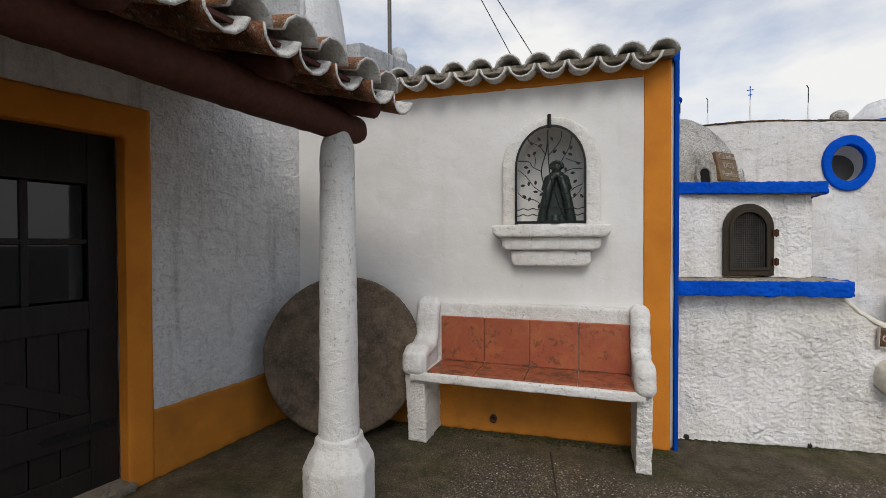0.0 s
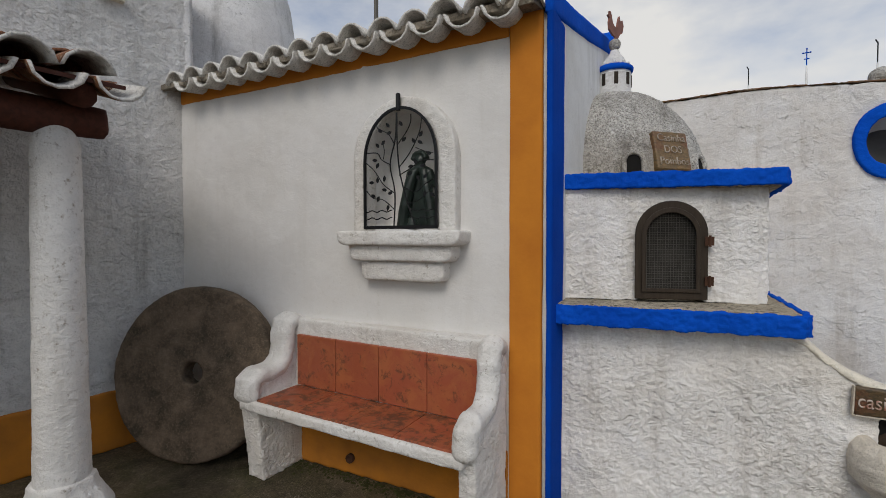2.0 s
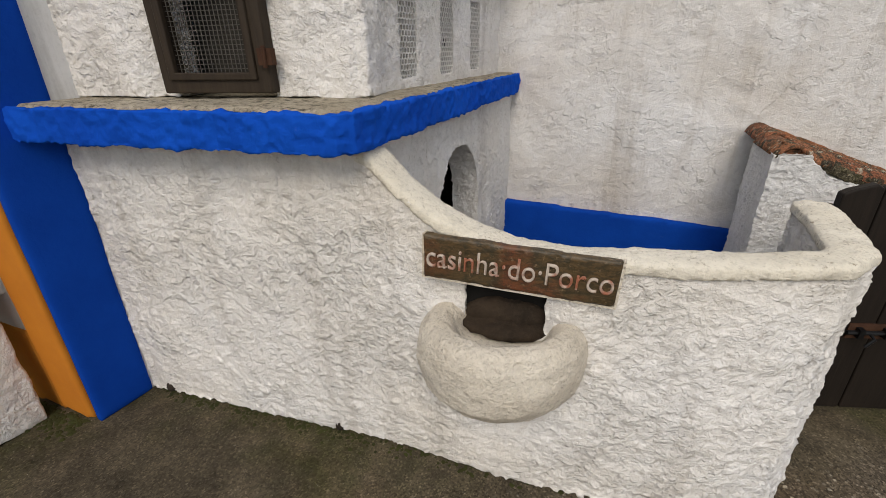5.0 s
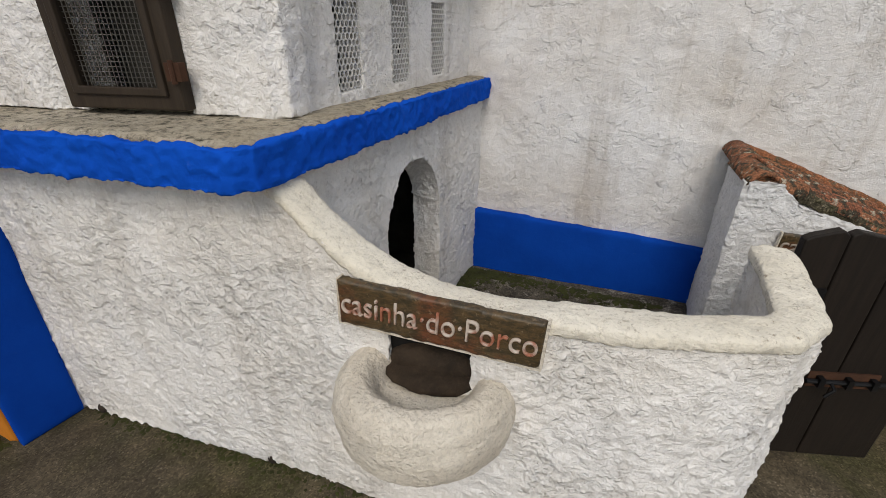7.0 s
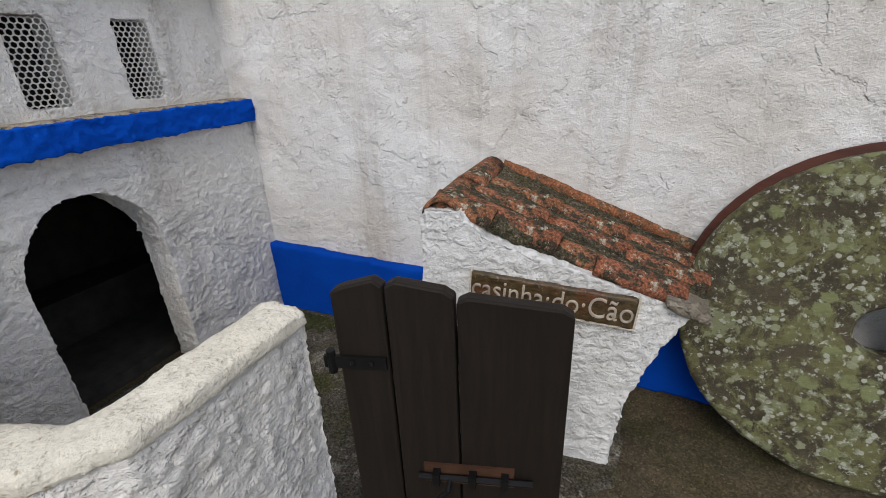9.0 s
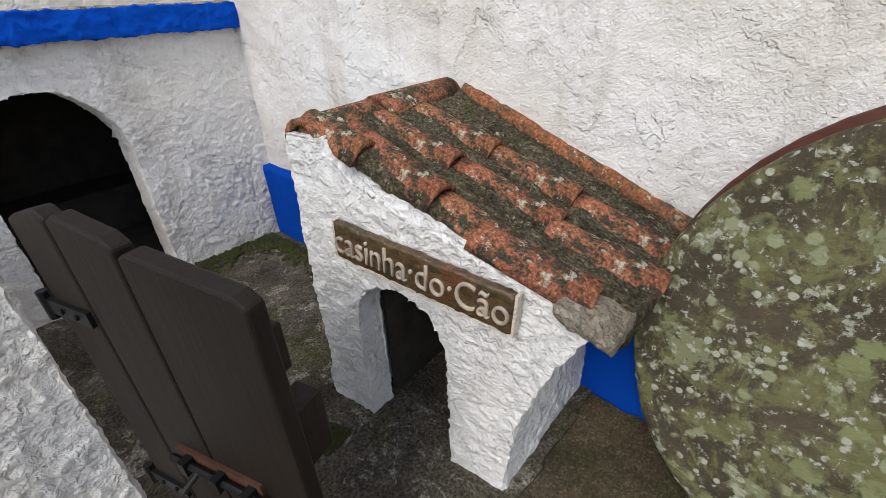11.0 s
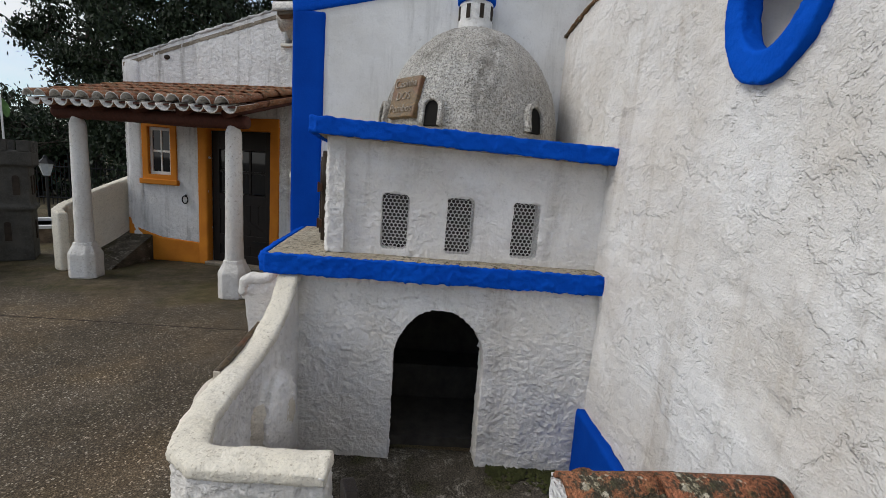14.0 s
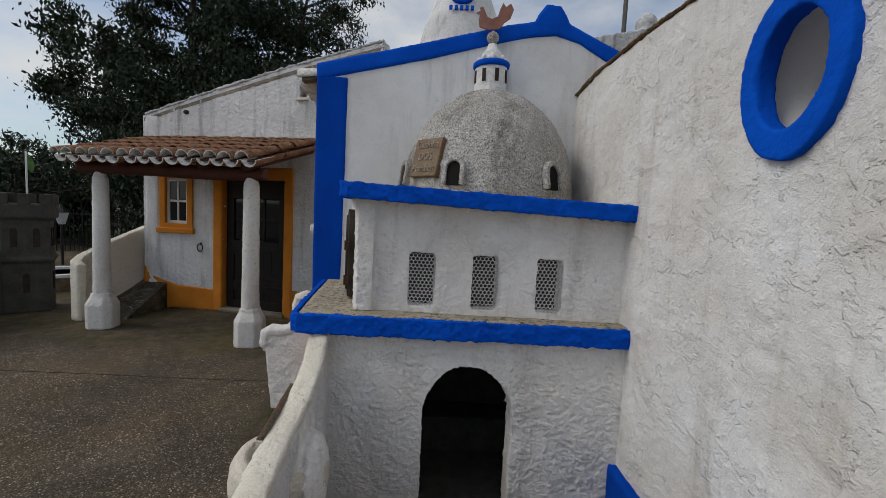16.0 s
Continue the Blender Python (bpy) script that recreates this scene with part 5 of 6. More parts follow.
def board_sign(name, m, w, h, text, size, label, wide, ink):
    """A clay board in the x-z plane of m, centred, its face towards -y."""
    ob = thing(name, m.translation, label, "sign")
    bm = bmesh.new()
    box(bm, -w / 2, w / 2, -0.014, 0.012, -h / 2, h / 2, m)
    board = moulded(part("board", bm, SIGN_CLAY, ob), 0.007, 1, (0.06, 0.004))
    bm = bmesh.new()
    for x0, x1, z0, z1 in ((-w / 2 - 0.004, w / 2 + 0.004, -h / 2 - 0.005, -h / 2 + 0.001), (-w / 2 - 0.005, -w / 2 + 0.001, -h / 2, h / 2), (w / 2 - 0.001, w / 2 + 0.005, -h / 2, h / 2)):
        box(bm, x0, x1, -0.010, 0.014, z0, z1, m)
    part("mortar_edge", bm, PLASTER_TROUGH, ob, "thin pale mortar edge")
    f = m @ Matrix(((1, 0, 0, 0), (0, 0, -1, -0.014), (0, 1, 0, 0), (0, 0, 0, 1)))
    lettering(text, size, f, board, ink, 0.004, 0.0025, wide)
    return ob


PIG_M = PEN @ pose(1.405, 0.005, 0.795, 0, 2.5, -1.0)
board_sign("pig_sign", PIG_M, 0.478, 0.127, "casinha·do·Porco", 0.088, "brown glazed clay sign with raised rusty letters", 0.76, LETTER_WORN)

# ---- yard floor ----
bm = bmesh.new()
loft(bm, [[pen(u, v, z) for u, v in ((0.85, 0.15), (2.02, 0.13), (2.16, 0.5), (2.82, 0.98), (2.82, 1.6), (0.85, 1.72))] for z in (0.0, 0.022)])
yard = moulded(part("yard_floor", bm, YARD), 0.02, 1, (0.2, 0.02))
tagged(yard, "dirty cracked cement floor of the pen", "floor", kind="structure")

# ---- gate ----
gate = thing("gate", pen(2.20, 0.51, 0.08), "dark brown plank gate standing open with an iron bolt", "gate")
GM = PEN @ pose(2.225, 0.545, 0, 0, 0, 12) @ Matrix.Diagonal((1, 1, 0.96, 1))
for x0, x1, t0, t1 in ((0.0, 0.105, 0.935, 0.952), (0.108, 0.24, 0.952, 0.930), (0.244, 0.46, 0.918, 0.892)):
    bm = bmesh.new()
    prism(bm, [(x0, 0.07), (x1, 0.07), (x1, t1), (x1 - 0.02, t1 + 0.015), (x0 + 0.02, t0 + 0.012), (x0, t0)], -0.016, 0.016, lambda a, b, d: GM @ Vector((a, d, b)))
    part("plank", bm, GATE_WOOD, gate, bevel=0.005)
for z in (0.22, 0.78):
    bm = bmesh.new()
    box(bm, 0.02, 0.44, 0.016, 0.045, z - 0.045, z + 0.045, GM)
    part("batten", bm, GATE_WOOD, gate, bevel=0.005)
bm = bmesh.new()
box(bm, 0.40, 0.45, 0.017, 0.075, 0.52, 0.66, GM)
part("latch_block", bm, GATE_WOOD, gate, bevel=0.005)
for z in (0.25, 0.76):
    bm = bmesh.new()
    box(bm, -0.03, 0.10, -0.024, -0.016, z - 0.016, z + 0.016, GM)
    tube(bm, [GM @ Vector((-0.015, -0.02, z - 0.03)), GM @ Vector((-0.015, -0.02, z + 0.03))], 0.010)
    for x in (0.03, 0.07):
        ellipsoid(bm, GM @ Vector((x, -0.026, z)), (0.006, 0.004, 0.006), n=8)
    part("hinge", bm, IRON, gate, "black iron hinge")
bolt_z = 0.43
bm = bmesh.new()
box(bm, 0.16, 0.36, -0.022, -0.016, bolt_z - 0.03, bolt_z + 0.03, GM)
part("bolt_plate", bm, RUST, gate, "rust-brown plate")
bm = bmesh.new()
tube(bm, [GM @ Vector((0.15, -0.032, bolt_z)), GM @ Vector((0.40, -0.032, bolt_z))], 0.008)
for x in (0.19, 0.27, 0.34):
    box(bm, x - 0.008, x + 0.008, -0.045, -0.02, bolt_z - 0.018, bolt_z + 0.018, GM)
tube(bm, [GM @ Vector((0.22, -0.032, bolt_z)), GM @ Vector((0.22, -0.06, bolt_z - 0.01)), GM @ Vector((0.20, -0.06, bolt_z - 0.04))], 0.006)
part("bolt", bm, IRON, gate, "black iron sliding bolt")

# ---- dog house ----
DOG = PEN @ Matrix.Translation((2.566, 1.03, 0)) @ pose(0, 0, 0, 0, 0, 1.0) @ Matrix.Diagonal((0.91, 0.84, 0.955, 1)) @ Matrix.Translation((-2.6, -0.945, 0))


def kennel(a, b, d):
    return DOG @ Vector((a, d, b))


dog = thing("dog_house", pen(2.6, 1.3, 0), "small white dog house with a mossy tiled lean-to roof", "doghouse")
bm = bmesh.new()
da = arch_line(2.505, 0.150, 0.0, 0.41, 0.17, 16)
prism(bm, [(2.16, 0), *da, (2.83, 0), (2.86, 0.30), (2.92, 0.50), (3.01, 0.68), (2.90, 0.72), (2.40, 0.865), (2.33, 0.925), (2.31, 0.955), (2.19, 0.955)], 0.96, 1.07, kennel)
prism(bm, [(0.97, 0), (1.62, 0), (1.60, 0.945), (0.97, 0.95)], 2.165, 2.27, lambda a, b, d: kennel(d + 0.10 * (a - 0.97), b, a))
prism(bm, [(0.98, 0), (1.58, 0), (1.58, 0.58), (0.98, 0.62)], 2.74, 2.84, lambda a, b, d: kennel(d, b, a))
moulded(part("wall", bm, PLASTER_ROUGH, dog, "bright rough-cast white plaster"), 0.0070, 0, (0.2, 0.02), (0.06, 0.012), (-0.035, 0.014), (-0.017, 0.010))
# Dark sheets added inside the kennel take the place of its shade
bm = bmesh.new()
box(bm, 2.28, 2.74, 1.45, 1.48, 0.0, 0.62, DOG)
part("lining", bm, INSIDE_SHADE, dog, "added dark lining standing for shade in the kennel")
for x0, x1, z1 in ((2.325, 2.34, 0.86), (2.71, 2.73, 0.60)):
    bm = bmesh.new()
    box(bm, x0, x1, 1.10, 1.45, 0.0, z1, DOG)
    part("lining", bm, INSIDE_SHADE, dog, "added dark lining standing for shade in the kennel")
bm = bmesh.new()
loft(bm, [[kennel(2.26, 0.91, v), kennel(2.26, 0.975, v), kennel(2.55, 0.86, v), kennel(3.05, 0.68, v), kennel(3.05, 0.625, v)] for v in (1.01, 1.62)])
moulded(part("roof_bed", bm, MOSS_BED, dog, "black-mossed mortar channels"), 0.010, 1, (0.05, 0.030), (-0.025, 0.012), (0.015, 0.008))
bm = bmesh.new()
prism(bm, [(2.92, 0.700), (3.045, 0.655), (3.045, 0.690), (2.92, 0.733)], 0.935, 1.06, kennel)
moulded(part("verge_slab", bm, MORTAR, dog, "grey lichened verge slab"), 0.009, 1, (0.05, 0.014), (0.02, 0.006))
bm = bmesh.new()
loft(bm, [[back(u, v, z + h) for v, h in ((-0.020, -0.05), (-0.020, -0.026), (-0.006, -0.008), (0.02, -0.006), (0.02, -0.05))] for u, z in ((2.27, 0.945), (2.63, 0.812), (2.99, 0.675))])
moulded(part("flashing", bm, lichen_tile("mossy_red_fillet", (0.30, 0.10, 0.05), (0.09, 0.075, 0.05), 0.7), dog, "red-painted mortar fillet against the wall"), 0.009, 1, (0.06, 0.018), (0.02, 0.006))
DOG_M = DOG @ pose(2.60, 0.945, 0.690, 0, 4.0, 0)
board_sign("dog_sign", DOG_M, 0.50, 0.104, "casinha·do·Cão", 0.100, "rust-brown glazed clay sign with raised pale letters", 0.80, LETTER)

# ---- millstones ----
def millstone(name, m, r, hole, thick, material, label):
    ob = thing(name, m @ Vector((0, 0, 0)), label, "millstone")
    bm = bmesh.new()
    n = 56
    prof = [(hole, -thick / 2), (r - 0.02, -thick / 2), (r - 0.004, -thick / 2 + 0.012), (r, 0), (r - 0.004, thick / 2 - 0.012), (r - 0.02, thick / 2), (r * 0.6, thick / 2 + 0.003), (hole + 0.012, thick / 2), (hole, thick / 2 - 0.012)]
    loops = [[m @ Vector((a * math.cos(2 * math.pi * i / n), a * math.sin(2 * math.pi * i / n), z)) for i in range(n)] for a, z in prof]
    loft(bm, loops + [loops[0]], caps=False)
    bmesh.ops.remove_doubles(bm, verts=bm.verts, dist=0.0005)
    moulded(part("stone", bm, material, ob), 0.013, 1, (0.2, 0.014), (0.04, 0.008))
    return ob


MS1 = pose(-1.47, 1.60, 0.60) @ Matrix(((0.915, 0.0, 0.40, 0), (0.40, 0.0, -0.915, 0), (0, 1, 0, 0), (0, 0, 0, 1))) @ pose(0, 0, 0, -9, 0, 0)
millstone("millstone", MS1, 0.595, 0.075, 0.13, STONE_BROWN, "brown stone millstone leaning in the wall corner")
MS2 = PEN @ pose(3.44, 1.285, 0.545, 90 - 10, 0, -10)
millstone("millstone", MS2, 0.52, 0.082, 0.11, STONE_MOSSY, "thick millstone crusted with moss and pale lichen")
bm = bmesh.new()
hoop = [(0.44, -0.012), (0.520, -0.012), (0.526, 0.0), (0.520, 0.012), (0.44, 0.012)]
hm = PEN @ pose(3.445, 1.358, 0.547, 90 - 10, 0, -10)
loops = [[hm @ Vector((r * math.cos(math.pi * k / 24), r * math.sin(math.pi * k / 24), z)) for k in range(48)] for r, z in hoop]
loft(bm, loops + [loops[0]], caps=False)
bmesh.ops.remove_doubles(bm, verts=bm.verts, dist=0.0005)
tagged(part("wooden_hoop", bm, BEAM, smooth=True), "thin red-brown round hoop behind a millstone", "hoop")

# ---- bench ----
bench = thing("bench", (-0.2, 1.85, 0), "white plastered bench with terracotta tile seat and back", "bench")
BM = pose(-0.215, 1.925, 0, 0, 0, 2) @ Matrix.Diagonal((1.15, 1.35, 1.05, 1))
CURL = [(0.035, 0.905), (0.0, 0.93), (-0.03, 0.915), (-0.042, 0.86), (-0.044, 0.78), (-0.056, 0.70), (-0.095, 0.648), (-0.15, 0.634), (-0.205, 0.638), (-0.243, 0.612), (-0.248, 0.535)]
for x0, x1, rolls in ((-0.655, -0.515, (-0.612, -0.575, -0.545)), (0.68, 0.775, (0.72, 0.735))):
    bm = bmesh.new()
    prism(bm, [(-0.20, 0), (0.05, 0), (0.05, 0.90), *CURL, (-0.24, 0.46)], x0 + 0.006, x1 - 0.006, lambda a, b, d: BM @ Vector((d, a, b)))
    arm = moulded(part("arm", bm, PLASTER_PEN, bench, "rough white plaster arm and leg"), 0.009, 2, (0.08, 0.016), (0.03, 0.008), (-0.02, 0.008))
    bm = bmesh.new()
    for x in rolls:
        tube(bm, [BM @ Vector((x, a, b)) for a, b in CURL], 0.054, 14)
        for a, b in (CURL[0], CURL[-1]):
            ellipsoid(bm, BM @ Vector((x, a, b)), (0.054, 0.054, 0.054), n=14)
    moulded(part("arm_roll", bm, PLASTER_SOFT, arm, "smooth rounded white roll curling along the arm"), 0.009, 3, (0.08, 0.014), (0.03, 0.006))
bm = bmesh.new()
box(bm, -0.60, 0.73, -0.275, 0.06, 0.455, 0.513, BM)
moulded(part("seat_slab", bm, PLASTER_SOFT, bench, "white plaster seat edge"), 0.010, 3, (0.05, 0.006))
bm = bmesh.new()
box(bm, -0.60, 0.73, 0.0, 0.10, 0.50, 0.945, BM)
moulded(part("back_slab", bm, PLASTER_SOFT, bench, "white plaster back with rounded top"), 0.011, 6, (0.08, 0.010), (0.02, 0.004))
for k in range(4):
    x0 = -0.495 + k * 0.294
    bm = bmesh.new()
    box(bm, x0 + 0.0015, x0 + 0.2925, -0.255, -0.012, 0.505, 0.524, BM)
    part("seat_tile", bm, BENCH_SEAT, bench, "worn orange terracotta seat tile", bevel=0.004)
    bm = bmesh.new()
    box(bm, x0 + 0.0015, x0 + 0.2925, -0.016, 0.01, 0.526, 0.845, BM)
    part("back_tile", bm, BENCH_TILE, bench, "red terracotta back tile", bevel=0.004)

# ---- iron grille with leaves before the niche ----
grille = thing("niche_grille", hs(NX, NZ, -0.03), "black wrought-iron grille with branches and leaves", "grille")
GD = -0.095
bm = bmesh.new()
band(bm, arch_line(NX, 0.232, NZ - 0.005, NZ + 0.355, 0.275, 20), arch_line(NX, 0.218, NZ + 0.008, NZ + 0.355, 0.261, 20), GD - 0.006, GD + 0.006, hs, closed=False)
prism(bm, [(NX - 0.232, NZ - 0.012), (NX + 0.232, NZ - 0.012), (NX + 0.232, NZ + 0.006), (NX - 0.232, NZ + 0.006)], GD - 0.006, GD + 0.006, hs)
part("frame", bm, IRON, grille)
bm = bmesh.new()
tube(bm, [hs(NX - 0.005, NZ + 0.61, GD), hs(NX - 0.005, NZ + 0.695, GD), hs(NX - 0.005, NZ + 0.70, GD)], [0.014, 0.014, 0.008])
part("spike", bm, IRON, grille)
# trunk lines and branches, in parts of the half width and the height
STEMS = [
    ([(-0.15, 0.0), (-0.12, 0.30), (-0.25, 0.55), (-0.10, 0.78), (-0.07, 1.0)], 0.007),
    ([(0.45, 0.0), (0.22, 0.22), (0.02, 0.48), (-0.05, 0.72), (-0.06, 1.0)], 0.007),
    ([(-0.14, 0.30), (-0.45, 0.38), (-0.70, 0.50), (-0.95, 0.58)], 0.005),
    ([(-0.13, 0.15), (-0.45, 0.24), (-0.75, 0.26), (-0.95, 0.33)], 0.005),
    ([(-0.25, 0.55), (-0.50, 0.60), (-0.62, 0.66), (-0.93, 0.67)], 0.005),
    ([(-0.12, 0.72), (-0.30, 0.82), (-0.60, 0.88), (-0.65, 0.93)], 0.005),
    ([(-0.45, 0.60), (-0.42, 0.68), (-0.48, 0.76)], 0.004),
    ([(0.0, 0.45), (0.30, 0.50), (0.60, 0.56), (0.93, 0.56)], 0.005),
    ([(0.10, 0.35), (0.45, 0.30), (0.70, 0.36), (0.93, 0.40)], 0.005),
    ([(0.0, 0.52), (0.30, 0.64), (0.55, 0.80), (0.62, 0.92)], 0.005),
    ([(-0.04, 0.72), (0.20, 0.82), (0.32, 0.90), (0.33, 0.97)], 0.005),
    ([(0.45, 0.68), (0.70, 0.64), (0.92, 0.62)], 0.004),
    ([(0.20, 0.20), (0.50, 0.22), (0.80, 0.30), (0.90, 0.36)], 0.004),
]
gx = lambda a: NX + 0.225 * a
gz = lambda b: NZ + 0.60 * b
for pts, r in STEMS:
    fine = []
    for i in range(len(pts) - 1):
        p0, p1, p2, p3 = [pts[min(max(j, 0), len(pts) - 1)] for j in (i - 1, i, i + 1, i + 2)]
        for k in range(5):
            t = k / 5
            fine.append(tuple(0.5 * (2 * p1[c] + (p2[c] - p0[c]) * t + (2 * p0[c] - 5 * p1[c] + 4 * p2[c] - p3[c]) * t * t + (3 * p1[c] - p0[c] - 3 * p2[c] + p3[c]) * t ** 3) for c in (0, 1)))
    fine.append(pts[-1])
    bm = bmesh.new()
    tube(bm, [hs(gx(a), gz(b), GD) for a, b in fine], r * 0.62, 6)
    part("branch", bm, IRON, grille, smooth=True)
for b in (0.075, 0.14):
    for a0, a1 in ((-0.97, -0.2), (0.3, 0.97)):
        bm = bmesh.new()
        tube(bm, [hs(gx(a), gz(b + 0.008 * math.sin(a * 22)), GD) for a in np.linspace(a0, a1, 24)], 0.0035, 6)
        part("wave_bar", bm, IRON, grille, smooth=True)
LEAVES = [(-0.62, 0.73, 130), (-0.45, 0.75, 45), (-0.70, 0.60, 170), (-0.62, 0.55, 240), (-0.55, 0.86, 130), (-0.32, 0.90, 130), (-0.28, 0.83, 20), (-0.80, 0.40, 180), (-0.62, 0.42, 90), (-0.42, 0.43, 80), (-0.75, 0.28, 150), (-0.60, 0.25, 250), (-0.42, 0.33, 170), (-0.25, 0.30, 20), (-0.32, 0.17, 260), (0.05, 0.90, 120), (0.14, 0.76, 40), (0.40, 0.74, 120), (0.58, 0.72, 330), (0.60, 0.79, 60), (0.80, 0.62, 160), (0.45, 0.56, 100), (0.65, 0.52, 10), (0.32, 0.52, 190), (0.72, 0.43, 40), (0.52, 0.42, 130), (0.90, 0.27, 320), (0.70, 0.28, 260), (0.30, 0.46, 220)]
for a, b, ang in LEAVES:
    m = HOUSE @ Matrix.Translation((gx(a), GD, gz(b))) @ pose(0, 0, 0, 90, 0, 0) @ pose(0, 0, 0, 0, 0, ang)
    bm = bmesh.new()
    L0 = 0.034
    ring = [(-0.5, 0), (-0.2, 0.24), (0.12, 0.25), (0.5, 0), (0.12, -0.25), (-0.2, -0.24)]
    prism(bm, [(x * L0, y * L0) for x, y in ring], -0.0025, 0.0025, lambda x, y, d: m @ Vector((x, y, d)))
    part("leaf", bm, IRON, grille)

# ---- figure in the niche: one plain dark shape ----
bm = bmesh.new()
fm = HOUSE @ Matrix.Translation((NX + 0.04, 0.08, NZ))
for sx in (-1, 1):
    tube(bm, [fm @ Vector((0.03 * sx, -0.01, 0.315)), fm @ Vector((0.058 * sx, -0.03, 0.22)), fm @ Vector((0.085 * sx, -0.035, 0.10)), fm @ Vector((0.10 * sx, -0.03, 0.0))], [0.03, 0.035, 0.036, 0.04])
    tube(bm, [fm @ Vector((0.0, 0.0, 0.33)), fm @ Vector((0.06 * sx, 0.0, 0.30)), fm @ Vector((0.085 * sx, 0.0, 0.22))], [0.03, 0.03, 0.026])
prism(bm, [(-0.09, 0.0), (0.09, 0.0), (0.045, 0.32), (-0.045, 0.32)], 0.0, 0.03, lambda a, b, d: fm @ Vector((a, d, b)))
ellipsoid(bm, fm @ Vector((0, 0, 0.365)), (0.036, 0.034, 0.042), n=14)
for k in range(7):
    a = math.pi * (0.05 + 0.9 * k / 6)
    ellipsoid(bm, fm @ Vector((0.042 * math.cos(a), 0.0, 0.375 + 0.038 * math.sin(a))), (0.017, 0.03, 0.017), n=8)
statue = moulded(part("statuette", bm, BRONZE), 0.007, 2, (0.03, 0.005))
tagged(statue, "dark green glazed clay figurine standing in the niche", "statuette")
bm = bmesh.new()
lathe(bm, [(0.03, 0), (0.03, 0.02), (0.024, 0.022), (0.028, 0.045), (0.02, 0.05), (0.0, 0.05)], HOUSE @ Matrix.Translation((NX + 0.035, -0.005, NZ)), 14)
tagged(part("candle_dish", bm, BRONZE, smooth=True), "small dark clay candle dish in the niche", "dish")

# ---- ramp beside the cottage ----
ramp = thing("ramp_wall", (-1.6, -1.35, 0), "cream-topped white curved wall edging a ramp", "wall")
RL = [(-1.36, -1.95, 0.78), (-1.40, -2.08, 0.83), (-1.56, -2.16, 0.88), (-1.85, -2.13, 1.0), (-2.2, -2.03, 1.15), (-2.6, -1.98, 1.28), (-3.2, -2.0, 1.4)]
loops = []
for i, (x, y, z) in enumerate(RL):
    a, b = RL[max(i - 1, 0)], RL[min(i + 1, len(RL) - 1)]
    t = Vector((b[0] - a[0], b[1] - a[1])).normalized()
    n = Vector((t.y, -t.x)) * 0.065
    loops.append([Vector((x + n.x, y + n.y, 0)), Vector((x + n.x, y + n.y, z)), Vector((x - n.x, y - n.y, z)), Vector((x - n.x, y - n.y, 0))])
moulded(part("wall_body", loft(bmesh.new(), loops), PLASTER_CREAM, ramp, "cream plaster"), 0.018, 3, (0.1, 0.012))
bm = bmesh.new()
loft(bm, [[Vector((x, -2.08, z)), Vector((x, -1.5, z)), Vector((x, -1.5, -0.02)), Vector((x, -2.08, -0.02))] for x, z in ((-1.55, 0.0), (-2.4, 0.40), (-3.2, 0.75))])
part("ramp_slab", bm, YARD, ramp, "dark cement ramp")

# ---- model castle tower ----
castle = thing("model_tower", (-1.75, -3.15, 0), "grey stone model of a castle tower with battlements", "model tower")
CM = pose(-1.75, -3.15, 0, 0, 0, 40) @ Matrix.Diagonal((1.2, 1.2, 1.18, 1))
bm = bmesh.new()
box(bm, -0.22, 0.22, -0.22, 0.22, 0, 1.24, CM)
box(bm, -0.25, 0.25, -0.25, 0.25, 0.62, 0.67, CM)
box(bm, -0.265, 0.265, -0.265, 0.265, 1.14, 1.32, CM)
moulded(part("body", bm, STONE_GREY, castle), 0.02, 1, (0.1, 0.014), (-0.04, 0.008))
for k in range(4):
    for e in (-1, 0, 1):
        bm = bmesh.new()
        box(bm, e * 0.19 - 0.055, e * 0.19 + 0.055, -0.265, -0.195, 1.31, 1.44, CM @ pose(0, 0, 0, 0, 0, 90 * k))
        part("merlon", bm, STONE_GREY, castle, bevel=0.008)
# Dark arched inlays give the tower slits their shade by colour
for k in (0, 1, 2, 3):
    for e, z in ((-0.10, 0.80), (0.10, 0.80), (0.0, 0.25)):
        bm = bmesh.new()
        prism(bm, arch_line(e, 0.030, z, z + 0.20, 0.030, 8), -0.232, -0.21, lambda a, b, d: CM @ pose(0, 0, 0, 0, 0, 90 * k) @ Vector((a, d, b)))
        part("slit", bm, SOIL_AND_HOLE_SHADE, castle, "dark inlay standing for a window slit's shade")
bm = bmesh.new()
tube(bm, [CM @ Vector((0, 0, 1.3)), CM @ Vector((0, 0, 1.95))], 0.012, 8)
part("flagpole", bm, WHITE_PAINT, castle, "thin white flagpole")
bm = bmesh.new()
flag = [(0.0, 1.93), (0.05, 1.90), (0.11, 1.86), (0.15, 1.80), (0.12, 1.72), (0.08, 1.70), (0.03, 1.74), (0.0, 1.78)]
prism(bm, flag, -0.004, 0.004, lambda a, b, d: CM @ Vector((-a * 0.75, a * 0.4 + d, b)))
part("flag", bm, LEAF_FLAG, castle, "hanging faded green flag")
low = thing("low_wall", (-1.0, -2.2, 0), "grey stone parapet of the model castle", "wall")
bm = bmesh.new()
loft(bm, [[Vector((x, y - 0.09, 0)), Vector((x, y - 0.09, z)), Vector((x, y + 0.09, z)), Vector((x, y + 0.09, 0))] for x, y, z in ((-1.55, -3.3, 0.9), (-0.4, -3.0, 0.89), (1.0, -2.7, 0.88))])
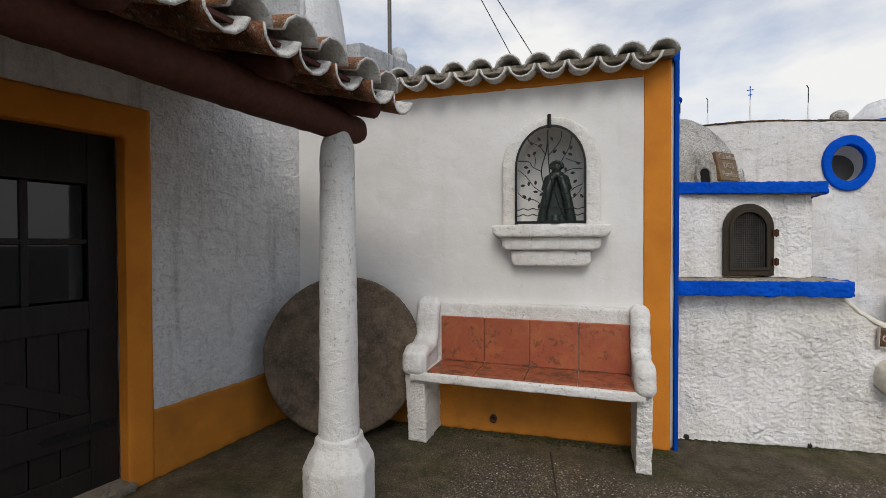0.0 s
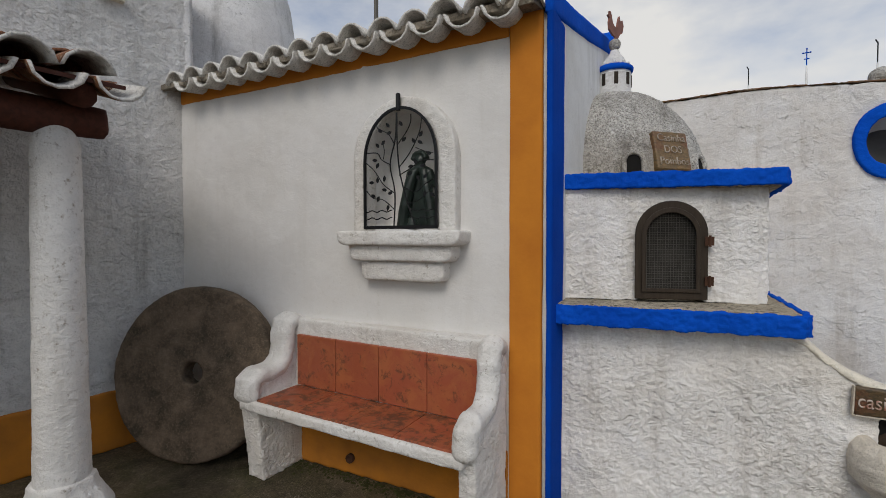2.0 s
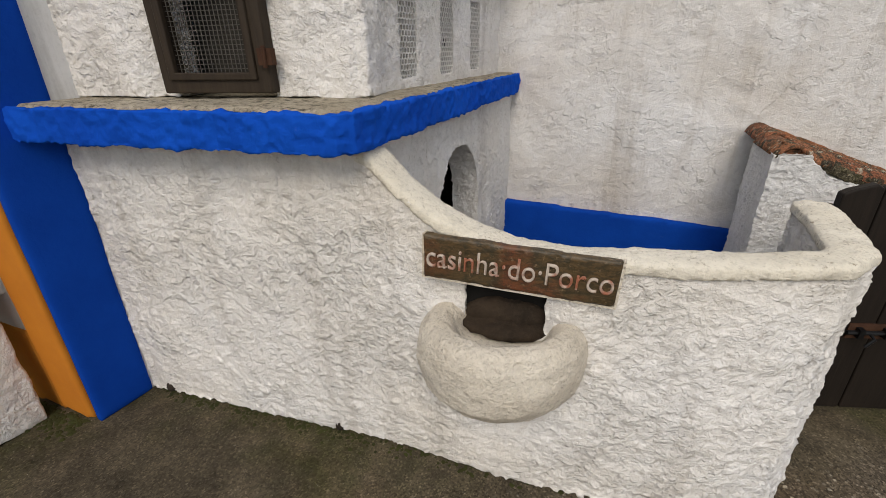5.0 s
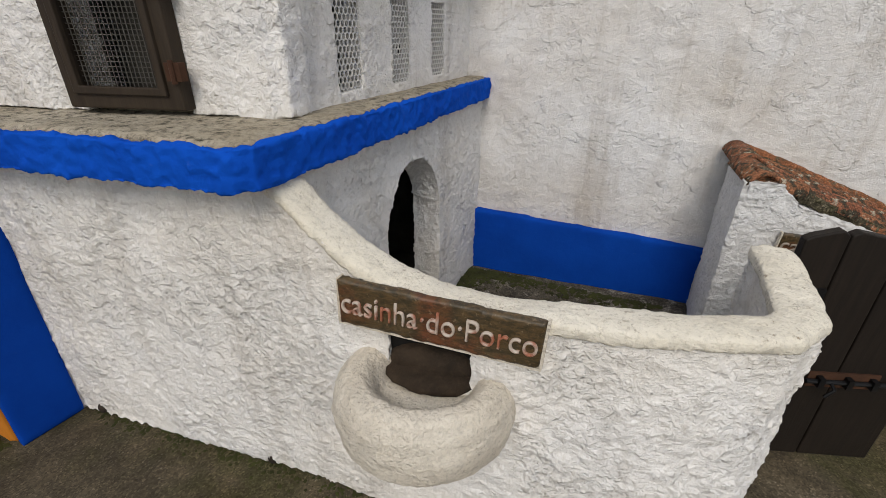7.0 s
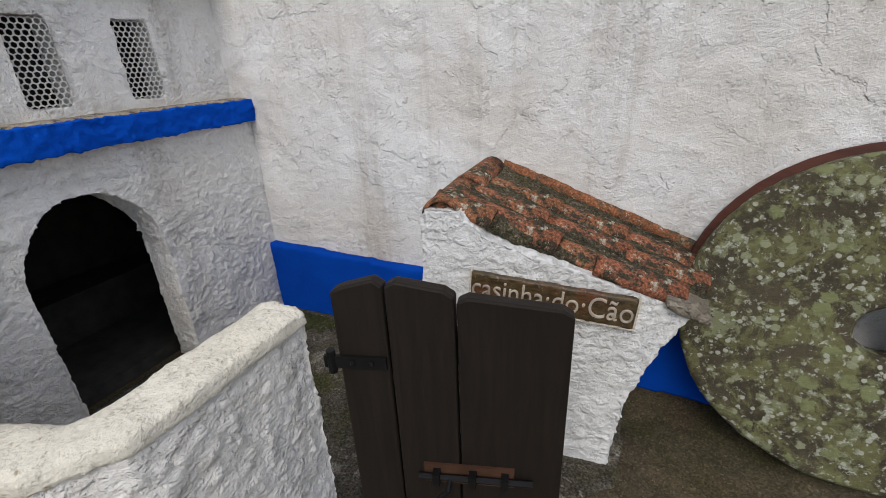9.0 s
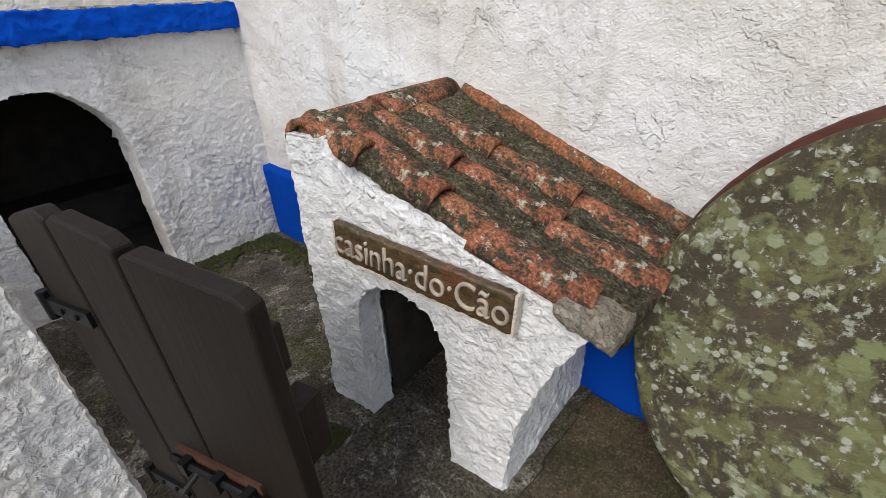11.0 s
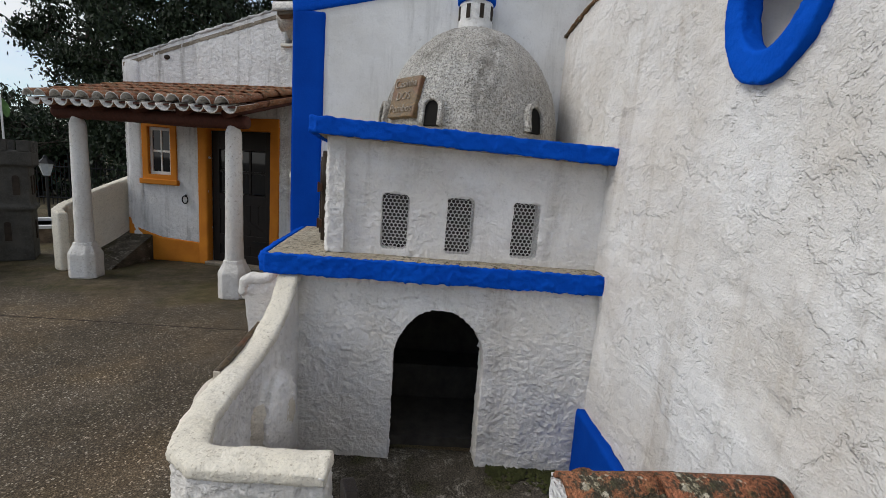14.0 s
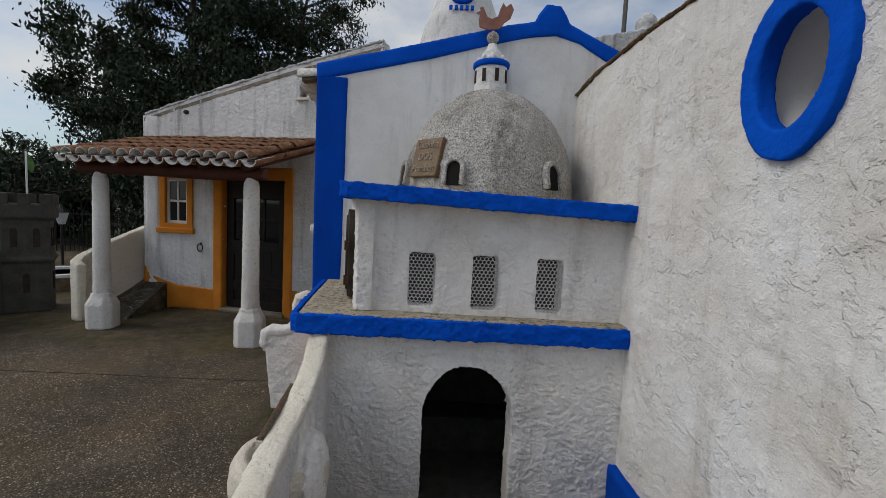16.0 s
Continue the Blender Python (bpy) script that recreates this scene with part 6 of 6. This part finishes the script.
moulded(part("wall_body", bm, STONE_GREY, low), 0.025, 1, (0.1, 0.02))

# ---- iron fence, lamp and slide far behind ----
fence = thing("iron_fence", (-7.7, -9.5, 0), "black iron railing in front of the trees", "fence")
fa, fb = Vector((-9.0, -6.5, 0)), Vector((-6.5, -12.5, 0))
for k in range(60):
    p = fa.lerp(fb, k / 59)
    bm = bmesh.new()
    tube(bm, [p, p + Vector((0, 0, 1.25))], 0.014, 5)
    part("bar", bm, IRON, fence)
for z in (0.2, 1.1):
    bm = bmesh.new()
    tube(bm, [fa + Vector((0, 0, z)), fb + Vector((0, 0, z))], 0.02, 6)
    part("rail", bm, IRON, fence)
lamp = thing("lantern_post", (-5.6, -6.5, 0), "black iron post with a glass lantern", "street lamp")
bm = bmesh.new()
tube(bm, [(-5.6, -6.5, 0), (-5.6, -6.5, 0.99)], 0.03, 8)
part("post", bm, IRON, lamp)
bm = bmesh.new()
lathe(bm, [(0.07, 0), (0.15, 0.28), (0.0, 0.28)], Matrix.Translation((-5.6, -6.5, 0.98)), 6)
part("glass", bm, plain("milky_lantern_glass", (0.45, 0.47, 0.48), 0.2), lamp, "milky glass")
bm = bmesh.new()
lathe(bm, [(0.18, 0), (0.05, 0.12), (0.03, 0.18), (0.0, 0.19)], Matrix.Translation((-5.6, -6.5, 1.26)), 6)
part("cap", bm, IRON, lamp)
slide = thing("slide", (-9.6, -9.9, 0), "orange plastic playground slide", "slide")
bm = bmesh.new()
loft(bm, [[Vector((x, y - 0.25, z)), Vector((x, y + 0.25, z)), Vector((x, y + 0.25, z + 0.12)), Vector((x, y - 0.25, z + 0.12))] for x, y, z in ((-9.6, -10.9, 0.2), (-9.6, -10.4, 0.6), (-9.6, -9.7, 1.3))])
part("chute", bm, ORANGE_PLASTIC, slide)
bm = bmesh.new()
for x, y in ((-9.8, -9.6), (-9.4, -9.6)):
    tube(bm, [(x, y, 0), (x, y, 1.5)], 0.04, 6)
part("ladder", bm, IRON, slide)
rim = thing("round_basin", (-3.3, -4.3, 0), "low round white-rimmed basin", "basin")
bm = bmesh.new()
lathe(bm, [(0.62, 0), (0.62, 0.26), (0.54, 0.26), (0.53, 0.2), (0.0, 0.2)], Matrix.Translation((-3.3, -4.3, 0)), 40)
part("wall", bm, STONE_BROWN, rim)
bm = bmesh.new()
lathe(bm, [(0.52, 0.25), (0.65, 0.25), (0.65, 0.30), (0.52, 0.30), (0.52, 0.25)], Matrix.Translation((-3.3, -4.3, 0)), 40)
part("rim", bm, WHITE_PAINT, rim, "white rim")

# ---- mill tower, chimney, crosses above the roofs ----
mill = thing("mill_tower", (-3.2, 2.95, 0), "white tapering mill tower with a blue anchor emblem", "tower")
bm = bmesh.new()
lathe(bm, [(0.95, 0), (0.72, 2.9), (0.62, 3.6), (0.52, 4.0), (0.34, 4.45), (0.2, 4.75), (0.0, 4.85)], Matrix.Translation((-3.2, 2.95, 0)) @ Matrix.Diagonal((1.17, 1.17, 1.17, 1)), 32)
moulded(part("body", bm, PLASTER_COTTAGE, mill), 0.035, 1, (0.2, 0.02))
MW = Matrix.Translation((-3.2 + 0.46, 2.95, 5.03)) @ pose(0, 0, 0, 0, -22, 2) @ Matrix.Diagonal((1.17, 1.17, 1.17, 1))
mw = lambda a, b, d: MW @ Vector((d, a, b))
bm = bmesh.new()
tube(bm, [mw(0, -0.16, 0.02), mw(0, 0.16, 0.02)], 0.022, 8)
tube(bm, [mw(-0.08, 0.08, 0.02), mw(0.08, 0.08, 0.02)], 0.020, 8)
tube(bm, [mw(0.16 * math.cos(t), -0.05 + 0.13 * math.sin(t), 0.02) for t in np.linspace(math.pi * 1.02, math.pi * 1.98, 11)], [0.012, 0.018, 0.024, 0.028, 0.03, 0.03, 0.03, 0.028, 0.024, 0.018, 0.012], 8)
part("emblem", bm, BLUE, mill, "blue anchor cross", True)
bm = bmesh.new()
for k in range(5):
    box(bm, 0.01, 0.03, -0.16 + k * 0.068, -0.12 + k * 0.068, -0.30, -0.24, MW)
part("date_bars", bm, BLUE, mill, "small blue painted marks")

stack = thing("white_parapet", (-3.0, 5.4, 0), "white plastered parapet with a rounded knob on a roof", "parapet")
bm = bmesh.new()
prism(bm, [(4.2, 0.0), (7.0, 0.0), (7.0, 4.5), (6.1, 4.68), (5.1, 4.50), (4.2, 4.3)], -3.15, -2.85, lambda a, b, d: Vector((d, a, b)))
ellipsoid(bm, (-3.0, 5.75, 4.72), (0.16, 0.16, 0.16))
moulded(part("body", bm, PLASTER_GREY, stack), 0.03, 1, (0.15, 0.02))
mast = thing("mast", (-3.0, 5.42, 4.4), "thin grey mast with stay wires", "mast")
bm = bmesh.new()
tube(bm, [(-3.0, 5.42, 4.3), (-3.0, 5.42, 9.5)], 0.035, 8)
part("pole", bm, WIRE, mast)
for q in ((-0.4, 7.4, 4.2), (-0.9, 7.9, 4.3)):
    bm = bmesh.new()
    tube(bm, [(-3.0, 5.42, 8.4), q], 0.009, 5)
    part("wire", bm, IRON, mast)


def cross_spire(x, y, z, kind):
    ob = thing("roof_spire", (x, y, 0), "slim white spire with a black iron finial", "spire", "spires behind the wall")
    bm = bmesh.new()
    lathe(bm, [(0.06, 0.0), (0.05, z - 1.2), (0.03, z - 0.7), (0.008, z), (0.0, z)], Matrix.Translation((x, y, 0)), 10)
    part("cone", bm, WHITE_PAINT, ob, smooth=True)
    bm = bmesh.new()
    tube(bm, [(x, y, z - 0.05), (x, y, z + 0.22)], 0.006, 6)
    if kind:
        tube(bm, [(x - 0.035, y, z + 0.16), (x + 0.035, y, z + 0.16)], 0.007, 6)
        for dx, dz in ((-0.038, 0.16), (0.038, 0.16), (0, 0.21)):
            ellipsoid(bm, (x + dx, y, z + dz), (0.011, 0.010, 0.011), n=8)
        tube(bm, [(x - 0.028, y, z + 0.08), (x + 0.028, y, z + 0.08)], 0.007, 6)
    else:
        tube(bm, [(x, y, z + 0.21), (x - 0.02, y, z + 0.25)], 0.006, 6)
    part("finial", bm, BLUE if kind else IRON, ob)
    return ob


cross_spire(2.65, 7.28, 3.78, 1)
cross_spire(3.12, 6.40, 3.42, 0)
cross_spire(2.02, 7.17, 3.60, 0)
tur = thing("corner_turret", (3.5, 5.35, 0), "small white turret with blue bands behind the wall", "turret")
TM = Matrix.Translation((3.50, 5.35, 0)) @ Matrix.Diagonal((1, 1, 0.93, 1))
bm = bmesh.new()
lathe(bm, [(0.46, 0.0), (0.42, 2.0), (0.40, 3.02), (0.34, 3.10), (0.18, 3.3), (0.0, 3.36)], TM, 28)
part("body", bm, PLASTER_ROUGH, tur, smooth=True)
bm = bmesh.new()
lathe(bm, [(0.425, 2.92), (0.43, 3.0), (0.40, 3.03), (0.0, 3.03)], TM, 28)
part("band", bm, BLUE, tur, "cobalt band", True)
bm = bmesh.new()
box(bm, -0.44, -0.36, -0.10, -0.02, 2.0, 2.95, TM @ pose(0, 0, 0, 0, 0, 60))
part("pilaster", bm, BLUE, tur, "cobalt strip")

# ---- trees ----
def tree(name, at, height, spread, seed, label, base=1.5, count=6500, leaf=0.16):
    r = random.Random(seed)
    ob = thing(name, (*at, 0), label, "tree")
    at = Vector((*at, 0))
    bm = bmesh.new()
    tips = []
    top = at + Vector((r.uniform(-0.4, 0.4), r.uniform(-0.4, 0.4), height * 0.9))
    trunk = [at.lerp(top, k / 6) + Vector((r.uniform(-0.15, 0.15), r.uniform(-0.15, 0.15), 0)) * (k > 0) for k in range(7)]
    tube(bm, trunk, [0.32 * (1 - 0.14 * k) for k in range(7)], 9)
    part("trunk", bm, BARK, ob, "grey-brown trunk", True)
    bm = bmesh.new()
    boughs = 46 if count > 5000 else 16
    for k in range(boughs):
        h = base / height + (0.95 - base / height) * (k + 0.5) / boughs
        p = trunk[min(int(h * 6), 5)].lerp(trunk[min(int(h * 6) + 1, 6)], h * 6 % 1)
        a = k * 2.4 + r.uniform(-0.4, 0.4)
        reach = spread * (1.0 - 0.55 * abs(h - 0.45) ** 1.2 - 0.35 * max(0, h - 0.6)) * r.uniform(0.6, 1.1)
        d = Vector((math.cos(a), math.sin(a), r.uniform(0.0, 0.5)))
        mid, tip = p + d * reach * 0.5, p + d * reach + Vector((0, 0, r.uniform(-0.3, 0.5)))
        tube(bm, [p, mid, tip], [0.07, 0.04, 0.012], 5)
        for q in range(5):
            t = p.lerp(tip, 0.35 + 0.65 * (q + 1) / 5)
            e = t + Vector((r.gauss(0, 0.45), r.gauss(0, 0.45), r.gauss(0, 0.35)))
            tube(bm, [t, e], [0.02, 0.006], 4)
            tips.append(e)
    part("branchwork", bm, BARK, ob, "bare grey branches", True)
    verts, faces = [], []
    for i in range(count):
        c = r.choice(tips)
        p = c + Vector((r.gauss(0, 0.26), r.gauss(0, 0.26), r.gauss(0, 0.20)))
        s = leaf * r.uniform(0.5, 1.3)
        e = Euler((r.uniform(0, 6.3), r.uniform(0, 6.3), r.uniform(0, 6.3))).to_matrix()
        k = len(verts)
        for x, y in ((-0.5, 0), (0, -0.22), (0.5, 0), (0, 0.22)):
            verts.append(p + e @ Vector((x * s, y * s, 0.06 * s * (x * x))))
        faces.append((k, k + 1, k + 2, k + 3))
    me = bpy.data.meshes.new("crown")
    me.from_pydata(verts, [], faces)
    me.materials.append(LEAF)
    tagged(under(new("crown", me), ob), "dense dark green foliage", kind="stuff")
    return ob


tree("tree", (-12.5, -7.9), 13.0, 4.5, 3, "large dark evergreen tree with a ragged crown", 1.2, 95000, 0.175)
tree("tree", (-14.0, -4.7), 11.5, 4.4, 8, "dark evergreen tree with gaps of sky", 3.2, 40000, 0.16)
tree("tree", (-10.6, -7.2), 6.0, 2.5, 12, "bushy dark evergreen tree", 0.5, 40000, 0.15)
tree("tree", (-13.5, -12.6), 7.5, 2.4, 21, "thin tree with drooping sparse foliage", 3.8, 2200, 0.2)
tree("tree", (-30.0, -36.0), 5.0, 5.0, 31, "distant dark tree beyond the fence", 0.8, 7000, 0.4)
tree("tree", (-32.0, -24.0), 6.0, 6.0, 37, "distant dark tree beyond the fence", 0.8, 7000, 0.4)
tree("shrub", (-9.8, -11.4), 2.4, 2.2, 41, "low dark evergreen shrub beyond the fence", 0.2, 12000, 0.16)
tree("shrub", (-11.5, -14.6), 2.6, 2.6, 43, "low dark evergreen shrub beyond the fence", 0.2, 12000, 0.16)

# ---- moss and litter along the wall feet ----
def moss_line(pts, spread, count, size, seed, label):
    r = random.Random(seed)
    pts = [Vector(p) for p in pts]
    verts, faces = [], []
    for i in range(count):
        k = r.randrange(len(pts) - 1)
        p = pts[k].lerp(pts[k + 1], r.random())
        t = (pts[k + 1] - pts[k]).normalized()
        out = Vector((t.y, -t.x, 0))
        c = p + out * abs(r.gauss(0, spread)) + Vector((0, 0, 0.001))
        s = size * r.uniform(0.4, 1.5)
        n = len(verts)
        a0 = r.random() * 6.3
        for q in range(5):
            a = a0 + q * 1.2566
            w = s * r.uniform(0.6, 1.3)
            verts.append(c + Vector((w * math.cos(a), w * math.sin(a), -0.003)))
        verts.append(c + Vector((s * r.uniform(-0.3, 0.3), s * r.uniform(-0.3, 0.3), s * r.uniform(0.35, 0.8))))
        for q in range(5):
            faces.append((n + q, n + (q + 1) % 5, n + 5))
    me = bpy.data.meshes.new("moss")
    me.from_pydata(verts, [], faces)
    me.materials.append(MOSS)
    me.shade_smooth()
    tagged(new("moss", me), label, "moss", kind="stuff")


moss_line([hs(-1.95, 0, -0.02), hs(-1.1, 0, -0.02), hs(-0.3, 0, -0.02), hs(0, 0, -0.02)], 0.05, 900, 0.011, 1, "dark green moss along the foot of the house wall")
moss_line([pen(0.0, 0.06, 0), pen(0.6, 0.06, 0), pen(1.2, 0.05, 0), pen(1.9, 0.06, 0), pen(2.08, 0.12, 0), pen(2.2, 0.34, 0), pen(2.23, 0.5, 0)], 0.03, 900, 0.009, 2, "thin dark moss along the foot of the pen wall")
moss_line([pen(0.995, 1.2, 0.03), pen(1.0, 1.62, 0.03), pen(1.25, 1.60, 0.03), pen(2.1, 1.50, 0.03)], 0.06, 1100, 0.012, 3, "green moss in the damp corner of the yard")
moss_line([pen(2.18, 0.93, 0.03), pen(2.33, 0.95, 0.03)], 0.05, 200, 0.010, 4, "moss at the foot of the dog house")
# ---- roof tiles ----
cover = canal_tile("tile", 0.40, 0.095, 0.08, TILE_PORCH)
cover_white = canal_tile("tile", 0.40, 0.100, 0.085, TILE_WHITE)


def slope_tiles(parent, m, across, rows, pitch, step, length_step, eave_mesh, mesh, jitter=0.01, verge=0, rise=0.055):
    """Covers and pans up a slope: m has x along the eaves, y up the slope in plan."""
    tilt = pose(0, 0, 0, pitch, 0, 0)
    for c in range(across):
        for r in range(1 if c >= across - verge else rows):
            me = eave_mesh if r == 0 else mesh
            for pan in ((0,) if verge and c == across - 1 else (1, 0)):
                x = (c + (0.5 if pan else 0)) * step + rnd.gauss(0, jitter * 0.5)
                y = r * length_step + rnd.gauss(0, jitter) - (0.02 if pan else 0)
                q = m @ tilt @ Matrix.Translation((x, y, 0.0 if pan else rise + 0.01 * rnd.random())) @ pose(0, 0, 0, -1.5, 0, rnd.gauss(0, 1.6))
                if pan:
                    q = q @ pose(0, 0, 0, 0, 180, 0)
                piece("tile", me, q, parent)


# house eaves, whitened
HE = H0 @ pose(-2.74, -0.16, 2.685)
slope_tiles(roof, HE, 14, 5, 8.5, 0.205, 0.36, cover_white, cover, 0.008, 2, 0.035)
# porch, whitened eaves
PE = PB @ pose(-0.36, -0.27, 2.185)
eave = canal_tile("tile", 0.40, 0.095, 0.08, TILE_PORCH, washed=TILE_WHITE)
slope_tiles(porch, PE, 14, 5, 15.0, 0.2, 0.345, eave, cover, 0.014)
# dog house: covers run down along its front, channels filled with mossy mortar
ROOF_FALL = math.degrees(math.atan2(0.29, 0.79))
cover_mossy = [canal_tile("tile", n, 0.058, 0.047, TILE_OLD, arc=170, seg=8) for n in (0.27, 0.33, 0.20)]
ROWS = ((1.05, ((2.87, 1), (2.60, 1), (2.40, 2))), (1.215, ((3.05, 0), (2.82, 1), (2.53, 0))), (1.375, ((3.06, 1), (2.79, 0), (2.55, 0))))
for v, row in ROWS:
    for u, kind in row:
        z = 0.666 + (3.05 - u) * 0.367 + rnd.uniform(-0.002, 0.006)
        q = DOG @ pose(u + rnd.gauss(0, 0.008), v + rnd.gauss(0, 0.006), z, 0, 0, 90 + rnd.gauss(0, 2.5)) @ pose(0, 0, 0, ROOF_FALL - 1.4, 0, 0)
        piece("tile", cover_mossy[kind], q, dog)
# the lowest verge tile lies skewed
piece("tile", cover_mossy[0], DOG @ pose(2.97, 1.035, 0.708, 0, 0, 95) @ pose(0, 0, 0, ROOF_FALL - 2, -8, 0), dog)
ridge = canal_tile("ridge_tile", 0.36, 0.066, 0.058, TILE_OLD, seg=8)
for k in range(2):
    q = DOG @ pose(2.245, 0.975 + k * 0.28, 0.944 + 0.010 * k, 0, 0, 1 - 3 * k) @ pose(0, 0, 0, 1.5, 0, 0)
    piece("ridge_tile", ridge, q, dog)
